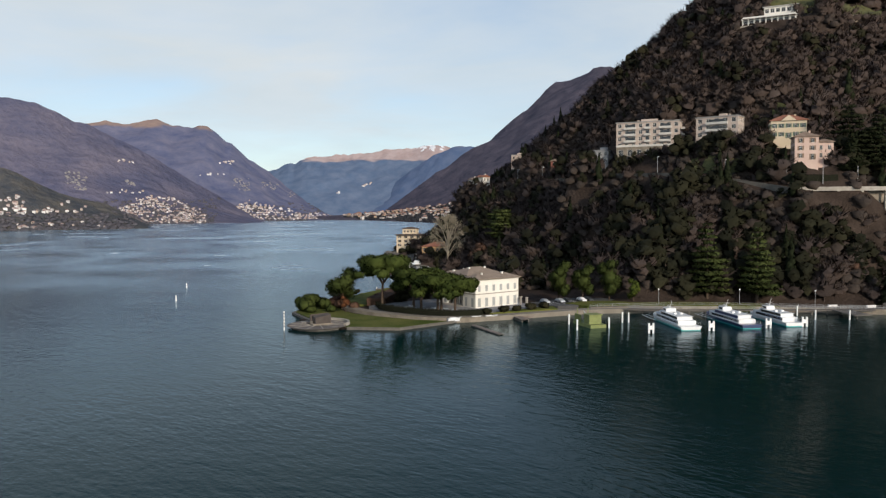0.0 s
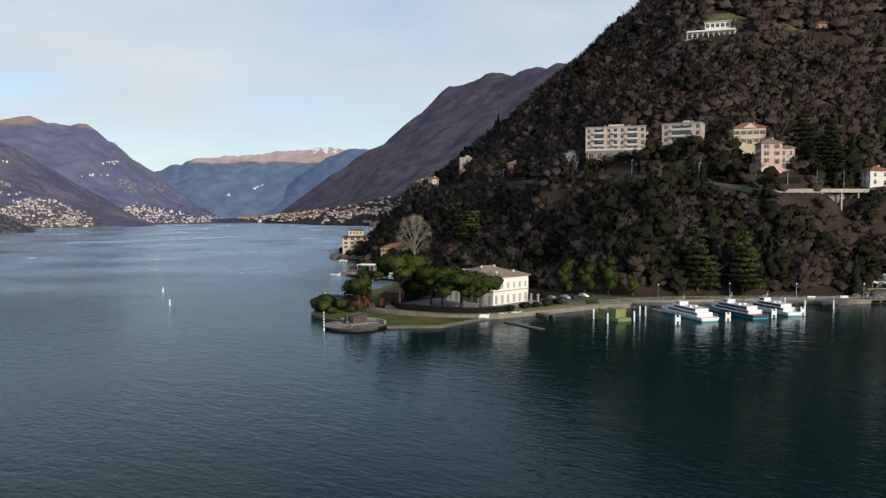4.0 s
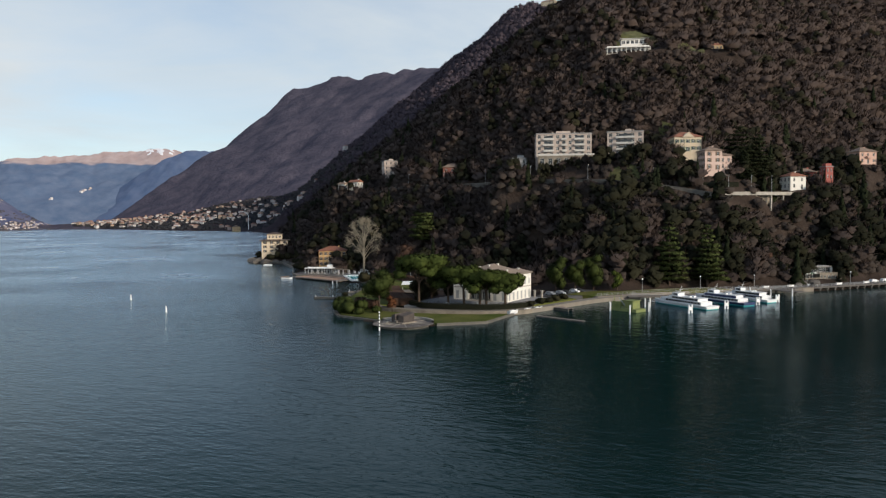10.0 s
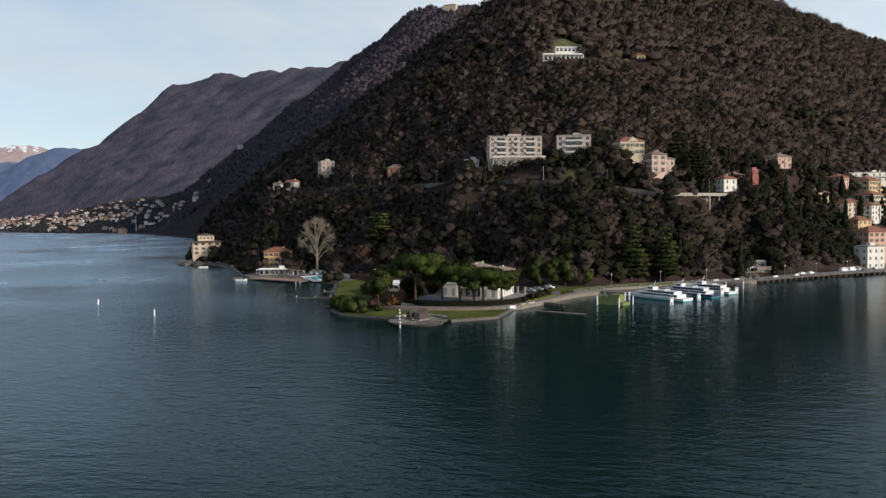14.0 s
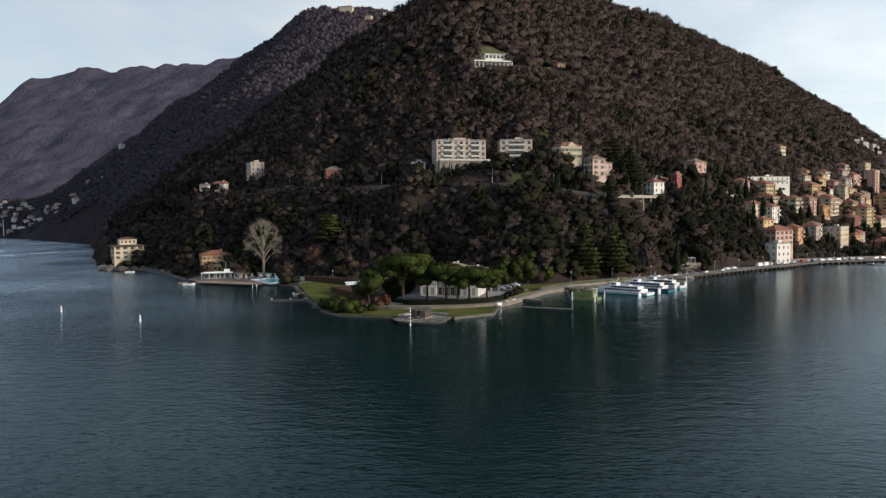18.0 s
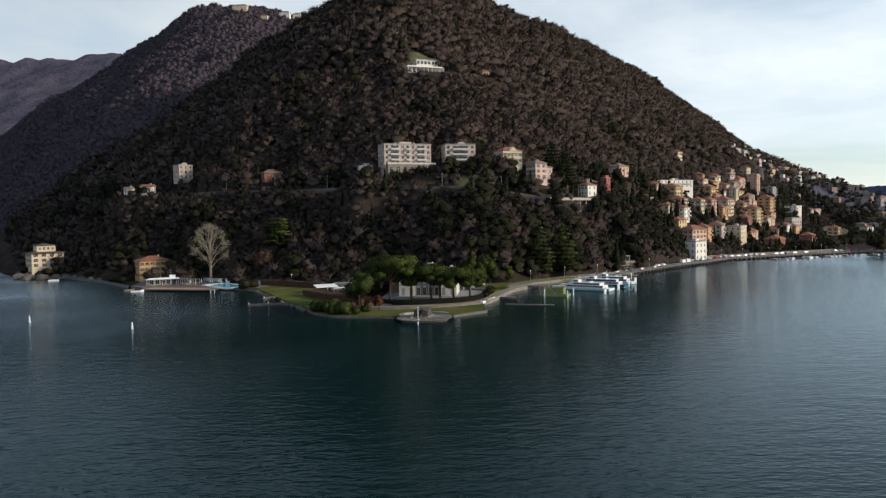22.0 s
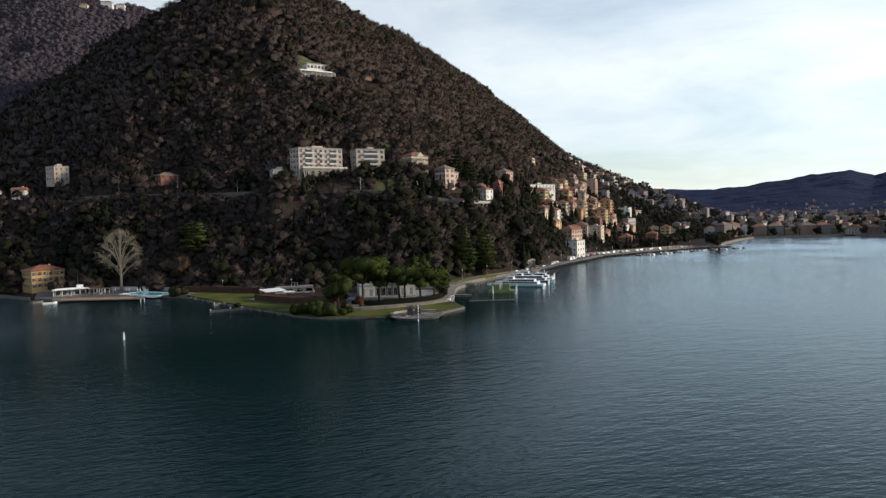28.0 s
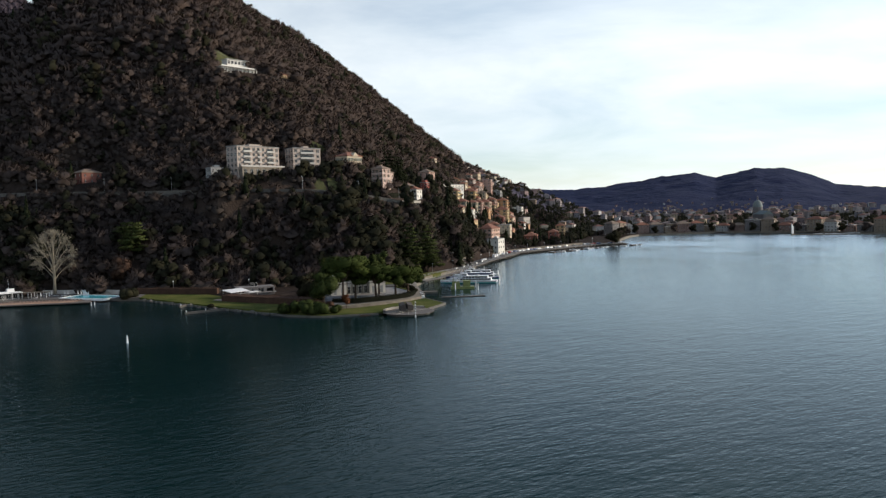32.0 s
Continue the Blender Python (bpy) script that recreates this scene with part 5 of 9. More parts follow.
# the villa on the point
def villa():
    wm = plaster("white")
    r0 = root("villa", 20.6, 62.8, 1.85, -11.3, "white two-storey lakeside villa with a brown hipped roof", "villa")
    # blocks: x0, x1, y0, y1, eaves, roof rise
    for nm, x0, x1, y0, y1, eav, rise, bays, sides in (("wing", -7.0, 0.0, 0.0, 19.3, 9.3, 1.5, 2, 6), ("centre", -17.0, -7.0, 2.0, 17.0, 10.2, 2.3, 4, 3), ("wing", -23.6, -17.0, 1.0, 19.0, 9.0, 1.9, 2, 5)):
        w, d = x1 - x0, y1 - y0
        holes, spots = {}, []
        for s, (length, n) in enumerate(((w, bays), (d, sides), (w, bays), (d, sides))):
            if nm == "centre" and s in (1, 3):
                continue
            for k in range(n):
                c = (k + 0.5) / n * length - length / 2
                for sill, ww, wh in ((0.3, 1.35, 3.0), (5.5, 1.2, 2.1)):
                    if s != 2:
                        holes.setdefault(s, []).append((c, sill, ww, wh))
                        spots.append((s, c, sill, ww, wh))
        wall = part("wall", wall_bmesh(w, d, eav, holes, 1.5), wm, r0)
        cx, cy = (x0 + x1) / 2, (y0 + y1) / 2
        wall.matrix_local = pose(cx, cy, 0)
        for s, c, sill, ww, wh in spots:
            m = {0: pose(c, -d / 2 + 0.12, sill), 1: pose(w / 2 - 0.12, c, sill, 0, 0, 90), 3: pose(-w / 2 + 0.12, -c, sill, 0, 0, -90)}[s]
            add_window(ww, wh, r0, pose(cx, cy, 0) @ m, True)
            if nm != "centre":
                m2 = {0: pose(c, -d / 2 + 0.09, sill), 1: pose(w / 2 - 0.09, c, sill, 0, 0, 90), 3: pose(-w / 2 + 0.09, -c, sill, 0, 0, -90)}[s]
                add_shutters(pose(cx, cy, 0) @ m2, ww, wh, shutter_grey, r0, True, "closed pale grey shutter")
        e = 0.12
        part("string_course", boxes((-w / 2 - e, w / 2 + e, -d / 2 - e, -d / 2, 4.5, 4.85), (w / 2, w / 2 + e, -d / 2, d / 2, 4.5, 4.85), (-w / 2 - e, -w / 2, -d / 2, d / 2, 4.5, 4.85)), pale_stone, r0).matrix_local = pose(cx, cy, 0)
        part("cornice", boxes((-w / 2 - 0.35, w / 2 + 0.35, -d / 2 - 0.35, d / 2 + 0.35, eav, eav + 0.3)), pale_stone, r0).matrix_local = pose(cx, cy, 0)
        part("roof", hip_roof(w, d, rise, 0.75, 0.2), tile_grey, r0, "weathered brown-grey roof").matrix_local = pose(cx, cy, eav + 0.3)
        for k in (-0.25, 0.22):
            bm = boxes((-0.3, 0.3, -0.3, 0.3, -0.8, 0.7), (-0.36, 0.36, -0.36, 0.36, 0.7, 0.85))
            part("chimney", bm, wm, r0).matrix_local = pose(cx + w * 0.12, cy + d * k, eav + 0.3 + rise * 0.75)
    # portico of pilasters on the lake front
    for k in range(5):
        bm = boxes((-0.35, 0.35, -0.35, 0.3, 0, 9.6), (-0.5, 0.5, -0.45, 0.3, 9.6, 10.2), (-0.5, 0.5, -0.45, 0.3, -0.3, 0.6))
        part("pilaster", bm, pale_stone, r0).matrix_local = pose(-16.6 + k * 2.3, 1.9, 0)
    part("terrace_step", boxes((-17.0, -7.0, -1.2, 2.0, -0.1, 0.15), (-16.5, -7.5, -1.6, -1.2, -0.1, 0.05)), pale_stone, r0)
    part("gate_pier", boxes((1.5, 2.1, 18.5, 19.1, -0.2, 2.6), (1.35, 2.25, 18.35, 19.25, 2.6, 2.85)), pale_stone, r0)
    part("gate_pier", boxes((4.5, 5.1, 18.5, 19.1, -0.2, 2.6), (4.35, 5.25, 18.35, 19.25, 2.6, 2.85)), pale_stone, r0)


villa()

# hillside blocks
def block_a():
    r0 = house("apartment_block", 9.9, 206.4, 60.6, 29.5, 10.5, 5, 18.6, "beige", "flat", None, "long beige five-storey apartment block with balconies", "apartment block", bays=9, side=3, win=(1.7, 1.9),
               balconies=[(0, 1, f, 2) for f in (2, 3, 4)] + [(0, 4, f, 1) for f in (2, 3, 4)] + [(0, 6, f, 2) for f in (2, 3, 4)] + [(1, 2, f, 1) for f in (2, 3, 4)], skirt=8, chimneys=2)
    holes = {0: [((k + 0.5) / 7 * 30 - 15, 0.6, 2.2, 3.0) for k in range(7)]}
    pod = part("podium", wall_bmesh(30, 3.4, 5.0, holes, 5.0), stone, r0, "grey stone arcaded podium")
    pod.matrix_local = pose(1.0, -6.95, -1.0)
    part("podium_rail", boxes((-15.1, 15.1, -1.75, -1.6, 5.0, 5.9)), concrete, r0).matrix_local = pose(1.0, -6.95, -1.0)
    for k in range(7):
        add_window(2.2, 3.0, r0, pose(1.0 + (k + 0.5) / 7 * 30 - 15, -6.95 - 1.7 + 0.12, -0.4), True)
    part("roof_hut", boxes((-2.6, 2.6, -1.6, 1.6, 0, 1.7)), plaster("beige"), r0).matrix_local = pose(-1, 0, 15.9)


block_a()
house("apartment_block", 42.6, 211.2, 60.6, 18.6, 10.5, 5, 6.5, "beige", "flat", None, "pale five-storey apartment block with wide balconies", "apartment block", bays=5, side=3, win=(1.9, 1.9), balconies=[(0, 1, f, 3) for f in (1, 2, 3, 4)], skirt=8)
part("link_roof", boxes((-5, 5, -2, 2, 0, 0.3), (-4.8, 4.8, 1.5, 1.8, -3, 0)), concrete, root("link_canopy", 30.5, 203.0, 62.5, 10, "flat concrete canopy linking two apartment blocks", "canopy"))
house("annex", -13.5, 203.0, 57.5, 8, 7, 2, 10, "grey", "flat", None, "small grey annex building beside the apartments", "building", bays=3, side=2, chimneys=0)


def yellow_villa():
    r0 = house("hillside_villa", 72.6, 209.5, 64.6, 14, 10, 2, 24, "cream", "hip", tile_red, "cream hillside villa with pediment and red tiled roof", "villa", bays=5, side=3, fh=3.6, shutters=shutter_green, skirt=6)
    bm = bmesh.new()
    a = [bm.verts.new(c) for c in ((-3, -5.7, 7.5), (3, -5.7, 7.5), (0, -5.7, 9.9))]
    b = [bm.verts.new(c) for c in ((-3, -2, 7.5), (3, -2, 7.5), (0, -2, 9.9))]
    bm.faces.new(a); bm.faces.new(b[::-1])
    for i in range(3):
        bm.faces.new((a[i], b[i], b[(i + 1) % 3], a[(i + 1) % 3]))
    bmesh.ops.recalc_face_normals(bm, faces=bm.faces)
    part("pediment", bm, plaster("cream"), r0)
    part("porch", boxes((-9.5, -7.0, -2.5, 2.5, -3, 3.0)), plaster("white"), r0)


yellow_villa()


def pink_villa():
    r0 = house("hillside_villa", 85.4, 190.5, 54.0, 8.6, 8.4, 3, 28, "rose", "hip", tile_brown, "pink three-storey villa with a lower side wing", "villa", bays=2, side=3, fh=2.95, shutters=shutter_brown, skirt=8)
    spots = ((-1.5, 1.0), (1.5, 1.0), (-1.5, 4.0), (1.5, 4.0))
    w2 = part("wing", wall_bmesh(6, 7, 7.0, {0: [(a, b, 1.1, 1.8) for a, b in spots], 1: [(-1.5, 4.0, 1.1, 1.8), (1.5, 4.0, 1.1, 1.8)]}, 8), plaster("rose"), r0)
    w2.matrix_local = pose(7.1, 1.0, 0)
    part("roof", hip_roof(6, 7, 1.4), tile_brown, r0).matrix_local = pose(7.1, 1.0, 7.0)
    for cx, cz in spots:
        add_window(1.1, 1.8, r0, pose(7.1 + cx, 1.0 - 3.5 + 0.12, cz), True)


pink_villa()
wh = house("hillside_house", 124.0, 217.5, 44.5, 9, 8, 2, 36, "white", "hip", tile_red, "small white house with a red hipped roof", "house", bays=2, side=3, skirt=8)
house("hillside_house", 140.5, 231.0, 49.5, 4.0, 5, 2, 30, "red", "flat", None, "narrow red plastered building", "house", bays=2, side=2, skirt=8)
house("hillside_house", 131.0, 238.0, 50.5, 9, 7, 1, 30, "red", "hip", tile_brown, "dark red house half hidden by trees", "house", bays=3, side=2, skirt=8)
house("hillside_house", 160.5, 262.0, 58.5, 11, 9, 2, 36, "pink", "hip", tile_brown, "two-storey pale pink house with a balcony", "house", bays=3, side=2, balconies=[(0, 1, 1, 1)], skirt=8)
house("hillside_house", -73.5, 257.0, 57.6, 12, 9, 2, 24, "brick", "hip", tile_brown, "brownish red house with a wide hipped roof", "house", bays=3, side=2, skirt=7)
house("hillside_house", -69.0, 262.5, 57.1, 6, 7, 1, 8, "brick", "hip", tile_red, "low red-roofed wing house on the slope", "house", bays=2, side=2, skirt=7)
house("hillside_house", -138.5, 300.0, 63.5, 10, 9, 3, 38, "beige", "flat", None, "tall beige tower-like house among trees", "house", bays=3, side=3, skirt=3)
house("hillside_house", -158.0, 284.0, 54.5, 7.5, 6, 1, -10, "white", "gable", tile_red, "small white gabled house in the woods", "house", bays=2, side=2, skirt=2.5)
house("hillside_house", -172.0, 290.0, 53.5, 5, 5, 1, -10, "white", "gable", tile_brown, "low white house half hidden by trees", "house", bays=2, side=1, skirt=2.5)


def modern_house():
    """Two long white storeys, the upper one set back, with a columned front, terraces and garden walls."""
    r0 = root("hillside_house", 31.0, 306.0, 136.6, 16, "long white two-tier modern house with columned front on the slope", "house")
    wm = plaster("white")
    n = 9
    holes = [((k + 0.5) / n * 27 - 13.5, 0.5, 1.9, 2.7) for k in range(n)]
    part("wall", wall_bmesh(27, 8, 3.9, {0: holes, 1: [(-2, 0.6, 1.6, 2.2), (2, 0.6, 1.6, 2.2)]}, 5), wm, r0)
    for c, sill, a, b in holes:
        add_window(a, b, r0, pose(c, -4 + 0.12, sill), True)
    part("roof", flat_top(27.6, 8.6, 0.5), concrete, r0).matrix_local = pose(0, 0, 3.9)
    part("plinth", boxes((-14.5, 15.5, -7.0, -4.02, -4.5, -0.05)), pale_stone, r0, "white terrace wall below the windows")
    for k in range(10):
        part("column", boxes((-13.6 + k * 3.0, -13.2 + k * 3.0, -6.6, -6.2, -0.05, 3.7)), wm, r0)
    part("canopy", boxes((-13.9, 13.9, -6.8, -4.55, 3.7, 4.0)), concrete, r0)
    up_holes = [((k + 0.5) / 6 * 17 - 8.5, 0.9, 2.0, 2.2) for k in range(6)]
    part("upper_wall", wall_bmesh(17, 7, 4.0, {0: up_holes}, 6), wm, r0).matrix_local = pose(5.5, 8.5, 7.6)
    for c, sill, a, b in up_holes:
        add_window(a, b, r0, pose(5.5 + c, 8.5 - 3.5 + 0.12, 7.6 + sill), True)
    part("upper_roof", flat_top(17, 7, 0.7), concrete, r0).matrix_local = pose(5.5, 8.5, 11.6)
    part("terrace_rail", boxes((-13.5, 13.5, -4.3, -4.2, 4.4, 5.2)), frame_white, r0)
    part("side_terrace", boxes((15.52, 30, -4.5, 1.5, -4.5, -1.2)), stone, r0, "grey stone garden terrace")


modern_house()
house("hillside_house", 186.5, 283.0, float(ground_height(186.5, 283.0)) - 1.0, 12, 9, 2, 40, "cream", "hip", tile_brown, "cream two-storey house with a dark hipped roof", "house", bays=3, side=2, skirt=6, shutters=shutter_brown)
house("hillside_house", 84.0, 361.0, 145.5, 8, 7, 1, 20, "yellow", "hip", tile_red, "small yellow house high on the slope", "house", bays=3, side=2, skirt=6)
part("wall", boxes((-17, 17, -0.3, 0.3, -4, 1.2)), stone, root("garden_wall", 61, 333, 142, 55, "long stone garden wall on the slope", "wall"))

# houses on the ridge
for (hx, hy, hz, hw, hc) in ((320, 1000, 330, 26, "grey"), (352, 1012, 318, 14, "pink")):
    house("ridge_house", hx, hy, float(ground_height(hx, hy)) + 1, hw, 14, 3, 20, hc, "flat" if hc == "grey" else "hip", None, "house on the skyline of the ridge", "house", bays=4, side=2, skirt=14)
for (hx, hy, hw, hc) in ((-221, 1160, 26, "cream"), (-141, 1152, 18, "white"), (-120, 1160, 14, "white"), (-175, 1130, 12, "cream")):
    house("spur_house", hx, hy, float(ground_height(hx, hy)) + 1, hw, 12, 2, -10, hc, "hip", None, "house standing high on the wooded spur", "house", bays=4, side=2, skirt=14)

# bathing place
house("lido_house", -138.8, 215.5, 2.4, 17, 13, 3, 28, "ochre", "hip", tile_red, "ochre three-storey house with red hipped roof and shutters", "house", bays=6, side=4, fh=3.1, shutters=shutter_brown, rise=2.6)
lv = house("lakeside_villa", -222.0, 274.5, 6.6, 19, 16, 3, 35, "cream", "hip", tile_dark, "cream villa with shutters standing on a rocky shore", "villa", bays=4, side=4, fh=3.1, win=(1.3, 2.1), shutters=shutter_dark, rise=1.0, skirt=5)
top = [(k * 2.5, 0.5, 1.3, 1.7) for k in (-1.5, -0.5, 0.5, 1.5)]
part("top_storey", wall_bmesh(11, 9, 3.2, {0: top, 3: [(k * 2.6, 0.5, 1.3, 1.7) for k in (-1, 0, 1)], 1: [(k * 2.6, 0.5, 1.3, 1.7) for k in (-1, 0, 1)]}, 1.0), plaster("cream"), lv).matrix_local = pose(0, 0, 10.9)
for c0 in top:
    add_window(1.3, 1.7, lv, pose(c0[0], -4.5 + 0.12, 11.4), True)
for k in (-1, 0, 1):
    add_window(1.3, 1.7, lv, pose(-5.5 + 0.12, -k * 2.6, 11.4, 0, 0, -90), True)
    add_window(1.3, 1.7, lv, pose(5.5 - 0.12, k * 2.6, 11.4, 0, 0, 90), True)
part("top_roof", hip_roof(11, 9, 1.2), tile_dark, lv).matrix_local = pose(0, 0, 14.1)
part("roof_overhang", boxes((-11.2, 11.2, -9.7, 9.7, 9.45, 9.75)), tile_dark, lv, "broad overhanging brown eaves")
house("boat_house", -196.0, 272.5, 4.4, 8, 6, 1, 20, "cream", "gable", tile_brown, "small cream gabled house above the rocks", "house", bays=2, side=1, fh=2.8, skirt=3)
house("garden_house", 0.5, 143.0, 1.6, 11, 7, 1, 4, "white", "gable", tile_red, "low white house with a bright red roof", "house", bays=4, side=2, fh=3.0)


def hill_meadows():
    """Grass on the open places of the slope, laid on the ground with an uneven edge."""
    r = random.Random(8)
    bm = bmesh.new()
    grid = {}

    def at(i, j):
        if (i, j) not in grid:
            x, y = i * 1.6 + r.uniform(-0.5, 0.5), j * 1.6 + r.uniform(-0.5, 0.5)
            grid[i, j] = bm.verts.new((x, y, float(ground_height(x, y)) + 0.35 + r.uniform(-0.1, 0.1)))
        return grid[i, j]
    done = set()
    for cx, cy, rad in MEADOW:
        n = int(rad / 1.6) + 2
        ci, cj = round(cx / 1.6), round(cy / 1.6)
        for i in range(ci - n, ci + n + 1):
            for j in range(cj - n, cj + n + 1):
                if (i, j) in done or math.hypot(i * 1.6 - cx, j * 1.6 - cy) > rad * r.uniform(0.9, 1.15):
                    continue
                done.add((i, j))
                bm.faces.new((at(i, j), at(i + 1, j), at(i + 1, j + 1), at(i, j + 1)))
    tagged(new("hill_meadow", to_mesh(bm, "hill_meadow", meadow_grass)), "olive winter grass on open terraces of the hillside", "grass", kind="stuff")


meadow_grass = material("olive_winter_grass", (0.040, 0.046, 0.013), (0.092, 0.090, 0.030), 0.95, 0.25, 1.5, 0.5, 3.0)
hill_meadows()


# town houses stepping down the slope to the lake road
house("town_house", 301.6, 489.1, 85.2, 12.4, 9.5, 2, 47, "cream", "hip", None, "two-storey cream town house with hipped tile roof", "house", bays=3, side=2, fh=3.60, shutters=shutter_brown, skirt=9)
house("modern_block", 242.0, 365.7, 52.8, 40.0, 11.0, 2, 18, "white", "flat", None, "long two-storey white modern block with flat roof", "building", bays=9, side=3, fh=3.10, balconies=[(0, 0, 1, 9)], skirt=9)
house("town_house", 231.5, 337.0, 42.5, 16.3, 11.5, 3, 47, "yellow", "hip", None, "three-storey yellow town house with hipped tile roof", "house", bays=4, side=2, fh=3.29, shutters=shutter_green, skirt=9)
house("town_house", 227.3, 316.5, 33.0, 14.6, 10.4, 3, 47, "cream", "hip", None, "three-storey cream town house with hipped tile roof", "house", bays=4, side=2, fh=3.18, shutters=shutter_green, skirt=9)
house("town_house", 253.5, 339.2, 31.6, 11.0, 9.5, 3, 47, "cream", "hip", None, "three-storey cream town house with hipped tile roof", "house", bays=3, side=2, fh=3.35, shutters=shutter_green, skirt=9)
house("town_house", 289.5, 395.7, 43.2, 17.0, 12.1, 3, 47, "ochre", "hip", None, "three-storey ochre town house with hipped tile roof", "house", bays=4, side=2, fh=3.33, shutters=shutter_green, skirt=9)
house("town_house", 293.7, 396.0, 39.8, 18.3, 13.0, 2, 47, "pink", "hip", None, "two-storey pale pink town house with hipped tile roof", "house", bays=5, side=2, fh=3.34, shutters=shutter_brown, skirt=9)
house("town_house", 299.6, 386.1, 28.7, 18.2, 12.9, 4, 47, "cream", "hip", None, "four-storey cream town house with hipped tile roof", "house", bays=5, side=2, fh=3.31, balconies=[(0, 1, f, 1) for f in range(1, 4)], shutters=shutter_brown, skirt=9)
house("town_house", 270.7, 355.2, 29.3, 13.7, 9.7, 4, 47, "pink", "hip", None, "four-storey pale pink town house with hipped tile roof", "house", bays=3, side=2, fh=3.12, balconies=[(0, 1, f, 1) for f in range(1, 4)], shutters=shutter_brown, skirt=9)
house("town_house", 343.3, 491.0, 61.4, 12.6, 9.5, 2, 47, "white", "hip", None, "two-storey white town house with hipped tile roof", "house", bays=3, side=2, fh=3.21, shutters=shutter_brown, skirt=9)
house("town_house", 386.6, 545.1, 66.2, 12.2, 9.5, 3, 47, "beige", "hip", None, "three-storey beige town house with hipped tile roof", "house", bays=3, side=2, fh=3.60, shutters=shutter_green, skirt=9)
house("town_house", 369.9, 504.1, 54.6, 8.7, 9.5, 2, 47, "white", "gable", None, "two-storey white town house with gabled tile roof", "house", bays=2, side=2, fh=3.60, skirt=9)
house("apartment_block", 414.1, 541.7, 48.6, 13.6, 10.2, 7, 47, "pink", "flat", None, "tall seven-storey pale pink apartment block with flat roof", "building", bays=4, side=2, fh=3.21, balconies=[(0, 1, f, 1) for f in range(1, 7)], skirt=9)
house("town_house", 449.3, 572.4, 46.0, 17.8, 12.7, 4, 47, "grey", "flat", None, "four-storey grey town house with flat roof", "house", bays=4, side=2, fh=2.95, skirt=9)
house("town_house", 357.3, 453.9, 36.3, 13.6, 9.7, 3, 47, "pink", "hip", None, "three-storey pale pink town house with hipped tile roof", "house", bays=3, side=2, fh=2.90, shutters=shutter_green, skirt=9)
house("town_house", 337.8, 428.4, 30.6, 14.4, 10.2, 3, 47, "yellow", "hip", None, "three-storey yellow town house with hipped tile roof", "house", bays=4, side=2, fh=2.78, shutters=shutter_green, skirt=9)
house("town_house", 399.0, 490.5, 28.5, 17.5, 12.4, 5, 47, "orange", "hip", None, "five-storey orange town house with hipped tile roof", "house", bays=4, side=2, fh=3.18, shutters=shutter_green, skirt=9)
house("town_house", 339.1, 409.8, 18.7, 17.9, 12.8, 5, 47, "yellow", "hip", None, "five-storey yellow town house with hipped tile roof", "house", bays=4, side=2, fh=3.03, shutters=shutter_green, skirt=9)
house("town_house", 320.6, 389.9, 19.3, 14.9, 10.5, 2, 47, "brick", "hip", None, "two-storey brick-red town house with hipped tile roof", "house", bays=4, side=2, fh=3.37, skirt=9)
house("apartment_block", 459.6, 540.4, 19.9, 26.8, 12.0, 5, 47, "white", "flat", None, "five-storey white apartment block with flat roof", "building", bays=8, side=3, fh=3.17, balconies=[(0, 1, f, 1) for f in range(1, 5)], skirt=9)
house("lakeside_villa", 278.5, 324.8, 6.1, 16.8, 12.0, 4, 47, "cream", "flat", None, "four-storey cream lakeside villa with flat roof", "villa", bays=5, side=3, fh=3.60, skirt=9)
house("lakeside_villa", 317.1, 334.7, 1.7, 20.4, 12.0, 2, 47, "brick", "hip", None, "two-storey brick-red lakeside villa with hipped tile roof", "villa", bays=6, side=3, fh=3.60, skirt=9)
house("town_house", 346.4, 336.4, 1.6, 13.0, 9.5, 3, 47, "brick", "hip", None, "three-storey brick-red town house with hipped tile roof", "house", bays=3, side=2, fh=3.22, skirt=9)
house("town_house", 422.8, 415.0, 1.7, 12.3, 9.5, 4, 47, "yellow", "hip", None, "four-storey yellow town house with hipped tile roof", "house", bays=3, side=2, fh=3.11, shutters=shutter_brown, skirt=9)
house("lakefront_house", 199.5, 228.5, 1.7, 12.0, 9.0, 3, 31, "white", "flat", None, "white lakefront house with a terrace roof", "house", bays=3, side=2, fh=3.9, skirt=3)
house("lakefront_house", 206.0, 246.0, 11.5, 16.0, 11.0, 3, 31, "pink", "hip", None, "pale pink house with red hipped roof above the road", "house", bays=4, side=3, fh=3.1, shutters=shutter_brown, skirt=10)


# ---------------------------------------------------------------- single trees and hedges
bark = material("rough_brown_bark", (0.05, 0.037, 0.028), (0.095, 0.07, 0.054), 0.95, 0.8, 6.0, 0.6, 6.0, spec=0.06)
pale_bark = material("pale_plane_bark", (0.17, 0.145, 0.105), (0.28, 0.245, 0.185), 0.9, 0.8, 5.0, 0.3, 6.0, island=0.3)
pine_leaf = material("pine_needles", (0.019, 0.030, 0.008), (0.066, 0.085, 0.020), 0.8, 0.12, 0.8, island=0.45, spec=0.06)
shrub_leaf = material("shrub_leaves", (0.018, 0.028, 0.008), (0.054, 0.068, 0.018), 0.75, 0.2, 1.0, island=0.45, spec=0.06)
bright_leaf = material("bright_shrub_leaves", (0.035, 0.052, 0.010), (0.085, 0.105, 0.022), 0.75, 0.2, 1.0, island=0.45, spec=0.06)
cedar_leaf = material("cedar_needles", (0.024, 0.036, 0.012), (0.085, 0.102, 0.034), 0.85, 0.12, 0.8, island=0.4, spec=0.06)
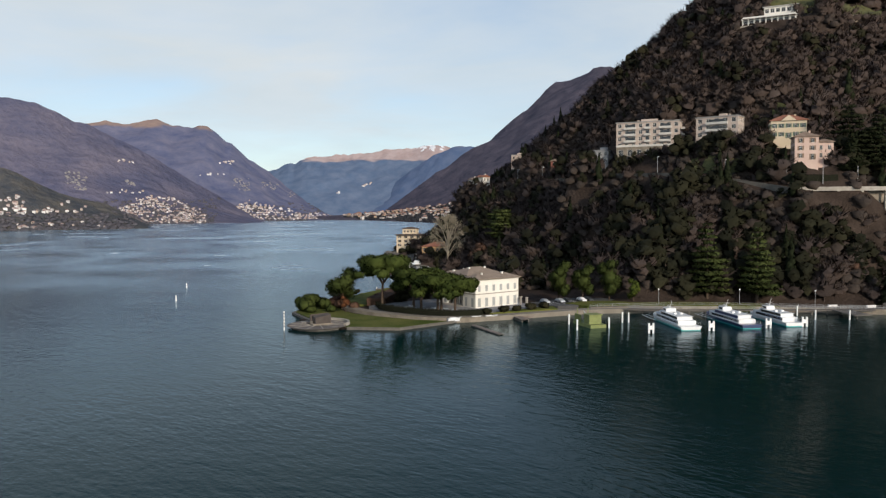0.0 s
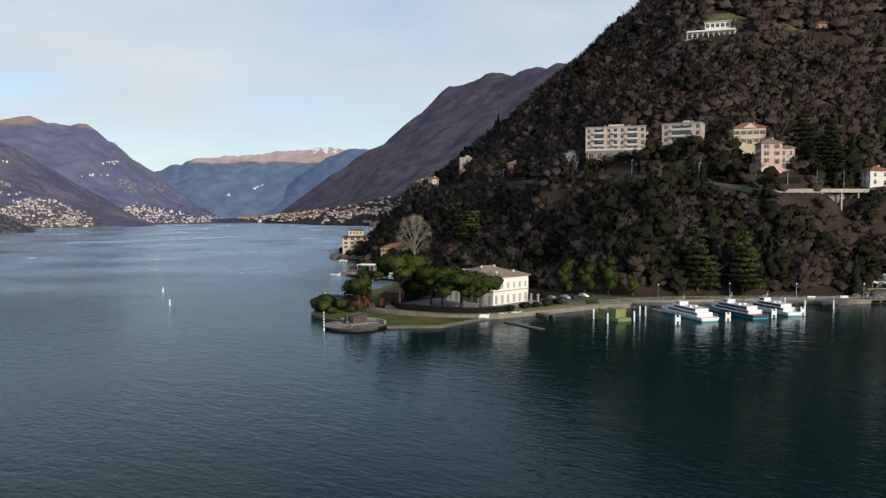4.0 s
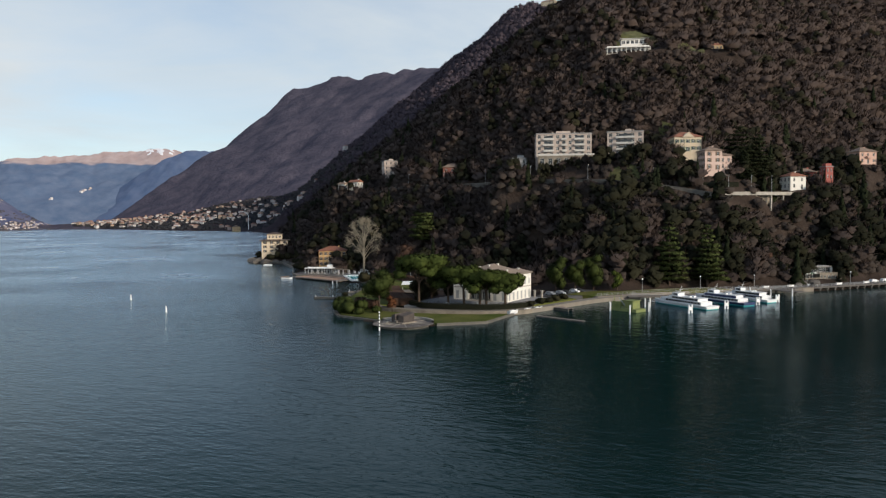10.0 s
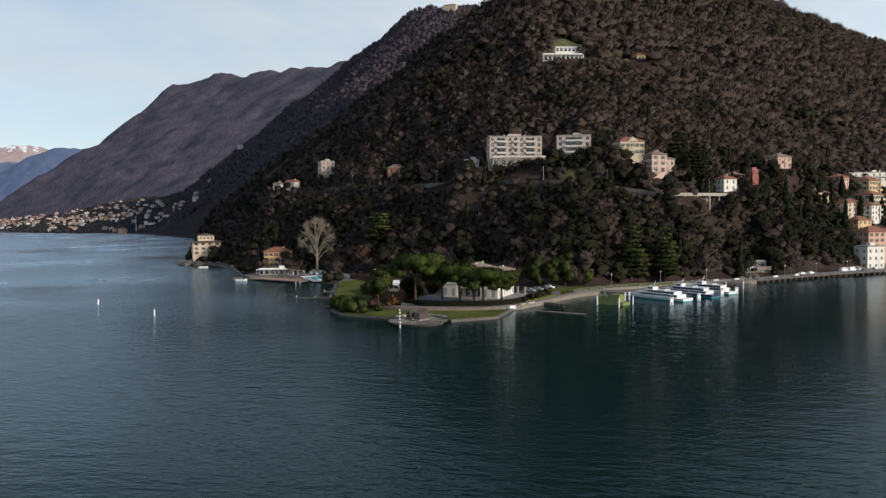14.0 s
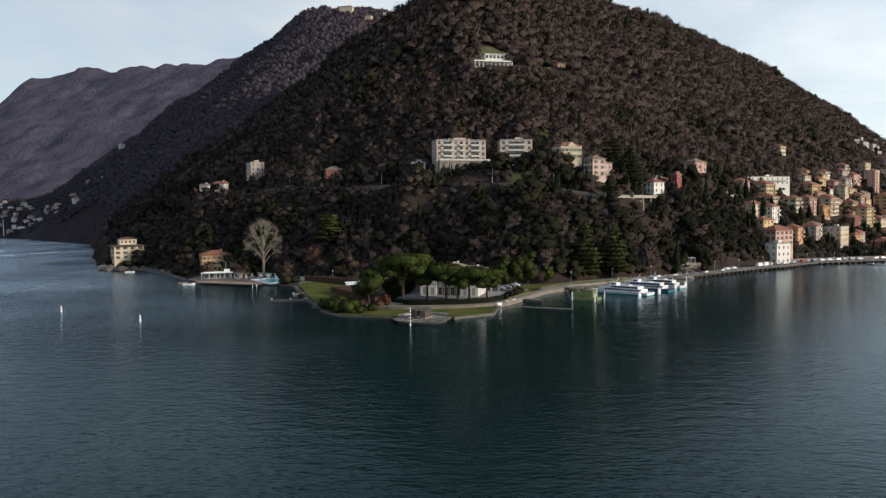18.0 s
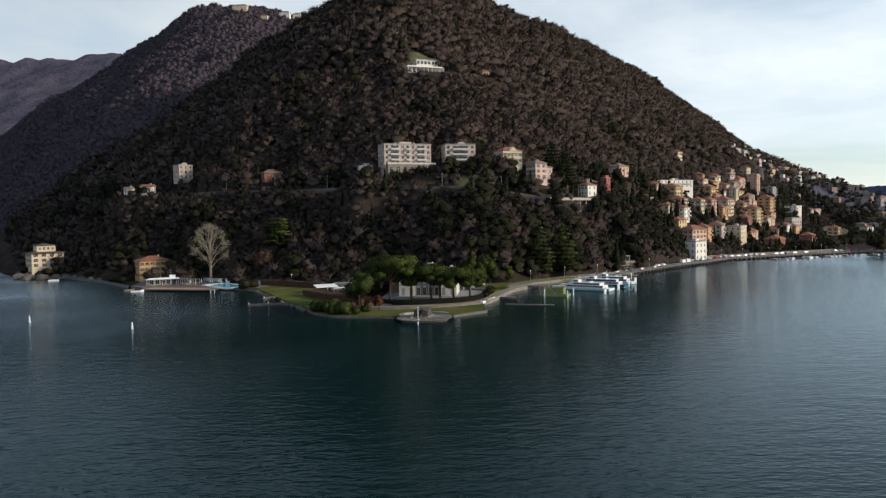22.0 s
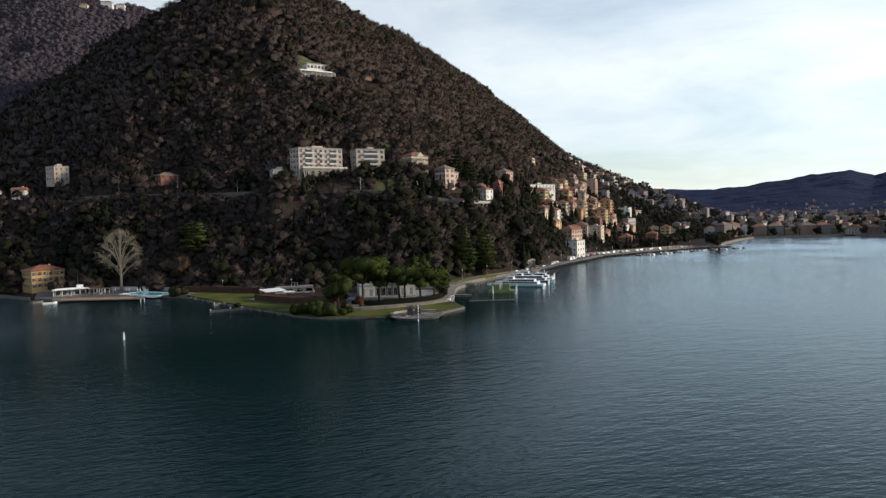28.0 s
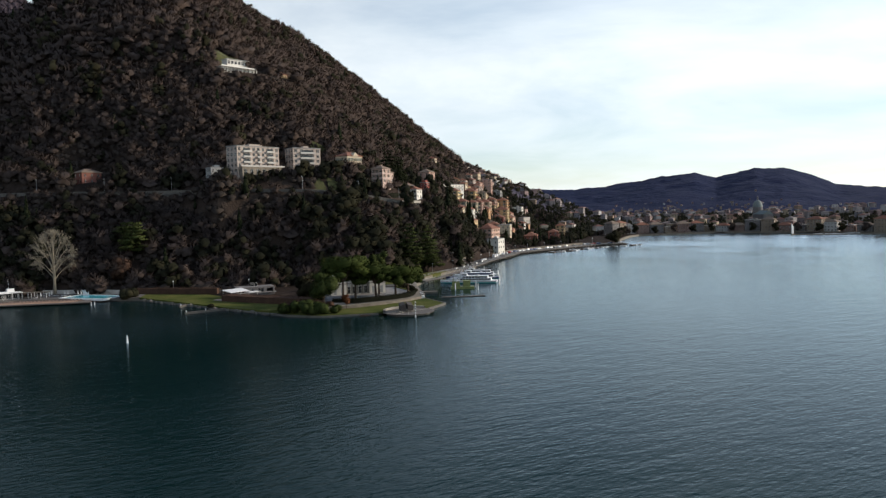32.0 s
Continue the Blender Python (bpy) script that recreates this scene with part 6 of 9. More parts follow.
beech_leaf = material("brown_beech_hedge", (0.055, 0.034, 0.025), (0.115, 0.068, 0.048), 0.9, 0.3, 1.5, island=0.45, spec=0.06)
rust_leaf = material("rusty_leaves", (0.0720, 0.0270, 0.0132), (0.1200, 0.0510, 0.0240), 0.9, 0.3, 1.5, island=0.45, spec=0.06)


def leaf_cloud(lobes, n, size, seed, shell=0.75, flat=1.0):
    """Many small leaf clumps over rounded lobes (x, y, z, rx, ry, rz): arrays of vertices and triangles."""
    r = np.random.RandomState(seed)
    L = np.array(lobes, float)
    wgt = L[:, 3] * L[:, 4]
    k = r.choice(len(L), n, p=wgt / wgt.sum())
    u = r.normal(size=(n, 3)); u /= np.linalg.norm(u, axis=1, keepdims=True)
    rad = (shell + (1.06 - shell) * r.rand(n, 1)) * (1 + 0.08 * np.sin(5 * u[:, :1] + 3 * u[:, 1:2] + k[:, None]))
    p = L[k, :3] + u * rad * L[k, 3:]
    d = r.normal(size=(n, 3)) * (1, 1, flat) + u * 0.6
    d /= np.linalg.norm(d, axis=1, keepdims=True)
    s = np.cross(d, r.normal(size=(n, 3))); s /= np.linalg.norm(s, axis=1, keepdims=True)
    q = size * (0.6 + 0.8 * r.rand(n, 1))
    V = np.stack([p - s * q * 0.5 - d * q * 0.3, p + s * q * 0.5 - d * q * 0.3, p + d * q * 0.8], 1).reshape(-1, 3)
    T = V.reshape(n, 3, 3)
    turn = (np.cross(T[:, 1] - T[:, 0], T[:, 2] - T[:, 0]) * u).sum(1) < 0
    T[turn] = T[turn][:, [1, 0, 2]]
    out = u + 0.5 * (p - L[:, :3].mean(0)) / L[:, 3:].max()
    out /= np.linalg.norm(out, axis=1, keepdims=True)
    return T.reshape(-1, 3), np.arange(3 * n).reshape(n, 3), np.repeat(out, 3, 0)


def with_core(lobes, shrink):
    """Dense inner bodies of the lobes, to close the crown."""
    V, F = [], []
    for x, y, z, a, b, c in lobes:
        n = len(V)
        rows, cols = 6, 10
        for i in range(rows):
            th = math.pi * (i + 0.5) / rows
            for j in range(cols):
                ph = 2 * math.pi * (j + 0.5 * (i % 2)) / cols
                k = shrink * (1 + 0.12 * math.sin(3.1 * j + 2.3 * i + x))
                V.append((x + a * k * math.sin(th) * math.cos(ph), y + b * k * math.sin(th) * math.sin(ph), z + c * k * math.cos(th)))
        for i in range(rows - 1):
            for j in range(cols):
                p, q = n + i * cols + j, n + i * cols + (j + 1) % cols
                F += [(p, p + cols, q), (q, p + cols, q + cols)]
    return np.array(V), np.array(F)


def crown_mesh(name, lobes, n, size, seed, mat, shell=0.8, core=0.78, flat=1.0):
    V, F, O = leaf_cloud(lobes, n, size, seed, shell, flat)
    if core:
        V2, F2 = with_core(lobes, core)
        O2 = np.concatenate([V2[60 * i:60 * i + 60] - np.array(q[:3]) for i, q in enumerate(lobes)])
        O2 /= np.linalg.norm(O2, axis=1, keepdims=True)
        F = np.concatenate([F, F2 + len(V)]); V = np.concatenate([V, V2]); O = np.concatenate([O, O2])
    me = mesh_np(name, V, F, [mat], smooth=True)
    me.attributes.new("tone", "FLOAT", "POINT").data.foreach_set("value", np.full(len(V), 0.25 + 0.5 * (seed * 0.37 % 1.0), np.float32))
    me.normals_split_custom_set_from_vertices(O.astype(np.float32))
    return me


def umbrella_pine(x, y, z, h, rad, seed, lean=0.0):
    r = random.Random(seed)
    t = root("umbrella_pine", x, y, z, r.random() * 360, "umbrella pine with forked trunk and broad flat green crown", "tree", "pines before the villa")
    bm = bmesh.new()
    fork = h * 0.47
    tube(bm, (0, 0, -0.3), (lean * 0.5, 0.1, fork), 0.5, 0.36, 9)
    lobes = []
    for k in range(6):
        a = k * 1.05 + r.random() * 0.5
        rr = rad * (0.45 + 0.2 * r.random())
        q = (lean + rr * math.cos(a), rr * math.sin(a), h - rad * 0.34 + r.random() * rad * 0.10)
        mid = (lean * 0.7 + rr * 0.45 * math.cos(a), rr * 0.45 * math.sin(a), (fork + q[2]) / 2 - 0.3)
        tube(bm, (lean * 0.5, 0.1, fork - 0.2), mid, 0.26, 0.18, 6)
        tube(bm, mid, q, 0.18, 0.08, 6)
        lobes.append((q[0], q[1], q[2] + rad * 0.08, rad * 0.52, rad * 0.52, rad * 0.27))
    lobes.append((lean, 0, h - rad * 0.22, rad * 0.58, rad * 0.58, rad * 0.24))
    for k in range(16):
        a = k * 2.4 + r.random()
        f = 0.55 + 0.45 * r.random()
        s = rad * (0.17 + 0.15 * r.random())
        lobes.append((lean + rad * f * math.cos(a), rad * f * math.sin(a), h - rad * (0.13 + 0.45 * f * f + 0.18 * r.random()), s, s, s * 0.62))
    part("trunk", bm, bark, t)
    part("crown", crown_mesh("crown", lobes, 10500, 0.50, seed, pine_leaf, 0.72, 0.78), None, t)


umbrella_pine(-7.0, 45.5, 1.5, 17.6, 9.4, 1, 0.6)
umbrella_pine(9.0, 48.5, 1.8, 13.4, 8.2, 2, -0.6)
umbrella_pine(17.5, 47.5, 1.8, 12.2, 7.8, 3)
umbrella_pine(24.0, 48.5, 1.8, 11.0, 6.6, 4, 0.5)
umbrella_pine(1.5, 52.5, 1.8, 12.0, 7.2, 5)
umbrella_pine(13.0, 54.0, 1.8, 11.2, 6.4, 6)


def broad_tree(name, x, y, z, h, rad, seed, leaf, label, group="", trunk=0.3, low=0.35, n=4200, size=0.42):
    r = random.Random(seed)
    t = root(name, x, y, z, r.random() * 360, label, "tree", group)
    bm = bmesh.new()
    tube(bm, (0, 0, -0.3), (0.1, 0, h * 0.6), trunk, trunk * 0.5, 8)
    lobes = [(0, 0, h * (0.5 + low * 0.4), rad * 0.72, rad * 0.72, h * (1 - low) * 0.42)]
    for k in range(9):
        a = k * 2.4 + r.random()
        q = (rad * 0.55 * math.cos(a), rad * 0.55 * math.sin(a), h * (low + 0.1 + (0.85 - low) * ((k * 0.37) % 1.0)))
        limb = bmesh.new()
        tube(limb, (0, 0, q[2] * 0.6), q, trunk * 0.4, 0.05, 5)
        part("limb", limb, bark, t)
        lobes.append((*q, rad * 0.46, rad * 0.46, rad * 0.40))
    part("trunk", bm, bark, t)
    part("crown", crown_mesh("crown", lobes, n, size, seed, leaf, 0.66, 0.66), None, t)
    return t


broad_tree("holm_oak", -18.5, 37.5, 1.0, 13.0, 6.2, 21, shrub_leaf, "round dark green evergreen tree beside the lawn", low=0.3)
broad_tree("park_tree", 30.3, 98.0, 1.9, 14, 4.4, 22, shrub_leaf, "green evergreen park tree on the lawn", "park trees by the promenade", low=0.15)
broad_tree("park_tree", 37.0, 103.5, 1.9, 12.5, 4.2, 23, shrub_leaf, "green evergreen park tree on the lawn", "park trees by the promenade", low=0.2)
broad_tree("park_tree", 43.0, 112.0, 1.9, 14.5, 4.6, 24, shrub_leaf, "green evergreen park tree on the lawn", "park trees by the promenade", low=0.15)
broad_tree("park_tree", 52.5, 112.5, 1.9, 8.0, 2.4, 25, bright_leaf, "small yellow-green park tree on the lawn", "park trees by the promenade", low=0.15, n=1200)
broad_tree("waterside_tree", 352, 262, 1.6, 9.5, 7.0, 26, dark_leaf, "low spreading dark tree on the harbour point", low=0.25)
broad_tree("rusty_tree", -11.5, 33.0, 1.1, 5.2, 1.9, 27, rust_leaf, "small rusty-leaved tree on the lawn", trunk=0.14, low=0.3, n=700, size=0.28)
broad_tree("brown_tree", -70.0, 172.0, 2.2, 15.0, 5.2, 28, beech_leaf, "round brown-leaved tree at the foot of the woods", low=0.2)
broad_tree("brown_tree", -44.0, 150.0, 2.2, 11.0, 4.5, 29, twigs, "grey-brown winter tree at the foot of the woods", low=0.2)
broad_tree("brown_tree", -153.0, 216.0, 2.0, 10.0, 5.0, 30, twigs, "grey-brown winter tree beside the bathing place", low=0.2)
broad_tree("brown_tree", -128.0, 172.0, 1.6, 8.0, 4.0, 31, twigs, "grey-brown winter tree at the water", low=0.25)


for k, (tx, ty, th, tr) in enumerate(((-13.0, 61.0, 8.5, 4.0), (-12.5, 71.0, 9.0, 4.2), (-9.5, 81.0, 9.5, 4.2))):
    broad_tree("garden_tree", tx, ty, 1.2, th, tr, 220 + k, dark_leaf, "dark evergreen garden tree beside the villa", "dark trees beside the villa", low=0.12)


def shrub(x, y, z, w, h, seed, leaf, label, group="shrubs along the lawn"):
    r = random.Random(seed)
    t = root("shrub", x, y, z, r.random() * 360, label, "shrub", group)
    lobes = [(r.uniform(-0.3, 0.3) * w, r.uniform(-0.3, 0.3) * w, h * (0.35 + 0.25 * r.random()), w * 0.36, w * 0.36, h * 0.42) for _ in range(6)]
    bm = bmesh.new()
    for k in range(4):
        tube(bm, (0, 0, -0.2), (lobes[k][0] * 0.7, lobes[k][1] * 0.7, h * 0.5), 0.09, 0.04, 5)
    part("stem", bm, bark, t)
    part("crown", crown_mesh("crown", lobes, 1100, 0.34, seed, leaf, 0.84, 0.85), None, t)


for k, (sx, sy, sw, sh) in enumerate(((-24.5, 26.5, 5.0, 4.0), (-28.5, 30.5, 5.5, 4.4), (-31.5, 35.0, 5.0, 3.8), (-20.0, 25.0, 3.6, 2.8), (-24.0, 34.0, 4.0, 3.4), (-16.5, 31.0, 3.4, 2.8), (-33.0, 40.0, 4.0, 3.0))):
    shrub(sx, sy, 0.8, sw * (0.95 if k in (0, 1, 2, 4) else 0.85), sh * (1.25 if k in (0, 1, 2, 4) else 0.9), 40 + k, shrub_leaf, "dense rounded green shrub at the water's edge")
for k, (sx, sy, sw, sh, brown) in enumerate(((-29.0, 27.0, 4.6, 4.6, False), (-34.5, 37.5, 4.0, 4.2, False), (-22.0, 39.5, 4.2, 3.6, True), (-26.5, 41.0, 4.4, 3.8, True), (-15.0, 40.0, 3.2, 2.6, True), (-30.0, 45.0, 4.0, 3.4, True))):
    shrub(sx, sy, 0.8, sw, sh, 140 + k, beech_leaf if brown else shrub_leaf, "brown winter shrub beside the lawn" if brown else "tall dark green shrub at the water's edge")
for k, (sx, sy, sw, sh) in enumerate(((33.0, 62.0, 3.2, 2.0), (35.0, 66.5, 3.0, 1.8), (36.0, 73.0, 3.6, 2.2), (31.0, 56.0, 2.6, 1.6), (37.5, 79.0, 3.2, 2.0))):
    shrub(sx, sy, 1.9, sw, sh, 60 + k, dark_leaf, "clipped dark green shrub before the villa", "shrubs before the villa")
for k, (sx, sy, sw, sh) in enumerate(((-74.0, 133.5, 6.0, 5.0), (-71.0, 138.0, 5.0, 4.5), (-52.0, 73.0, 2.5, 1.5), (-152, 198, 6, 4), (-158, 206, 6, 4), (-176, 240, 6, 4), (-184, 246, 7, 4), (-209, 262, 7, 6), (-203, 262, 6, 5), (-214, 258, 6, 4), (-233, 272, 6, 5), (-190, 256, 6, 5), (-196, 262, 5, 4))):
    shrub(sx, sy, 1.0 if sx > -188 else 3.0, sw, sh, 70 + k, dark_leaf, "dark evergreen shrub on the shore", "shrubs on the western shore")


def hedge(name, pts, w, h, z, leaf, label, seed):
    r0 = root(name, 0, 0, 0, 0, label, "hedge")
    strip("body", pts, -w / 2 + 0.15, w / 2 - 0.15, z - 0.3, z + h - 0.15, leaf, "", "", parent=r0)
    r = np.random.RandomState(seed)
    spots = line_points(pts, 0.11)
    n = len(spots) * 7
    V = []
    for x, y, a in spots:
        c, s = math.cos(radians(a)), math.sin(radians(a))
        for k in range(7):
            u = r.uniform(-w / 2, w / 2); v = r.uniform(0.1, h)
            if r.rand() < 0.6:
                u = math.copysign(w / 2, u)
            else:
                v = h
            p = np.array((x - s * u, y + c * u, z + v + r.normal() * 0.08))
            d, e = r.normal(size=3) * 0.16, r.normal(size=3) * 0.16
            V += [p, p + d, p + e]
    me = mesh_np("foliage", np.array(V), np.arange(len(V)).reshape(-1, 3), [leaf])
    part("foliage", me, None, r0)


hedge("court_hedge", smooth_line([(-11, 47), (-4, 42.5), (8, 42), (20, 44.5), (27.5, 50), (31, 57)], 4), 1.4, 1.5, 1.75, dark_leaf, "low clipped dark hedge round the gravel court", 1)
hedge("beech_hedge", [(-40, 92), (-30, 74), (-22, 60), (-15, 50)], 7.0, 2.6, 1.2, beech_leaf, "broad clipped brown beech hedge", 2)
hedge("long_hedge", smooth_line([(-68, 150), (-58, 144), (-46, 132), (-36, 122)], 3), 2.2, 2.6, 1.3, beech_leaf, "long brown hedge behind the bathing lawn", 3)


hedge("terrace_hedge", [(80, 180), (89, 183), (98, 189)], 3.0, 5.0, 43.0, dark_leaf, "tall clipped green hedge below the pink villa", 4)


def bare_plane(x, y, z, h, seed):
    r = random.Random(seed)
    t = root("plane_tree", x, y, z, 0, "tall leafless plane tree with pale spreading branches", "tree")
    bm = bmesh.new()
    ends = []

    def on_crown(a, e, k=1.0):
        return Vector((0.35 * h * k * math.cos(e) * math.cos(a), 0.35 * h * k * math.cos(e) * math.sin(a), 0.60 * h + 0.40 * h * k * math.sin(e)))
    tube(bm, (0, 0, -0.5), (0, 0, h * 0.30), 0.75, 0.58, 10)
    tube(bm, (0, 0, h * 0.30), (0.3, 0.1, h * 0.70), 0.58, 0.22, 8)
    for k in range(17):
        a, e = k * 2.4 + 0.3 * r.random(), -0.65 + 2.0 * (k / 16.0)
        start = Vector((0, 0, h * (0.20 + 0.36 * k / 17)))
        q = on_crown(a, e, 0.80)
        mid = start.lerp(q, 0.5) + Vector((0, 0, 1.2))
        tube(bm, start, mid, 0.26, 0.17, 6, cap=False)
        tube(bm, mid, q, 0.17, 0.07, 5, cap=False)
        for j in range(11):
            s = mid.lerp(q, r.random())
            w = on_crown(a + r.uniform(-0.55, 0.55), e + r.uniform(-0.35, 0.45), 0.85 + 0.13 * r.random())
            m = s.lerp(w, 0.5) + Vector((r.uniform(-0.4, 0.4), r.uniform(-0.4, 0.4), 0.5))
            tube(bm, s, m, 0.075, 0.055, 4, cap=False)
            tube(bm, m, w, 0.055, 0.03, 4, cap=False)
            for i in range(4):
                v = s.lerp(w, 0.35 + 0.65 * r.random())
                ends.append((v, (v - Vector((0, 0, 0.5 * h))).normalized()))
    part("trunk", bm, pale_bark, t)
    rr = np.random.RandomState(seed)
    V = []
    for q, d in ends:
        for k in range(6):
            e = np.array(d) + rr.normal(size=3) * 0.55
            e = e / np.linalg.norm(e) * (1.3 + 1.5 * rr.rand())
            s = np.cross(e, rr.normal(size=3)); s = s / np.linalg.norm(s) * 0.04
            V += [np.array(q) - s, np.array(q) + s, np.array(q) + e]
    part("twig_spray", mesh_np("twig_spray", np.array(V), np.arange(len(V)).reshape(-1, 3), [pale_bark]), None, t)


bare_plane(-99.0, 181.0, 2.0, 31.0, 3)
FOOT.extend([(-99, 179, 11), (-97, 168, 10), (-97, 160, 10), (-135, 203, 9), (-128, 200, 9), (-62, 176, 6), (-72, 168, 7)])


def tiered_cedar(x, y, z, h, rad, seed, label, tiers=12, top_flat=False, leaf=None):
    """A conifer whose branches lie in flat layers."""
    r = random.Random(seed)
    t = root("cedar", x, y, z, r.random() * 360, label, "tree", "large cedars")
    bm = bmesh.new()
    tube(bm, (0, 0, -0.5), (0, 0, h * 0.97), 0.55, 0.08, 8)
    lobes = []
    for k in range(tiers):
        f = (k + 0.6) / tiers
        zz = h * (0.12 + 0.86 * f) if not top_flat else h * (0.45 + 0.53 * f)
        rr = rad * ((1.05 - f) ** 0.60 if not top_flat else (0.55 + 0.45 * math.sin(3.1 * (0.25 + 0.6 * f))))
        for j in range(6):
            a = j * 1.047 + k * 0.7 + r.random() * 0.4
            ln = rr * (0.40 + 0.80 * r.random())
            q = (ln * math.cos(a), ln * math.sin(a), zz - ln * 0.12)
            tube(bm, (0, 0, zz), q, 0.11, 0.03, 4, cap=False)
            lobes.append((q[0] * 0.62, q[1] * 0.62, zz - ln * 0.08, ln * 0.50, ln * 0.50, 0.75))
    part("trunk", bm, bark, t)
    part("crown", crown_mesh("crown", lobes, 9500, 0.62, seed, leaf or cedar_leaf, 0.25, 0, flat=0.5), None, t)


tiered_cedar(-62.6, 183.0, 8.0, 28.0, 7.5, 1, "cedar with flat layered grey-green top above the woods", 9, True)
tiered_cedar(71.5, 131.0, 2.0, 29.0, 8.0, 2, "large green cedar with drooping layered branches by the promenade")
tiered_cedar(86.5, 138.0, 2.2, 27.0, 7.5, 3, "large green cedar with drooping layered branches by the promenade")
tiered_cedar(98.0, 203.0, 50.0, 27.0, 10.0, 4, "dark cedar beside the hillside villas", leaf=fir_leaf)
tiered_cedar(107.0, 208.0, 49.0, 24.0, 9.0, 5, "dark cedar beside the hillside villas", leaf=fir_leaf)
tiered_cedar(101.0, 196.0, 48.0, 16.0, 5.5, 6, "dark cedar beside the hillside villas", leaf=fir_leaf)


def cypress(x, y, z, h, w, seed):
    t = root("cypress", x, y, z, 0, "slender dark cypress among the houses", "tree", "cypresses in the town")
    bm = bmesh.new(); tube(bm, (0, 0, -1), (0, 0, h * 0.5), 0.22, 0.1, 6)
    lobes = [(0, 0, h * (0.12 + 0.8 * k / 7), w * math.sin(math.pi * (0.18 + 0.74 * k / 7)) ** 0.7, w * math.sin(math.pi * (0.18 + 0.74 * k / 7)) ** 0.7, h * 0.12) for k in range(8)]
    part("trunk", bm, bark, t)
    part("crown", crown_mesh("crown", lobes, 700, 0.5, seed, fir_leaf, 0.85, 0.85), None, t)


for k, (cx, cy, ch) in enumerate(((222, 296, 15), (229, 300, 14), (250, 316, 12), (262, 330, 13), (212, 284, 16), (262, 300, 11), (300, 345, 13), (318, 362, 14), (344, 392, 12), (206, 300, 15), (196, 285, 16), (186, 262, 15))):
    cypress(cx, cy, float(ground_height(cx, cy)), ch, 1.9, 100 + k)


# ---------------------------------------------------------------- ferries, boats and landing stages
hull_white = material("white_boat_paint", (0.60, 0.61, 0.61), (0.70, 0.71, 0.71), 0.35, 0.5, 3.0)
hull_blue = material("navy_boat_paint", (0.02, 0.03, 0.09), (0.03, 0.045, 0.12), 0.35, 0.5, 3.0)
turquoise = material("turquoise_boat_paint", (0.02, 0.30, 0.30), (0.04, 0.38, 0.37), 0.4, 0.5, 3.0)
barge_green = material("green_barge_paint", (0.125, 0.150, 0.040), (0.190, 0.215, 0.070), 0.6, 0.5, 3.0)
pool_water = material("pool_water", (0.05, 0.42, 0.52), (0.08, 0.50, 0.58), 0.05, 0.3, 2.0, 0.2, 3.0)
canvas = material("white_canvas", (0.74, 0.74, 0.72), (0.82, 0.82, 0.80), 0.8, 0.5, 3.0)
awning_green = material("green_awning", (0.02, 0.10, 0.06), (0.04, 0.16, 0.10), 0.8, 0.5, 3.0)


def hull_bmesh(length, beam, z0, z1, sharp=0.35, mi=0):
    """A boat's hull, bow towards +x, lofted from sections."""
    bm = bmesh.new()
    rows = []
    for k in range(11):
        t = k / 10
        x = -length / 2 + length * t
        wide = beam / 2 * (1.0 if t < 1 - sharp else max(0.03, 1 - ((t - 1 + sharp) / sharp) ** 2))
        rise = 0.35 * max(0, (t - 0.6) / 0.4) ** 2
        rows.append([bm.verts.new(c) for c in ((x, -wide, z1 + rise), (x, -wide * 0.82, z0), (x, wide * 0.82, z0), (x, wide, z1 + rise))])
    for a, b in zip(rows, rows[1:]):
        for i in range(3):
            bm.faces.new((a[i], a[i + 1], b[i + 1], b[i])).material_index = mi
        bm.faces.new((a[3], a[0], b[0], b[3])).material_index = mi
    bm.faces.new(rows[0]); bm.faces.new(rows[-1][::-1])
    bmesh.ops.recalc_face_normals(bm, faces=bm.faces)
    return bm


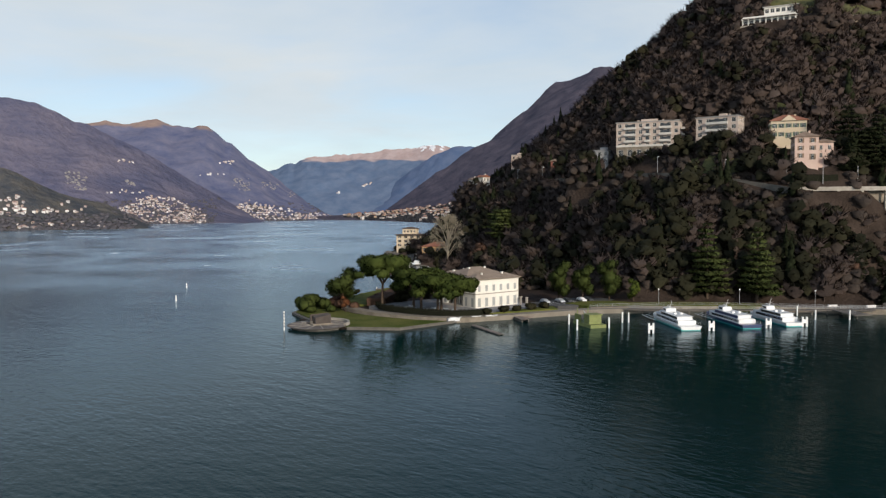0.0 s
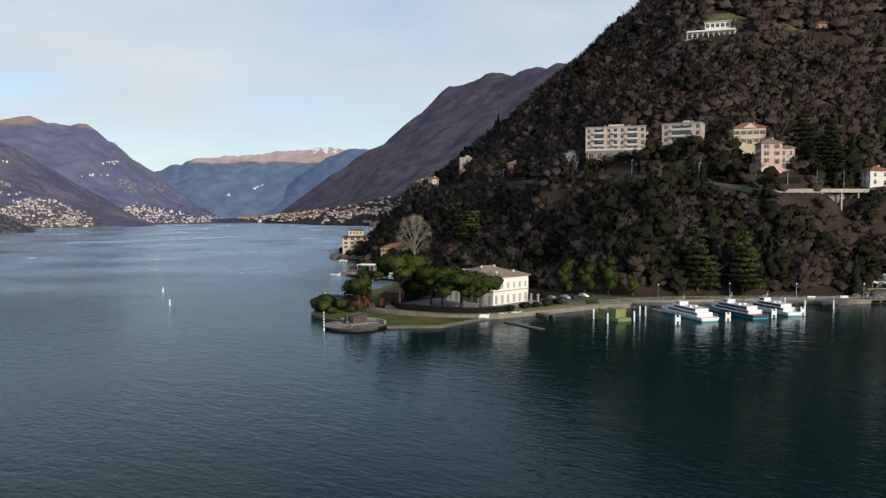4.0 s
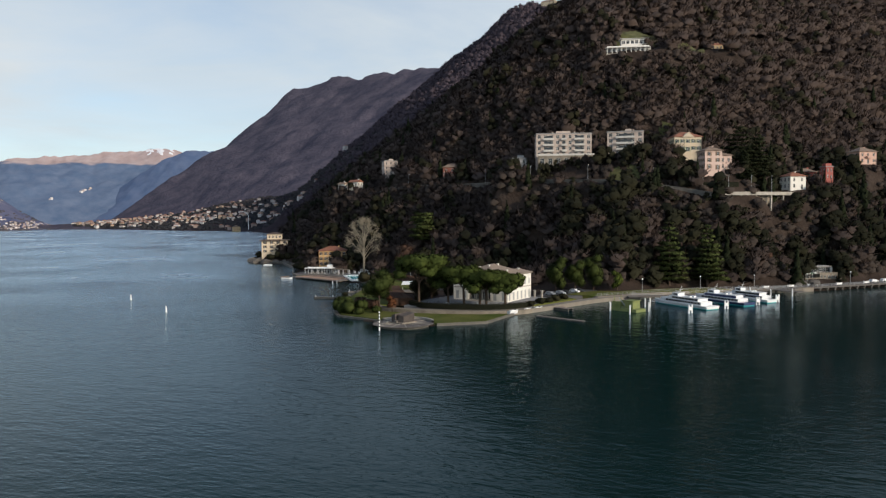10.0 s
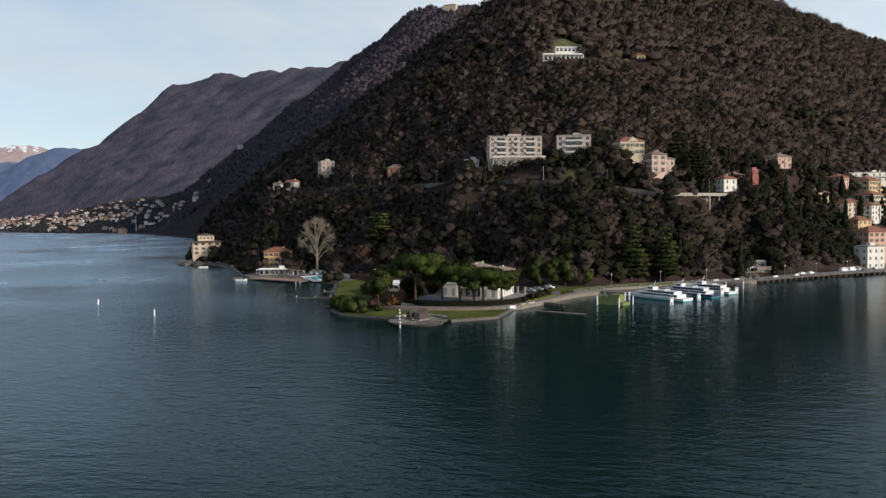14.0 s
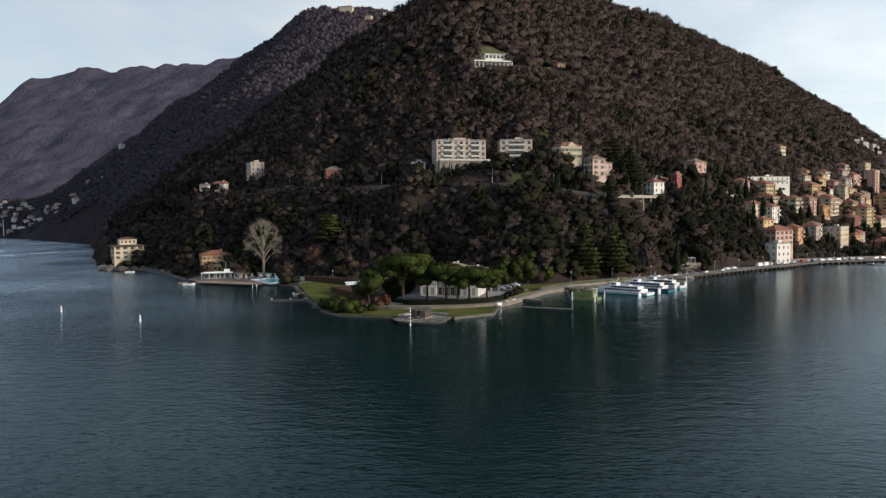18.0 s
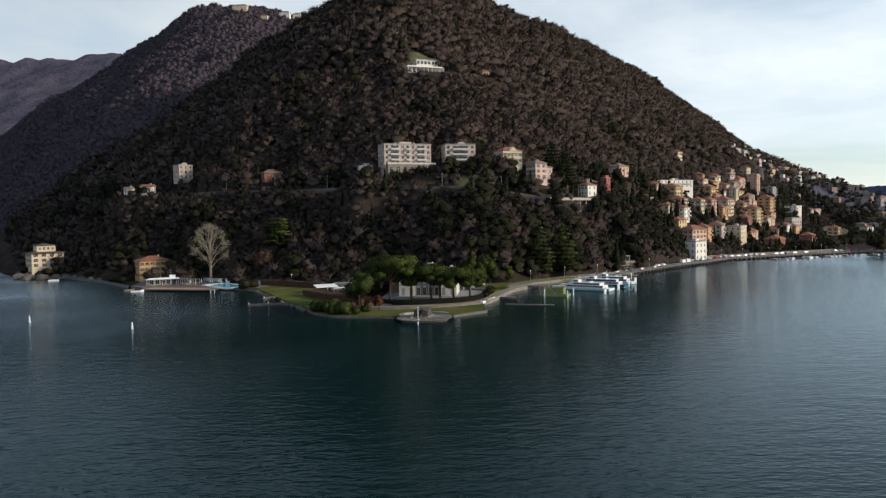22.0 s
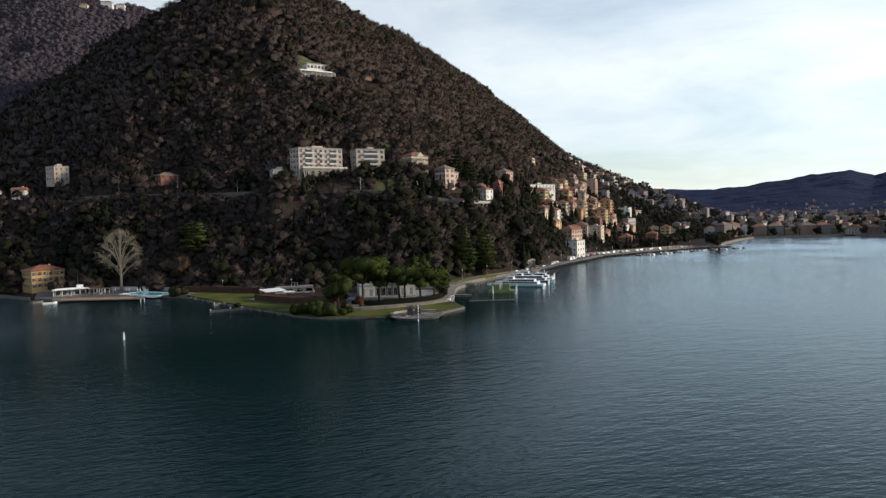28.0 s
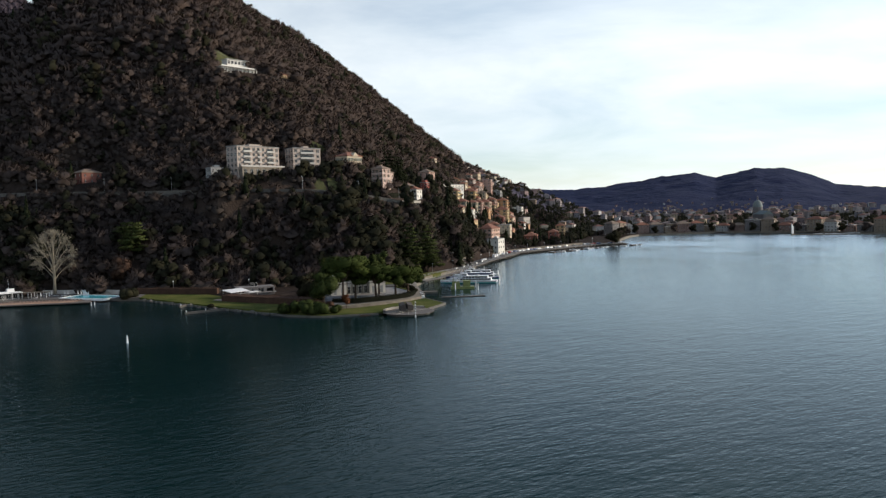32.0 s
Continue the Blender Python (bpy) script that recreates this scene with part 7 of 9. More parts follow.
def ferry(x, y, yaw, length, beam, trim, label, low=False):
    r0 = root("hydrofoil_ferry", x, y, 0, yaw, label, "ferry", "ferries at the landing stage")
    r0.matrix_world = r0.matrix_world @ Matrix.Diagonal((1, 1, 0.80, 1))
    part("hull", hull_bmesh(length, beam, 0.35, 1.55), hull_white if trim is not hull_blue or not low else hull_blue, r0)
    part("boot_stripe", hull_bmesh(length * 0.985, beam * 0.93, -0.6, 0.45), turquoise, r0, "turquoise waterline stripe")
    L, B = length, beam
    bm = bmesh.new()
    prism(bm, [(-L * 0.40, -B * 0.42), (L * 0.22, -B * 0.42), (L * 0.33, -B * 0.25), (L * 0.33, B * 0.25), (L * 0.22, B * 0.42), (-L * 0.40, B * 0.42)], 1.54, 3.1)
    part("lower_cabin", bm, hull_white, r0)
    bm = bmesh.new()
    prism(bm, [(-L * 0.34, -B * 0.36), (L * 0.12, -B * 0.36), (L * 0.19, -B * 0.22), (L * 0.19, B * 0.22), (L * 0.12, B * 0.36), (-L * 0.34, B * 0.36)], 3.1, 4.3)
    part("upper_cabin", bm, hull_white, r0)
    bm = bmesh.new()
    prism(bm, [(L * 0.02, -B * 0.24), (L * 0.12, -B * 0.24), (L * 0.15, -B * 0.14), (L * 0.15, B * 0.14), (L * 0.12, B * 0.24), (L * 0.02, B * 0.24)], 4.3, 5.7)
    part("wheelhouse", bm, hull_white, r0)
    part("roof", boxes((-L * 0.35, L * 0.14, -B * 0.38, B * 0.38, 4.3, 4.42)), hull_white, r0)
    n = 11
    pane = to_mesh(boxes((-0.68, 0.68, -0.03, 0.03, 0, 0.86)), "window", glass)
    for sy in (-1, 1):
        for k in range(n):
            part("window", pane, None, r0).matrix_local = pose(-L * 0.37 + k * L * 0.054, sy * B * 0.42, 2.05)
        for k in range(8):
            part("window", pane, None, r0).matrix_local = pose(-L * 0.31 + k * L * 0.054, sy * B * 0.36, 3.32)
        part("window", to_mesh(boxes((-1.0, 1.0, -0.03, 0.03, 0, 0.7)), "window", glass), None, r0).matrix_local = pose(L * 0.07, sy * B * 0.24, 4.75)
        bm = bmesh.new()
        for k in range(5):
            tube(bm, (L * (0.05 + 0.08 * k), sy * B * 0.46, 1.9), (L * (0.09 + 0.08 * k), sy * B * 0.72, 1.0), 0.09, 0.09, 5)
        tube(bm, (L * 0.03, sy * B * 0.72, 1.0), (L * 0.46, sy * B * 0.72, 1.0), 0.11, 0.11, 5)
        part("side_fender", bm, hull_white, r0, "white tubular side frame")
        if trim is not None:
            part("stripe", boxes((-L * 0.36, L * 0.15, -0.02, 0.02, 2.8 if not low else 3.2, 3.05 if not low else 4.15)), trim, r0, "navy stripe along the cabin").matrix_local = pose(0, sy * (B * 0.42 if not low else B * 0.36) + sy * 0.035, 0)
        bm = bmesh.new()
        for k in range(9):
            tube(bm, (-L * 0.48 + k * 1.4, sy * B * 0.45, 1.75), (-L * 0.48 + k * 1.4, sy * B * 0.45, 2.75), 0.03, 0.03, 4)
        tube(bm, (-L * 0.48, sy * B * 0.45, 2.75), (-L * 0.48 + 11.2, sy * B * 0.45, 2.75), 0.03, 0.03, 4)
        part("rail", bm, hull_white, r0)
    part("windscreen", boxes((-0.03, 0.03, -B * 0.13, B * 0.13, 4.8, 5.45)), glass, r0).matrix_local = pose(L * 0.15, 0, 0)
    part("bow_window", boxes((-0.03, 0.03, -B * 0.22, B * 0.22, 3.3, 4.05)), glass, r0).matrix_local = pose(L * 0.19, 0, 0)
    bm = bmesh.new()
    tube(bm, (L * 0.05, 0, 5.7), (L * 0.01, 0, 8.8), 0.10, 0.05, 6)
    tube(bm, (L * 0.03, -0.9, 7.2), (L * 0.03, 0.9, 7.2), 0.05, 0.05, 5)
    part("mast", bm, hull_white, r0)
    part("radar", boxes((-0.9, 0.9, -0.12, 0.12, 6.2, 6.4)), hull_white, r0).matrix_local = pose(L * 0.09, 0, 0)
    part("liferaft", boxes((-0.6, 0.6, -0.4, 0.4, 4.42, 4.95)), canvas, r0).matrix_local = pose(-L * 0.16, 1.0, 0)
    part("liferaft", boxes((-0.6, 0.6, -0.4, 0.4, 4.42, 4.95)), canvas, r0).matrix_local = pose(-L * 0.16, -1.0, 0)


ferry(79.6, 86.0, 137, 29.0, 6.4, None, "white hydrofoil ferry with turquoise waterline at its mooring")
ferry(91.4, 100.0, 139, 28.5, 6.2, hull_blue, "white hydrofoil ferry with a navy window band", True)
ferry(100.6, 111.0, 139, 25.0, 5.6, hull_blue, "white and navy hydrofoil ferry beside the pier head")


def mooring_post(x, y, h=4.2, double=False):
    r0 = root("mooring_post", x, y, 0, 45, "white mooring post standing in the lake", "post", "mooring posts by the ferries")
    if double:
        for sx in (-0.62, 0.62):
            bm = bmesh.new(); tube(bm, (sx, 0, -2.5), (sx, 0, h), 0.30, 0.30, 10)
            part("shaft", bm, white_paint, r0)
        part("crossbeam", boxes((-0.62, 0.62, -0.2, 0.2, h * 0.35, h * 0.75)), white_paint, r0)
    else:
        bm = bmesh.new(); tube(bm, (0, 0, -2.5), (0, 0, h), 0.24, 0.24, 10)
        part("shaft", bm, white_paint, r0)


for px, py in ((83.4, 65.0), (94.5, 80.0), (105.0, 95.5), (112.0, 105.5)):
    mooring_post(px, py, 2.9, True)
for px, py in ((110.4, 121.5), (103.0, 128.0), (57.2, 63.4), (64.8, 56.0), (69.9, 65.2), (67.4, 77.6), (69.0, 78.6), (118.5, 128.0)):
    mooring_post(px, py, 3.2)


def green_barge():
    r0 = root("work_barge", 62.8, 66.0, 0, 150, "olive-green work barge with boxy superstructure", "barge")
    part("hull", boxes((-5.5, 5.5, -2.6, 2.6, -0.5, 1.0, 0, 0.0)), barge_green, r0)
    part("deckhouse", boxes((-3.6, -0.4, -2.0, 2.0, 1.0, 3.6)), barge_green, r0)
    part("deckhouse_roof", boxes((-3.9, -0.1, -2.3, 2.3, 3.6, 3.8)), barge_green, r0)
    for sy in (-1, 1):
        part("side_wall", boxes((1.2, 4.8, sy * 2.3 - 0.15, sy * 2.3 + 0.15, 1.0, 3.2)), barge_green, r0)
        bm = bmesh.new(); tube(bm, (4.6, sy * 1.8, 1.0), (4.2, sy * 1.8, 5.0), 0.16, 0.12, 6)
        part("post", bm, barge_green, r0)
    part("window", boxes((-2.8, -1.2, -2.03, -2.0, 2.3, 3.1)), glass, r0)
    bm = bmesh.new(); tube(bm, (0.5, 0, 1.0), (3.8, 0, 4.2), 0.18, 0.12, 6)
    part("boom", bm, steel, r0)


green_barge()


def stage(name, pts, w, z, label, rail=True):
    r0 = root(name, 0, 0, 0, 0, label, "pier")
    strip("deck", pts, -w / 2, w / 2, z - 0.35, z, paving, "", "", parent=r0)
    me = to_mesh(boxes((-0.2, 0.2, -0.2, 0.2, -3, z - 0.35)), "pile", dark_stone)
    for x, y, a in line_points(pts, 5.0):
        part("pile", me, None, r0).matrix_local = pose(x, y, 0, 0, 0, a)
    if rail:
        for s in (-1, 1):
            for zz in (0.55, 1.05):
                strip("rail", pts, s * (w / 2 - 0.1) - 0.03, s * (w / 2 - 0.1) + 0.03, z + zz - 0.06, z + zz, steel, "", "", parent=r0)


stage("ferry_pier", [(59, 96), (72, 103), (88, 117.5), (101, 128), (113, 139), (121, 147)], 2.4, 1.7, "narrow white-railed footbridge along the ferry berths")
stage("pier_head", [(113, 139), (118, 133), (122, 130)], 6.0, 1.8, "concrete pier head with white rails", True)


def pontoon(name, a, b, w, label, z=0.35, mat=None):
    a, b = Vector(a), Vector(b)
    n = (b - a).length
    r0 = root(name, (a.x + b.x) / 2, (a.y + b.y) / 2, 0, math.degrees(math.atan2(b.y - a.y, b.x - a.x)), label, "pontoon")
    k = max(3, int(n / 1.0))
    me = to_mesh(boxes((-n / k / 2 + 0.02, n / k / 2 - 0.02, -w / 2, w / 2, z - 0.08, z)), "plank", mat or old_wood)
    for i in range(k):
        part("plank", me, None, r0).matrix_local = pose(-n / 2 + (i + 0.5) * n / k, 0, 0)
    part("beam", boxes((-n / 2, n / 2, -w / 2 + 0.1, -w / 2 + 0.35, -0.3, z - 0.08), (-n / 2, n / 2, w / 2 - 0.35, w / 2 - 0.1, -0.3, z - 0.08)), dark_stone, r0)
    return r0


pontoon("floating_dock", (36.8, 42.4), (53.6, 34.6), 1.6, "dark floating dock lying low in the water")
pontoon("landing_steps", (36.5, 63.5), (44.5, 58.5), 2.6, "dark timber landing stage below the bank", 0.9)
pontoon("jetty", (-63, 68), (-46, 69.5), 1.1, "thin timber jetty on white posts", 0.8)
pontoon("jetty", (-60, 91), (-52, 95), 1.1, "thin timber jetty on white posts", 0.8)
for px, py in ((-62.5, 68), (-55, 68.8), (-59.5, 91), (-89, 128), (-87.5, 129.5)):
    r0 = root("jetty_post", px, py, 0, 0, "short white post in the water", "post", "white jetty posts")
    bm = bmesh.new(); tube(bm, (0, 0, -2), (0, 0, 1.5), 0.16, 0.16, 8)
    part("pole", bm, white_paint, r0)


def moored_boat(x, y, yaw, length, mat, label, group, cover=False, z=0.0):
    r0 = root("motor_boat", x, y, z, yaw, label, "boat", group)
    part("hull", hull_bmesh(length, length * 0.33, -0.2, 0.75), mat, r0)
    part("deck_cover" if cover else "cockpit", boxes((-length * 0.36, length * 0.18, -length * 0.12, length * 0.12, 0.74, 0.95 if cover else 0.86)), canvas if cover else old_wood, r0)
    bm = bmesh.new()
    prism(bm, [(length * 0.12, -length * 0.1), (length * 0.24, -length * 0.06), (length * 0.24, length * 0.06), (length * 0.12, length * 0.1)], 0.75, [1.25, 0.95, 0.95, 1.25])
    part("windscreen", bm, glass, r0)


for k, (bx, by, ba) in enumerate(((27.4, 44.2, 62), (30.6, 50.4, 62), (33.0, 55.0, 62))):
    moored_boat(bx + 0.9, by - 0.6, ba, 4.6 if k != 1 else 3.6, hull_white, "small white boat drawn up on the stony bank", "boats on the bank", True, 0.75)
moored_boat(39.5, 66.5, 70, 6.0, old_wood, "dark wooden boat moored below the bank", "boats on the bank")
rb = random.Random(8)
for k, (bx, by, ba) in enumerate(line_points([(256, 228), (290, 240), (330, 247), (372, 246)], 5.2)):
    moored_boat(bx + rb.uniform(-1, 1), by + rb.uniform(-4.0, 3.0), ba + 90 + rb.uniform(-14, 14), rb.uniform(5.0, 7.5), hull_white if k % 4 else old_wood, "small moored motor boat with white hull" if k % 4 else "small moored wooden motor boat", "boats moored off the promenade", k % 3 == 0)
moored_boat(-203, 238, 20, 6.0, hull_white, "small white boat moored below the villa", "boats off the western shore", True)
moored_boat(-128, 147, 10, 6.0, hull_white, "small white boat moored at the bathing deck", "boats off the western shore")
moored_boat(-134, 154, 30, 5.0, old_wood, "small wooden boat moored at the bathing deck", "boats off the western shore")


def buoy(x, y, h, label):
    r0 = root("buoy", x, y, 0, 0, label, "buoy", "white marker buoys")
    bm = bmesh.new()
    tube(bm, (0, 0, -0.6), (0, 0, 0.4), 0.34, 0.34, 10)
    part("float", bm, white_paint, r0)
    bm = bmesh.new()
    tube(bm, (0, 0, 0.4), (0, 0, h), 0.24, 0.19, 10); tube(bm, (0, 0, h), (0, 0, h + 0.35), 0.19, 0.04, 10)
    part("mark", bm, white_paint, r0)


buoy(-91.8, 14.5, 2.0, "white marker buoy floating on the open lake")
buoy(-135.0, 42.4, 1.9, "slim white marker buoy on the open lake")


# ---------------------------------------------------------------- bathing place
slab("bathing_deck", [(-128, 151), (-88.5, 133.5), (-86.5, 147), (-117, 166)], 0.55, 0.95, old_wood, "timber bathing deck over the water", "deck")


def deck_boards():
    r0 = root("deck_boards", -108, 150.5, 0.954, -24, "weathered brown deck boards", "deck", kind="structure")
    me = to_mesh(boxes((-17.0, 17.0, -0.22, 0.22, 0, 0.06)), "board", wood_deck)
    for k in range(24):
        part("board", me, None, r0).matrix_local = pose(0.9 * (k % 2) - 0.3, -5.6 + k * 0.5, 0)


deck_boards()
slab("lido_terrace", [(-137, 167), (-128, 156), (-116, 163), (-92, 150), (-86, 147), (-79, 137), (-68, 134), (-62, 150), (-70, 172), (-100, 196), (-140, 200)], -1.0, 1.3, paving, "paved terrace of the bathing place", "terrace")


def pool():
    r0 = root("swimming_pool", -86, 151, 1.3, -52, "turquoise outdoor swimming pool with pale rim", "pool")
    part("rim", boxes((-13.2, 13.2, -6.6, -5.8, -0.6, 0.35), (-13.2, 13.2, 5.8, 6.6, -0.6, 0.35), (-13.2, -12.4, -5.8, 5.8, -0.6, 0.35), (12.4, 13.2, -5.8, 5.8, -0.6, 0.35)), white_paint, r0)
    part("water", boxes((-12.4, 12.4, -5.8, 5.8, -0.4, 0.2)), pool_water, r0, "bright turquoise water")
    part("splash_wall", boxes((-13.2, -9.0, 6.7, 7.0, -0.4, 2.6)), white_paint, r0)


pool()
tagged(strip("pool_fence", [(-68, 150), (-82, 168), (-104, 186)], -0.12, 0.12, 1.2, 3.2, concrete, "pale wall behind the pool", "wall"), kind="structure")


def lido_cafe():
    r0 = root("lakeside_cafe", -122.3, 173.6, 1.3, 12, "white single-storey lakeside cafe with roof terrace", "cafe")
    w, d = 14, 7
    holes = {0: [((k + 0.5) / 5 * w - w / 2, 0.3, 1.9, 2.3) for k in range(5)], 1: [(-1.6, 0.3, 1.5, 2.2), (1.6, 0.3, 1.5, 2.2)]}
    part("wall", wall_bmesh(w, d, 3.0, holes, 0.3), plaster("grey"), r0)
    for k in range(5):
        add_window(1.9, 2.3, r0, pose((k + 0.5) / 5 * w - w / 2, -d / 2 + 0.12, 0.3), True)
    part("roof", boxes((-w / 2 - 1.2, w / 2 + 1.2, -d / 2 - 2.6, d / 2 + 0.4, 3.0, 3.25)), white_paint, r0)
    part("parapet", boxes((-w / 2, w / 2 - 4, -d / 2, -d / 2 + 0.15, 3.25, 3.7)), canvas, r0)
    part("roof_hut", boxes((3.2, 6.2, 0, 2.6, 3.25, 4.7)), white_paint, r0)
    for k in range(5):
        bm = bmesh.new(); tube(bm, (-w / 2 - 0.8 + k * 3.9, -d / 2 - 2.3, 0), (-w / 2 - 0.8 + k * 3.9, -d / 2 - 2.3, 3.0), 0.1, 0.1, 6)
        part("column", bm, white_paint, r0)
    bm = bmesh.new(); tube(bm, (4, 1, 4.7), (4, 1, 9), 0.07, 0.04, 6)
    part("flagpole", bm, white_paint, r0)


lido_cafe()


def terrace_pergola():
    r0 = root("terrace_pergola", -108.5, 169.0, 1.3, -24, "dark timber pergola with white posts on the bathing terrace", "pergola")
    for sx in (-6.0, -2.0, 2.0, 6.0):
        for sy in (-1.8, 1.8):
            part("post", boxes((sx - 0.09, sx + 0.09, sy - 0.09, sy + 0.09, -0.02, 2.5)), white_paint, r0)
    for sy in (-1.8, 1.8):
        part("beam", boxes((-6.4, 6.4, sy - 0.09, sy + 0.09, 2.5, 2.68)), dark_stone, r0)
    slat = to_mesh(boxes((-0.12, 0.12, -2.2, 2.2, 2.68, 2.78)), "slat", dark_stone)
    for k in range(26):
        part("slat", slat, None, r0).matrix_local = pose(-6.25 + k * 0.5, 0, 0)


terrace_pergola()


def lido_furniture():
    r = random.Random(8)
    table = root("terrace_table", -108, 163, 1.3, 0, "small white square table on the bathing terrace", "table", "tables on the bathing terrace")
    part("tabletop", boxes((-0.45, 0.45, -0.45, 0.45, 0.70, 0.75)), white_paint, table)
    part("pedestal", boxes((-0.05, 0.05, -0.05, 0.05, 0.04, 0.70)), steel, table)
    part("foot", boxes((-0.3, 0.3, -0.3, 0.3, 0, 0.04)), steel, table)
    shade = root("closed_parasol", -106, 164, 1.3, 0, "closed white parasol on the bathing terrace", "parasol", "parasols on the bathing terrace")
    bm = bmesh.new(); tube(bm, (0, 0, 0.06), (0, 0, 2.9), 0.04, 0.03, 6)
    part("pole", bm, steel, shade)
    bm = bmesh.new(); tube(bm, (0, 0, 1.1), (0, 0, 2.3), 0.20, 0.15, 8, cap=False); tube(bm, (0, 0, 2.3), (0, 0, 2.85), 0.15, 0.03, 8)
    part("canopy", bm, canvas, shade)
    part("base", boxes((-0.35, 0.35, -0.35, 0.35, 0, 0.06)), concrete, shade)
    for k in range(1, 14):
        u, v = (k * 0.618) % 1.0, (k * 0.382 + 0.2) % 1.0
        x, y = -112 + 24 * u + 2 * v, 167 - 12 * u + 5.0 * v
        copy_thing(table, pose(x, y, 1.3, 0, 0, r.uniform(0, 90)))
        if k % 2:
            copy_thing(shade, pose(x + 1.1, y + 0.4, 1.3))


lido_furniture()


def lounger(x, y, yaw):
    r0 = root("sun_lounger", x, y, 1.016, yaw, "dark brown sun lounger on the bathing deck", "lounger", "sun loungers on the deck")
    part("seat", boxes((-0.32, 0.32, -0.9, 0.4, 0.28, 0.36)), old_wood, r0)
    bm = bmesh.new(); prism(bm, [(-0.32, 0.4), (0.32, 0.4), (0.32, 0.95), (-0.32, 0.95)], 0.28, [0.36, 0.36, 0.85, 0.85])
    part("backrest", bm, old_wood, r0)
    for sx, sy in ((-0.26, -0.8), (0.26, -0.8), (-0.26, 0.3), (0.26, 0.3)):
        part("leg", boxes((sx - 0.04, sx + 0.04, sy - 0.04, sy + 0.04, 0, 0.28)), old_wood, r0)
    return r0


first = lounger(-121, 157.2, 156)
for k in range(1, 22):
    copy_thing(first, pose(-121 + k * 1.42, 157.2 - k * 0.64, 1.016, 0, 0, 156))


def tent():
    r0 = root("canopy_tent", -33.5, 101.5, 1.35, 18, "white canvas canopy with low edge on the lawn", "canopy")
    bm = bmesh.new()
    v = [bm.verts.new(c) for c in ((-5, -3.4, 2.5), (5, -3.4, 2.5), (5, 3.4, 3.3), (-5, 3.4, 3.3), (-5, -3.4, 2.35), (5, -3.4, 2.35), (5, 3.4, 3.15), (-5, 3.4, 3.15))]
    for f in ((0, 1, 2, 3), (7, 6, 5, 4), (0, 4, 5, 1), (1, 5, 6, 2), (2, 6, 7, 3), (3, 7, 4, 0)):
        bm.faces.new([v[i] for i in f])
    part("roof", bm, canvas, r0)
    for sx in (-4.6, 0, 4.6):
        for sy, hh in ((-3.1, 2.4), (3.1, 3.15)):
            bm = bmesh.new(); tube(bm, (sx, sy, -0.1), (sx, sy, hh), 0.07, 0.07, 6)
            part("pole", bm, white_paint, r0)
    t0 = root("canopy_tent", -27.5, 96.5, 1.35, 18, "smaller white canvas awning beside the canopy", "canopy")
    part("roof", boxes((-2.5, 2.5, -1.6, 1.6, 2.1, 2.25)), canvas, t0)
    for sx in (-2.2, 2.2):
        part("pole", boxes((sx - 0.05, sx + 0.05, -0.05, 0.05, -0.1, 2.1)), white_paint, t0)
    part("paving", boxes((-8, 8, -6, 4, -0.35, 0.03)), gravel, root("terrace_paving", -36, 96, 1.3, 18, "pale paved sitting place on the lawn", "paving", kind="structure"))


tent()


def low_pavilion(x, y, w, d, h, yaw, label):
    r0 = root("garden_pavilion", x, y, 1.5, yaw, label, "pavilion")
    part("wall", wall_bmesh(w, d, h, {0: [((k + 0.5) / 4 * w - w / 2, 0.4, w / 6, h * 0.6) for k in range(4)]}, 1.0), plaster("dim_grey"), r0)
    for k in range(4):
        add_window(w / 6, h * 0.6, r0, pose((k + 0.5) / 4 * w - w / 2, -d / 2 + 0.12, 0.4), True)
    part("roof", flat_top(w, d, 0.6), flat_roof, r0)
    r0.children[-1].matrix_local = pose(0, 0, h)


low_pavilion(-22, 112, 17, 8, 2.8, -8, "low grey flat-roofed garden pavilion")
low_pavilion(-84, 196, 20, 6, 3.0, -35, "long low grey changing rooms behind the pool")


def shore_rocks():
    r = random.Random(4)
    def boulder(x, y, z, s, k):
        bm = bmesh.new()
        bmesh.ops.create_icosphere(bm, subdivisions=2, radius=s)
        for v in bm.verts:
            n = noise.noise(v.co * (1.2 / s) + Vector((k, k * 2.1, 0)))
            v.co *= 1 + 0.45 * n
            v.co.z *= 0.75
        ob = new("shore_rock", to_mesh(bm, "shore_rock", rock))
        ob.matrix_world = pose(x, y, z, 0, 0, k * 40)
        tagged(ob, "rough grey boulder at the water's edge", "rock", "rocks along the shore")
    for k, (x, y, s) in enumerate(((-232, 262, 6), (-225, 256, 5.5), (-216, 254, 5), (-208, 256, 4.5), (-202, 255, 4), (-236, 270, 6), (-195, 249, 3.5), (-188, 242, 3.2), (-180, 234, 3), (-172, 224, 2.6), (-163, 213, 2.4), (-240, 280, 6), (-228, 266, 6.5), (-217, 262, 6.5), (-206, 264, 5.5))):
        boulder(x, y, 0.6, s * 0.72, k)
    for k in range(22):
        boulder(28.6 + 0.93 * k + r.uniform(-1, 1.2), 46 + k * 2.1 + r.uniform(-1, 1), 0.15, r.uniform(0.6, 1.3), 30 + k)
    for k in range(26):
        t = k / 25.0
        x, y = (-38 - 8 * t / 0.3, 44 + 22 * t / 0.3) if t < 0.3 else (-46 - 21 * (t - 0.3) / 0.7, 66 + 61 * (t - 0.3) / 0.7)
        boulder(x - 0.5 + r.uniform(-0.8, 0.8), y + r.uniform(-1, 1), 0.1, r.uniform(0.6, 1.4), 90 + k)
    for k in range(14):
        boulder(121 + r.uniform(-6, 10), 160 + r.uniform(-4, 8), 2.2, r.uniform(1.0, 2.2), 60 + k)


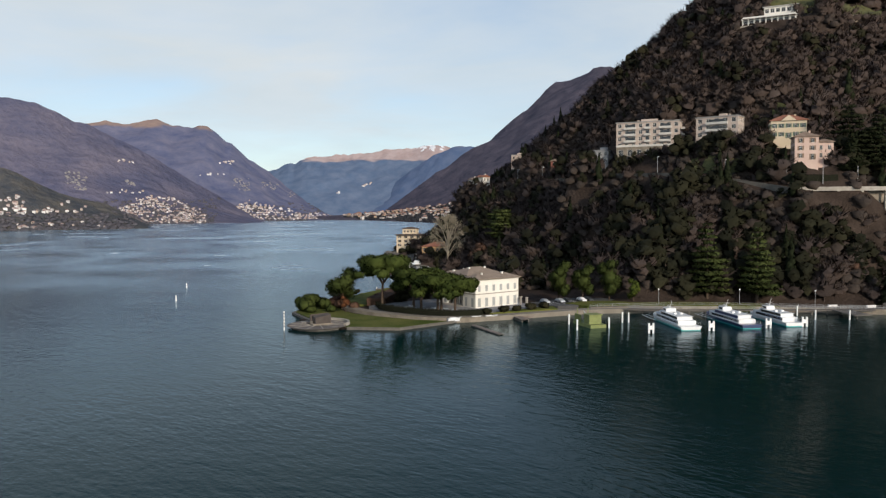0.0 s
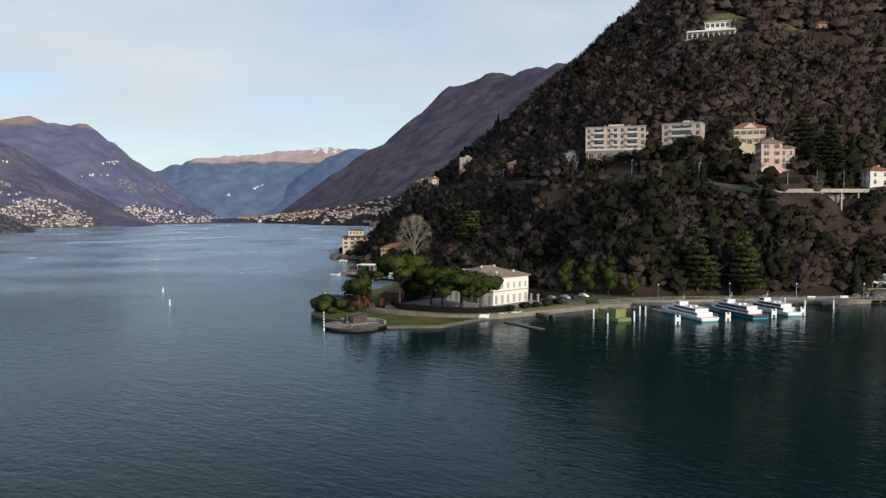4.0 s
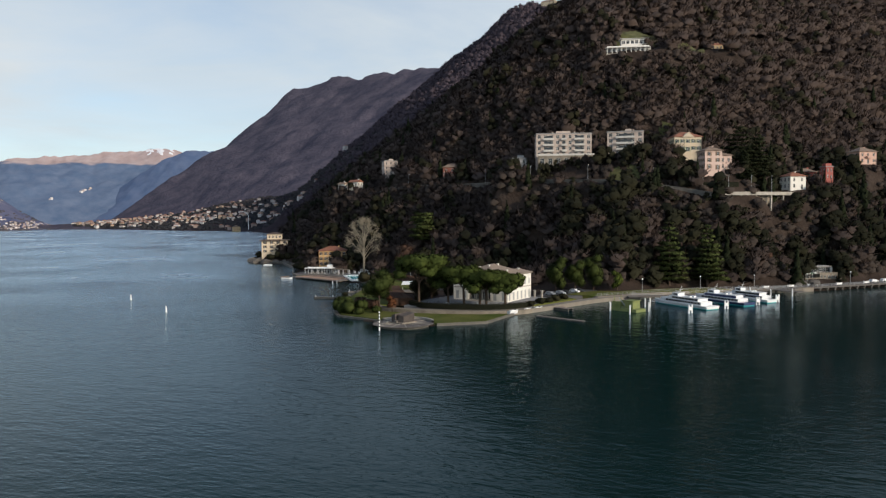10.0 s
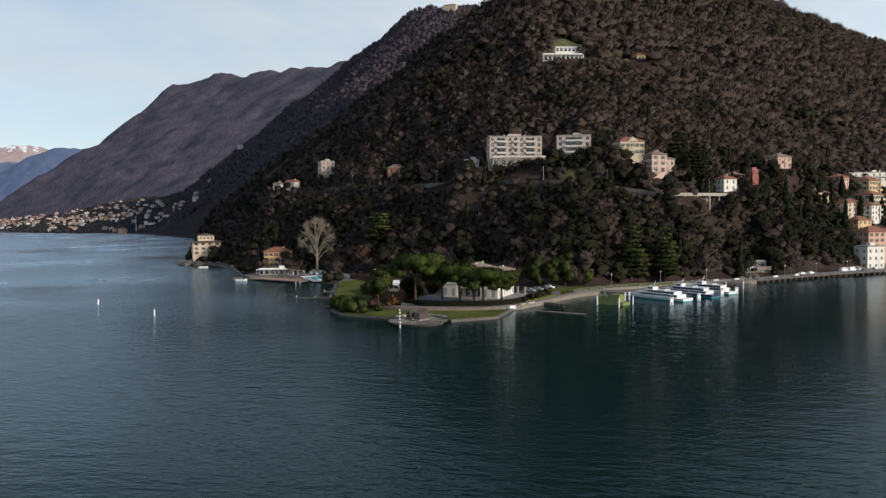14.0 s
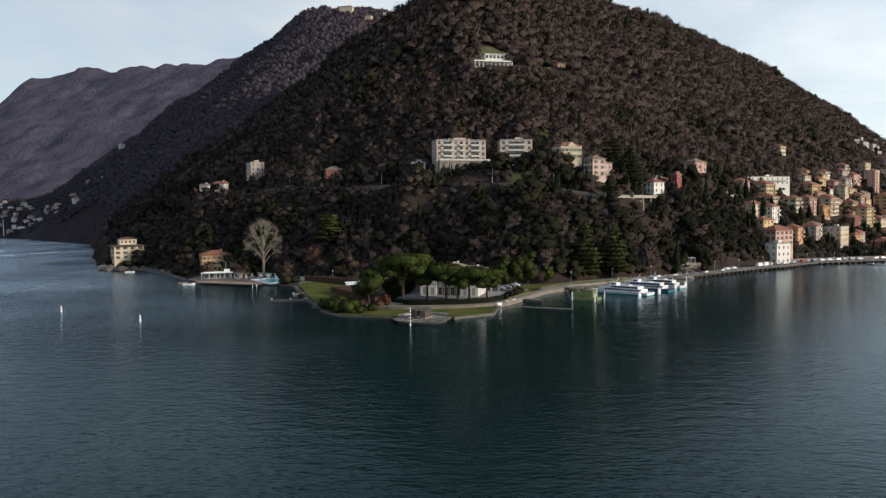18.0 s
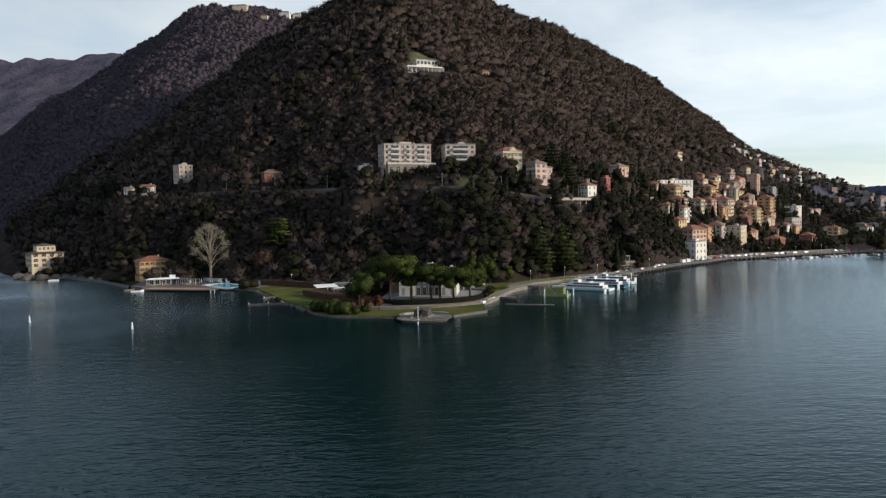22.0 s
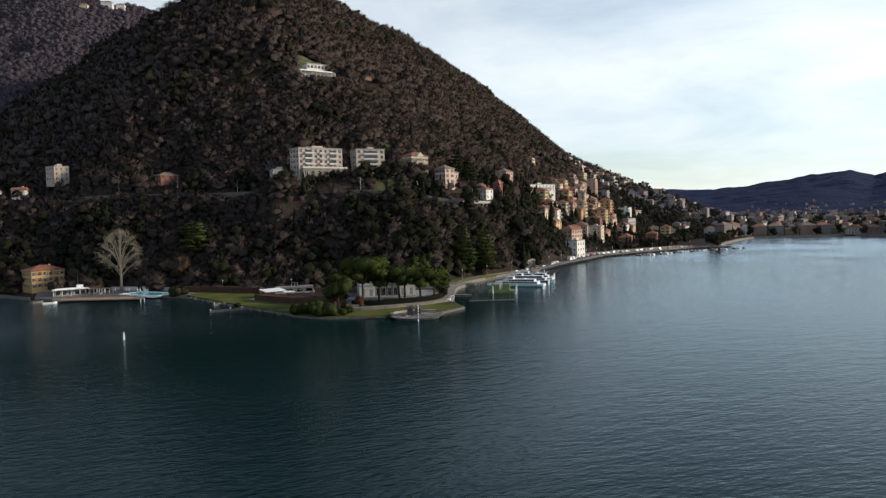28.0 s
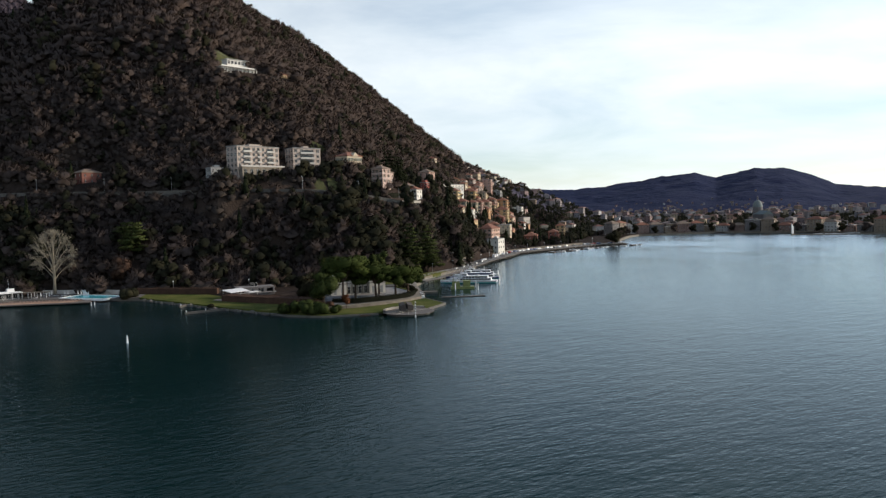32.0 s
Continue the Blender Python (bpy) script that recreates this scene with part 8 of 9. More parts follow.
shore_rocks()
strip("villa_garden_wall", [(-240, 282), (-235, 270), (-222, 255), (-200, 253), (-166, 213), (-139, 171)], -0.9, -0.4, -2.0, 1.5, dark_stone, "dark stone garden wall rising from the lake", "wall")


def restaurant():
    r0 = root("lakeside_restaurant", 130.5, 180.0, 3.4, 36, "dark glazed lakeside restaurant with green awnings and stone terraces", "restaurant")
    r0.matrix_world = r0.matrix_world @ Matrix.Diagonal((0.72, 0.72, 0.85, 1))
    dark = material("dark_timber_cladding", (0.06, 0.055, 0.05), (0.10, 0.09, 0.08), 0.7, 0.5, 3.0)
    wide = [((k + 0.5) / 5 * 15 - 7.5, 0.7, 2.5, 2.1) for k in range(5)]
    part("wall", wall_bmesh(15, 7, 3.4, {0: wide}, 4.0), dark, r0).matrix_local = pose(2, 0, 2.6)
    for c, s, a, b in wide:
        add_window(a, b, r0, pose(2 + c, -3.5 + 0.12, 2.6 + s), True)
    part("roof", flat_top(15, 7, 0.7), flat_roof, r0).matrix_local = pose(2, 0, 6.0)
    part("end_wall", boxes((9.52, 11.4, -3.2, 3.0, 2.4, 5.6)), plaster("white"), r0, "white plastered end block")
    low = [((k + 0.5) / 5 * 13 - 6.5, 0.3, 1.3, 1.6) for k in range(5)]
    part("lower_wall", wall_bmesh(13, 4, 2.4, {0: low}, 3.0), stone, r0).matrix_local = pose(4.5, -6.0, 0)
    for c, s, a, b in low:
        add_window(a, b, r0, pose(4.5 + c, -8 + 0.12, s), True)
    part("parapet", boxes((-2.1, 11.1, -8.1, -7.9, 2.4, 3.2), (-2.1, 11.1, -7.9, -3.6, 2.4, 2.55)), stone, r0)
    for k in range(4):
        bm = bmesh.new()
        prism(bm, [(-1.15, -3.4), (1.15, -3.4), (1.15, 0), (-1.15, 0)], 2.6, [2.75, 2.75, 3.6, 3.6])
        part("awning", bm, awning_green if k % 2 == 0 else canvas, r0, "sloping canvas awning").matrix_local = pose(-9.0 + k * 2.36, -1.0, 0.1)
        part("awning_post", boxes((-0.06, 0.06, -3.3, -3.2, -0.5, 2.7)), white_paint, r0).matrix_local = pose(-9.0 + k * 2.36, -1.0, 0.1)
    part("terrace", boxes((-15, -2.2, -9, -0.5, -3, -0.05)), paving, r0)
    part("terrace_wall", boxes((-15, -2.2, -9.3, -9.0, -3, 0.8)), stone, r0)
    part("back_wall", boxes((-19, -5.6, 1.0, 1.7, -2, 4.0)), stone, r0, "old stone retaining wall")
    for k in range(6):
        t = root("cafe_table", 126 + k * 1.9, 153.5 + k * 1.6, 1.75, 40, "small dark cafe table on the terrace", "table", "terrace tables")
        part("tabletop", boxes((-0.5, 0.5, -0.5, 0.5, 0.70, 0.75)), old_wood, t)
        part("leg", boxes((-0.06, 0.06, -0.06, 0.06, 0, 0.70)), dark_metal, t)


FOOT.extend([(130, 179, 8), (137, 182, 6), (121, 174, 6), (128, 172, 5)])
restaurant()
for k, (px, py) in enumerate(((128, 157), (140, 166), (152, 177), (110, 143), (120, 150))):
    o = root("planter_box", px - 0.6, py + 0.8, 1.75, 40, "white rectangular planter on the promenade", "planter", "planters on the promenade")
    part("box", boxes((-1.4, 1.4, -0.35, 0.35, 0, 0.85)), white_paint, o)
    part("soil", boxes((-1.3, 1.3, -0.28, 0.28, 0.85, 0.9)), bark, o)


def court_furniture():
    grey_paint = material("pale_blue_grey_paint", (0.28, 0.32, 0.36), (0.36, 0.40, 0.44), 0.6)
    table = root("garden_table", 0, 0, 0, 0, "blue-grey round garden table on the forecourt", "table", "tables on the villa forecourt")
    bm = bmesh.new(); tube(bm, (0, 0, 0.70), (0, 0, 0.74), 0.5, 0.5, 14)
    part("tabletop", bm, grey_paint, table)
    bm = bmesh.new(); tube(bm, (0, 0, 0.03), (0, 0, 0.70), 0.04, 0.04, 6)
    part("pedestal", bm, grey_paint, table)
    bm = bmesh.new(); tube(bm, (0, 0, 0), (0, 0, 0.03), 0.28, 0.26, 12)
    part("foot", bm, grey_paint, table)
    chair = root("garden_chair", 0, 0, 0, 0, "blue-grey metal garden chair on the forecourt", "chair", "chairs on the villa forecourt")
    part("seat", boxes((-0.22, 0.22, -0.22, 0.22, 0.43, 0.46)), grey_paint, chair)
    part("backrest", boxes((-0.22, 0.22, 0.19, 0.22, 0.56, 0.88)), grey_paint, chair)
    for sx in (-0.2, 0.2):
        for sy in (-0.2, 0.2):
            part("leg", boxes((sx - 0.015, sx + 0.015, sy - 0.015, sy + 0.015, 0, 0.43 if sy < 0 else 0.88)), grey_paint, chair)
    r = random.Random(6)
    first = True
    for i in range(5):
        for j in range(2):
            x, y = 2.5 + 4.6 * i + r.uniform(-0.6, 0.6), 46.5 + 4.2 * j + 0.4 * i + r.uniform(-0.5, 0.5)
            if first:
                table.matrix_world = pose(x, y, 1.85)
                chair.matrix_world = pose(x + 0.75, y, 1.85, 0, 0, -90)
            else:
                copy_thing(table, pose(x, y, 1.85))
                copy_thing(chair, pose(x + 0.75, y, 1.85, 0, 0, -90))
            copy_thing(chair, pose(x - 0.7, y + 0.2, 1.85, 0, 0, 80 + r.uniform(-15, 15)))
            first = False


court_furniture()

def restaurant_terraces():
    """Stepped stone terraces with awnings and rust-brown plants west of the restaurant."""
    for k, (x, y, z, w) in enumerate(((117.0, 165.5, 2.2, 11.0), (113.0, 166.5, 4.2, 9.0))):
        t = root("terrace_wall", x, y, z, 40, "rough stone terrace wall beside the lakeside restaurant", "wall", "terrace walls by the restaurant")
        part("wall", boxes((-w / 2, w / 2, -0.4, 0.4, -2.5, 1.1)), stone, t)
        part("coping", boxes((-w / 2 - 0.1, w / 2 + 0.1, -0.5, 0.5, 1.1, 1.25)), pale_stone, t)
    for k, (x, y, z, w, d) in enumerate(((119.5, 169.5, 3.4, 5.0, 3.2), (114.5, 168.0, 4.6, 4.4, 3.0), (134.5, 180.5, 3.3, 5.4, 3.4), (122.0, 166.0, 2.2, 3.6, 2.6))):
        t = root("awning", x, y, z, 40, "pale canvas awning on slim posts at the restaurant", "awning", "awnings at the restaurant")
        for sx in (-1, 1):
            for sy in (-1, 1):
                part("post", boxes((sx * w * 0.46 - 0.06, sx * w * 0.46 + 0.06, sy * d * 0.46 - 0.06, sy * d * 0.46 + 0.06, -1.5, 2.5)), steel, t)
        part("canopy", hip_roof(w, d, 0.5, 0.2, 0.12), canvas if k % 2 else flat_roof, t)
        t.children[-1].matrix_local = pose(0, 0, 2.5)
        FOOT.append((x, y, 3.5))
    for k, (x, y, w, h) in enumerate(((110.5, 163.5, 4.0, 3.2), (123.5, 172.5, 3.6, 3.0), (138.5, 186.0, 4.2, 3.4), (107.0, 160.5, 4.4, 3.6), (116.5, 171.5, 3.6, 3.4))):
        shrub(x, y, float(ground_height(x, y)) + 0.4, w, h, 400 + k, rust_leaf if k % 2 else beech_leaf, "rust-brown winter shrub on the bank", "shrubs by the restaurant")


restaurant_terraces()

# ---------------------------------------------------------------- vehicles
CAR_PAINT = [material("car_white", (0.70, 0.70, 0.70), (0.76, 0.76, 0.76), 0.3), material("car_silver", (0.42, 0.43, 0.45), (0.48, 0.49, 0.51), 0.3, metal=0.5), material("car_dark", (0.025, 0.027, 0.03), (0.04, 0.042, 0.045), 0.3), material("car_red", (0.33, 0.03, 0.025), (0.38, 0.04, 0.035), 0.3), material("car_blue", (0.03, 0.06, 0.16), (0.04, 0.08, 0.20), 0.3)]
tyre_rubber = material("tyre_rubber", (0.015, 0.015, 0.015), (0.025, 0.025, 0.025), 0.9)


def car_body(length, width, hood, roof0, roof1, height):
    bm = bmesh.new()
    prof = [(-length / 2, 0.35), (-length / 2, 0.8), (roof0 - 0.35, 0.95), (roof0, height), (roof1, height), (hood, 0.95), (length / 2 - 0.1, 0.82), (length / 2, 0.35)]
    sides = []
    for y, k in ((-width / 2, 1), (width / 2, 1)):
        sides.append([bm.verts.new((x, y * (0.86 if z > 1.0 else 1.0), z)) for x, z in prof])
    a, b = sides
    bm.faces.new(a[::-1]) if False else bm.faces.new(a)
    bm.faces.new(b[::-1])
    n = len(prof)
    for i in range(n):
        bm.faces.new((a[i], b[i], b[(i + 1) % n], a[(i + 1) % n]))
    bmesh.ops.recalc_face_normals(bm, faces=bm.faces)
    return bm


BODIES = {}


def car(x, y, z, yaw, paint, van=False, group="cars parked along the lake road"):
    words = ("white", "silver", "dark", "red", "blue")[paint]
    r0 = root("van" if van else "car", x, y, z, yaw, f"{words} {'van' if van else 'car'} parked at the roadside", "van" if van else "car", group)
    key = (paint, van)
    if key not in BODIES:
        BODIES[key] = to_mesh(car_body(5.2, 1.95, 2.0, -2.4, 1.2, 2.2) if van else car_body(4.2, 1.75, 1.15, -1.55, 0.35, 1.45), "body", CAR_PAINT[paint])
        bm = bmesh.new()
        w = 0.88 if van else 0.785
        for s in (-1, 1):
            box(bm, -1.3, 0.3, s * w - 0.02, s * w + 0.02, 1.02, (1.75 if van else 1.34))
        BODIES["glass", van] = to_mesh(bm, "side_windows", glass)
        bm = bmesh.new()
        tube(bm, (0, -0.11, 0), (0, 0.11, 0), 0.32, 0.32, 12)
        BODIES["wheel"] = to_mesh(bm, "wheel", tyre_rubber)
    part("body", BODIES[key], None, r0)
    part("side_windows", BODIES["glass", van], None, r0)
    for sx in (-1, 1):
        for sy in (-1, 1):
            part("wheel", BODIES["wheel"], None, r0).matrix_local = pose(sx * (1.6 if van else 1.3), sy * 0.82, 0.32)


rc = random.Random(3)
for k, (cx, cy, ca) in enumerate(line_points(prom_b[2:], 5.6, 7.6)):
    if rc.random() < 0.86:
        car(cx, cy, 1.72, ca + (180 if rc.random() < 0.5 else 0), rc.choice((0, 0, 0, 1, 1, 2, 4, 3)))
for cx, cy, v in ((180, 203.5, True), (185, 208, True), (190.5, 213, False), (155, 182, False), (160, 186.5, False)):
    car(cx, cy, 1.72, 40, 0, v)
for k, (cx, cy) in enumerate(((33, 95), (34.5, 97.6), (37, 102.8), (38.4, 105.3), (30, 90))):
    car(cx, cy, 1.8, -25, (1, 2, 0, 2, 1)[k], group="cars in the car park")


def lamp_post(x, y, z):
    r0 = root("lamp_post", x, y, z, 0, "slim grey lamp post on the promenade", "lamp", "promenade lamps")
    bm = bmesh.new(); tube(bm, (0, 0, 0), (0, 0, 5.2), 0.09, 0.06, 6)
    part("pole", bm, steel, r0)
    bm = bmesh.new(); tube(bm, (0, 0, 5.2), (0, 0, 5.6), 0.22, 0.28, 8); tube(bm, (0, 0, 5.6), (0, 0, 5.75), 0.30, 0.05, 8)
    part("lantern", bm, white_paint, r0)
    return r0


lp = lamp_post(62.6, 111.5, 1.75)
for k, (lx, ly, _) in enumerate(line_points([(84, 128.5), (106, 141), (128, 153.5), (172, 193), (197, 211.5), (226, 236), (258, 246.5), (332, 265.5)], 24)):
    copy_thing(lp, pose(lx, ly, 1.75))
for lx, ly in ((-120, 196), (-66, 158), (-52, 140), (-22, 120)):
    copy_thing(lp, pose(lx, ly, 1.4))


# ---------------------------------------------------------------- the far town and villages
def ramp_material(name, colours, rough=0.9):
    m = bpy.data.materials.new(name)
    m.use_nodes = True
    nt = m.node_tree
    p = nt.nodes["Principled BSDF"]
    p.inputs["Roughness"].default_value = rough
    geo = nt.nodes.new("ShaderNodeNewGeometry")
    cr = nt.nodes.new("ShaderNodeValToRGB")
    cr.color_ramp.interpolation = "CONSTANT"
    for i, c in enumerate(colours):
        e = cr.color_ramp.elements[i] if i < 2 else cr.color_ramp.elements.new(i / len(colours))
        e.position = i / len(colours)
        e.color = (*c, 1)
    nt.links.new(geo.outputs["Random Per Island"], cr.inputs[0])
    nt.links.new(cr.outputs[0], p.inputs["Base Color"])
    return m


# far town walls, darkened to put the shade on their fronts into the plaster
town_walls = ramp_material("dimmed_town_plaster", ((0.26, 0.23, 0.22), (0.32, 0.29, 0.28), (0.28, 0.20, 0.14), (0.24, 0.17, 0.16), (0.17, 0.16, 0.17), (0.33, 0.27, 0.19), (0.15, 0.12, 0.12), (0.46, 0.45, 0.44)))
town_roofs = ramp_material("mixed_town_roofs", ((0.17, 0.080, 0.062), (0.20, 0.098, 0.074), (0.13, 0.085, 0.075), (0.15, 0.125, 0.12)))


# western shore walls, paled and greyed to paint in the haze
distant_walls = ramp_material("hazed_pale_plaster", ((0.52, 0.51, 0.51), (0.62, 0.61, 0.60), (0.46, 0.39, 0.33), (0.44, 0.37, 0.35), (0.70, 0.69, 0.68), (0.36, 0.34, 0.35)))
village_walls = ramp_material("pale_village_plaster", ((0.38, 0.35, 0.33), (0.46, 0.43, 0.41), (0.38, 0.29, 0.21), (0.33, 0.25, 0.21), (0.54, 0.52, 0.50), (0.24, 0.21, 0.20)))


near_walls = ramp_material("pale_town_plaster", ((0.48, 0.45, 0.40), (0.56, 0.54, 0.50), (0.46, 0.36, 0.24), (0.44, 0.32, 0.27), (0.36, 0.35, 0.34), (0.52, 0.45, 0.33)))


# western shore roofs, greyed to paint in the haze
distant_roofs = ramp_material("hazed_roofs_mixed", ((0.30, 0.20, 0.17), (0.31, 0.23, 0.21), (0.27, 0.17, 0.145), (0.29, 0.25, 0.25)))
village_roofs = ramp_material("village_roofs_mixed", ((0.29, 0.13, 0.085), (0.30, 0.16, 0.12), (0.25, 0.11, 0.075), (0.26, 0.18, 0.15)))


crag_rock = material("pale_crag_rock", (0.17, 0.16, 0.165), (0.30, 0.285, 0.28), 0.95, 0.5, 0.2, 0.5, 0.5)


def settlement(name, label, spots, seed, windows=True):
    """Many small houses in one piece: spots of x, y, z, width, depth, height, turn, roof rise."""
    V, F, M = [], [], []

    def quad(p, mi):
        n = len(V)
        V.extend(p); F.append((n, n + 1, n + 2, n + 3)); M.append(mi)
    for x, y, z, w, d, h, a, rise in spots:
        c, s = math.cos(a), math.sin(a)

        def at(u, v, zz):
            return (x + u * c - v * s, y + u * s + v * c, z + zz)
        n = len(V)
        for zz in (-6, h):
            V.extend([at(-w / 2, -d / 2, zz), at(w / 2, -d / 2, zz), at(w / 2, d / 2, zz), at(-w / 2, d / 2, zz)])
        for i in range(4):
            j = (i + 1) % 4
            F.append((n + i, n + j, n + 4 + j, n + 4 + i)); M.append(0)
        n = len(V)
        o = 0.5
        V.extend([at(-w / 2 - o, -d / 2 - o, h), at(w / 2 + o, -d / 2 - o, h), at(w / 2 + o, d / 2 + o, h), at(-w / 2 - o, d / 2 + o, h)])
        k = max(w / 2 - d / 2, 0.3)
        V.extend([at(-k, 0, h + rise), at(k, 0, h + rise)])
        F.extend([(n, n + 1, n + 5, n + 4), (n + 2, n + 3, n + 4, n + 5), (n + 1, n + 2, n + 5, n + 5), (n + 3, n, n + 4, n + 4), (n + 3, n + 2, n + 1, n)])
        M.extend([1] * 5)
        if windows:
            for f in range(max(1, int(h / 3.2))):
                for q in range(max(2, int(w / 3.2))):
                    u = (q + 0.5) / max(2, int(w / 3.2)) * w - w / 2
                    zz = 1.0 + f * 3.2
                    quad([at(u - 0.55, -d / 2 - 0.03, zz), at(u + 0.55, -d / 2 - 0.03, zz), at(u + 0.55, -d / 2 - 0.03, zz + 1.5), at(u - 0.55, -d / 2 - 0.03, zz + 1.5)], 2)
                for q in range(2):
                    v = (q + 0.5) / 2 * d - d / 2
                    zz = 1.0 + f * 3.2
                    for sg in (-1, 1):
                        u = sg * (w / 2 + 0.03)
                        quad([at(u, v - 0.55, zz), at(u, v + 0.55, zz), at(u, v + 0.55, zz + 1.5), at(u, v - 0.55, zz + 1.5)], 2)
    # three-cornered roof ends are stored as triangles
    quads = [f for f in F if len(set(f)) == 4]
    qm = [m for f, m in zip(F, M) if len(set(f)) == 4]
    tris = [tuple(dict.fromkeys(f)) for f in F if len(set(f)) == 3]
    me = bpy.data.meshes.new(name)
    me.from_pydata([tuple(map(float, v)) for v in V], [], quads + tris)
    for m in (town_walls, town_roofs, glass):
        me.materials.append(m)
    me.polygons.foreach_set("material_index", np.array(qm + [1] * len(tris), np.int32))
    me.update()
    return tagged(new(name, me), label, "houses", kind="stuff")


def more_town_houses():
    r = random.Random(31)
    made = 0
    for _ in range(4000):
        if made >= 34:
            break
        x, y = r.uniform(205, 430), r.uniform(240, 540)
        z = float(ground_height(x, y))
        if not 9 < z < 82 or z + 8 > 34 + 0.052 * math.hypot(x - 2, y + 231) or y > 60 + 1.3 * x or float(coast_distance(np.array(x), np.array(y))) < 26:
            continue
        if any(math.hypot(x - a, y - b) < q + 5.5 for a, b, q in FOOT):
            continue
        c, words = r.choice((("cream", "cream"), ("pink", "pale pink"), ("white", "white"), ("yellow", "yellow"), ("beige", "beige"), ("orange", "orange")))
        fl = r.choice((2, 2, 3))
        house("town_house", x, y, z - 2.5, r.uniform(9, 14), r.uniform(8, 10), fl, r.uniform(38, 56), c, "hip", tile_red if r.random() < 0.6 else tile_brown, f"{words} {'two' if fl == 2 else 'three'}-storey house with tiled roof among trees", "house", "houses on the town slope", bays=3, side=2, fh=3.0, skirt=6)
        made += 1


more_town_houses()


def far_town():
    r = random.Random(12)
    spots = []
    # lower slope and plain to the east
    tries = 0
    while len(spots) < 900 and tries < 16000:
        tries += 1
        x, y = r.uniform(330, 1900), r.uniform(230, 2100)
        if not inside(np.array(x), np.array(y), LAND):
            continue
        z = float(ground_height(x, y))
        if z > 105 or float(coast_distance(np.array(x), np.array(y))) < 22:
            continue
        if y > 60 + 1.55 * x or any(math.hypot(x - a, y - b) < q + 6 for a, b, q in FOOT):
            continue
        if x < 700 and z + 6 > 34 + 0.055 * math.hypot(x - 2, y + 231):
            continue
        if x < 640 and r.random() < 0.55 or z > 40 and r.random() < 0.35:
            continue
        h = r.choice((6.5, 9.5, 9.5, 12.8)) if x > 520 and z < 25 else r.choice((6.5, 6.5, 9.5))
        spots.append((x, y, z, r.uniform(8, 13) if x < 520 else r.uniform(9, 17), r.uniform(7.5, 10.5), h, radians(r.uniform(15, 75)), r.choice((0.6, 2.0, 2.4))))
    upper = []
    for _ in range(6000):
        if len(upper) > 58:
            break
        t = r.random()
        x, y = 560 + 300 * t + r.gauss(0, 45), 850 + 340 * t + r.gauss(0, 45)
        z = float(ground_height(x, y))
        if not 62 < z < 150 or any(math.hypot(x - a, y - b) < 17 for a, b, *_ in spots + upper):
            continue
        upper.append((x, y, z - 1.5, r.uniform(8, 14), r.uniform(8, 10), r.choice((6.5, 8.0, 9.5)), radians(r.uniform(20, 60)), r.choice((0.5, 2.0))))
    settlement("slope_houses", "white and pale houses scattered up to the skyline of the town slope", upper, 1).data.materials[0] = near_walls
    for a, b, *_ in upper:
        FOOT.append((a - 3, b - 4, 11))
    settlement("town_houses", "many small plastered houses of the town with tiled roofs", [s for s in spots if s[0] > 560], 1)
    settlement("hillside_houses", "pale plastered houses on the slope above the town", [s for s in spots if s[0] <= 560], 1).data.materials[0] = near_walls
    for a, b, *_ in spots:
        FOOT.append((a, b, 9))
        if a < 560:
            LOW.append((a, b, 7))
    # waterfront of the town
    for k, (wx, wy, a) in enumerate(line_points([(632, 160), (612, 268), (584, 345), (502, 384), (472, 372)], 16.5, -18)):
        w = r.uniform(12.5, 16.4)
        fl = r.choice((2, 3, 3, 4))
        c = ("dim_rose", "dim_tan", "dim_grey", "dim_rose", "dim_white", "dim_tan", "dim_grey")[k % 7]
        words = {"dim_grey": "dim grey", "dim_tan": "tan plastered", "dim_rose": "dull rose", "dim_white": "off-white"}[c]
        house("waterfront_building", wx, wy, 1.6, w, 11, fl, a + 180, c, "hip" if k % 3 else "flat", (tile_red if k % 2 else tile_brown) if k % 3 else flat_roof, f"{words} town building of {('', '', 'two', 'three', 'four', 'five')[fl]} storeys on the waterfront", "building", "buildings along the town waterfront", bays=int(w / 2.8), side=3, fh=3.2, chimneys=1, skirt=2)
    for k, (wx, wy, a) in enumerate(line_points([(634, 120), (616, 262), (584, 340), (502, 376), (474, 362), (392, 290)], 23.0, -6)):
        broad_tree("quay_tree", wx, wy, 1.6, 7.5 + 3.5 * r.random(), 4.2, 300 + k, dark_leaf if k % 3 else twigs, "dark tree on the town quay", "trees along the town quay", low=0.2, n=600, size=1.0)
    strip("town_quay", [(640, 60), (640, 175), (622, 262), (590, 338), (500, 372), (470, 358), (384, 292)], -0.5, 1.5, -2, 1.9, stone, "stone quay of the town waterfront", "quay")


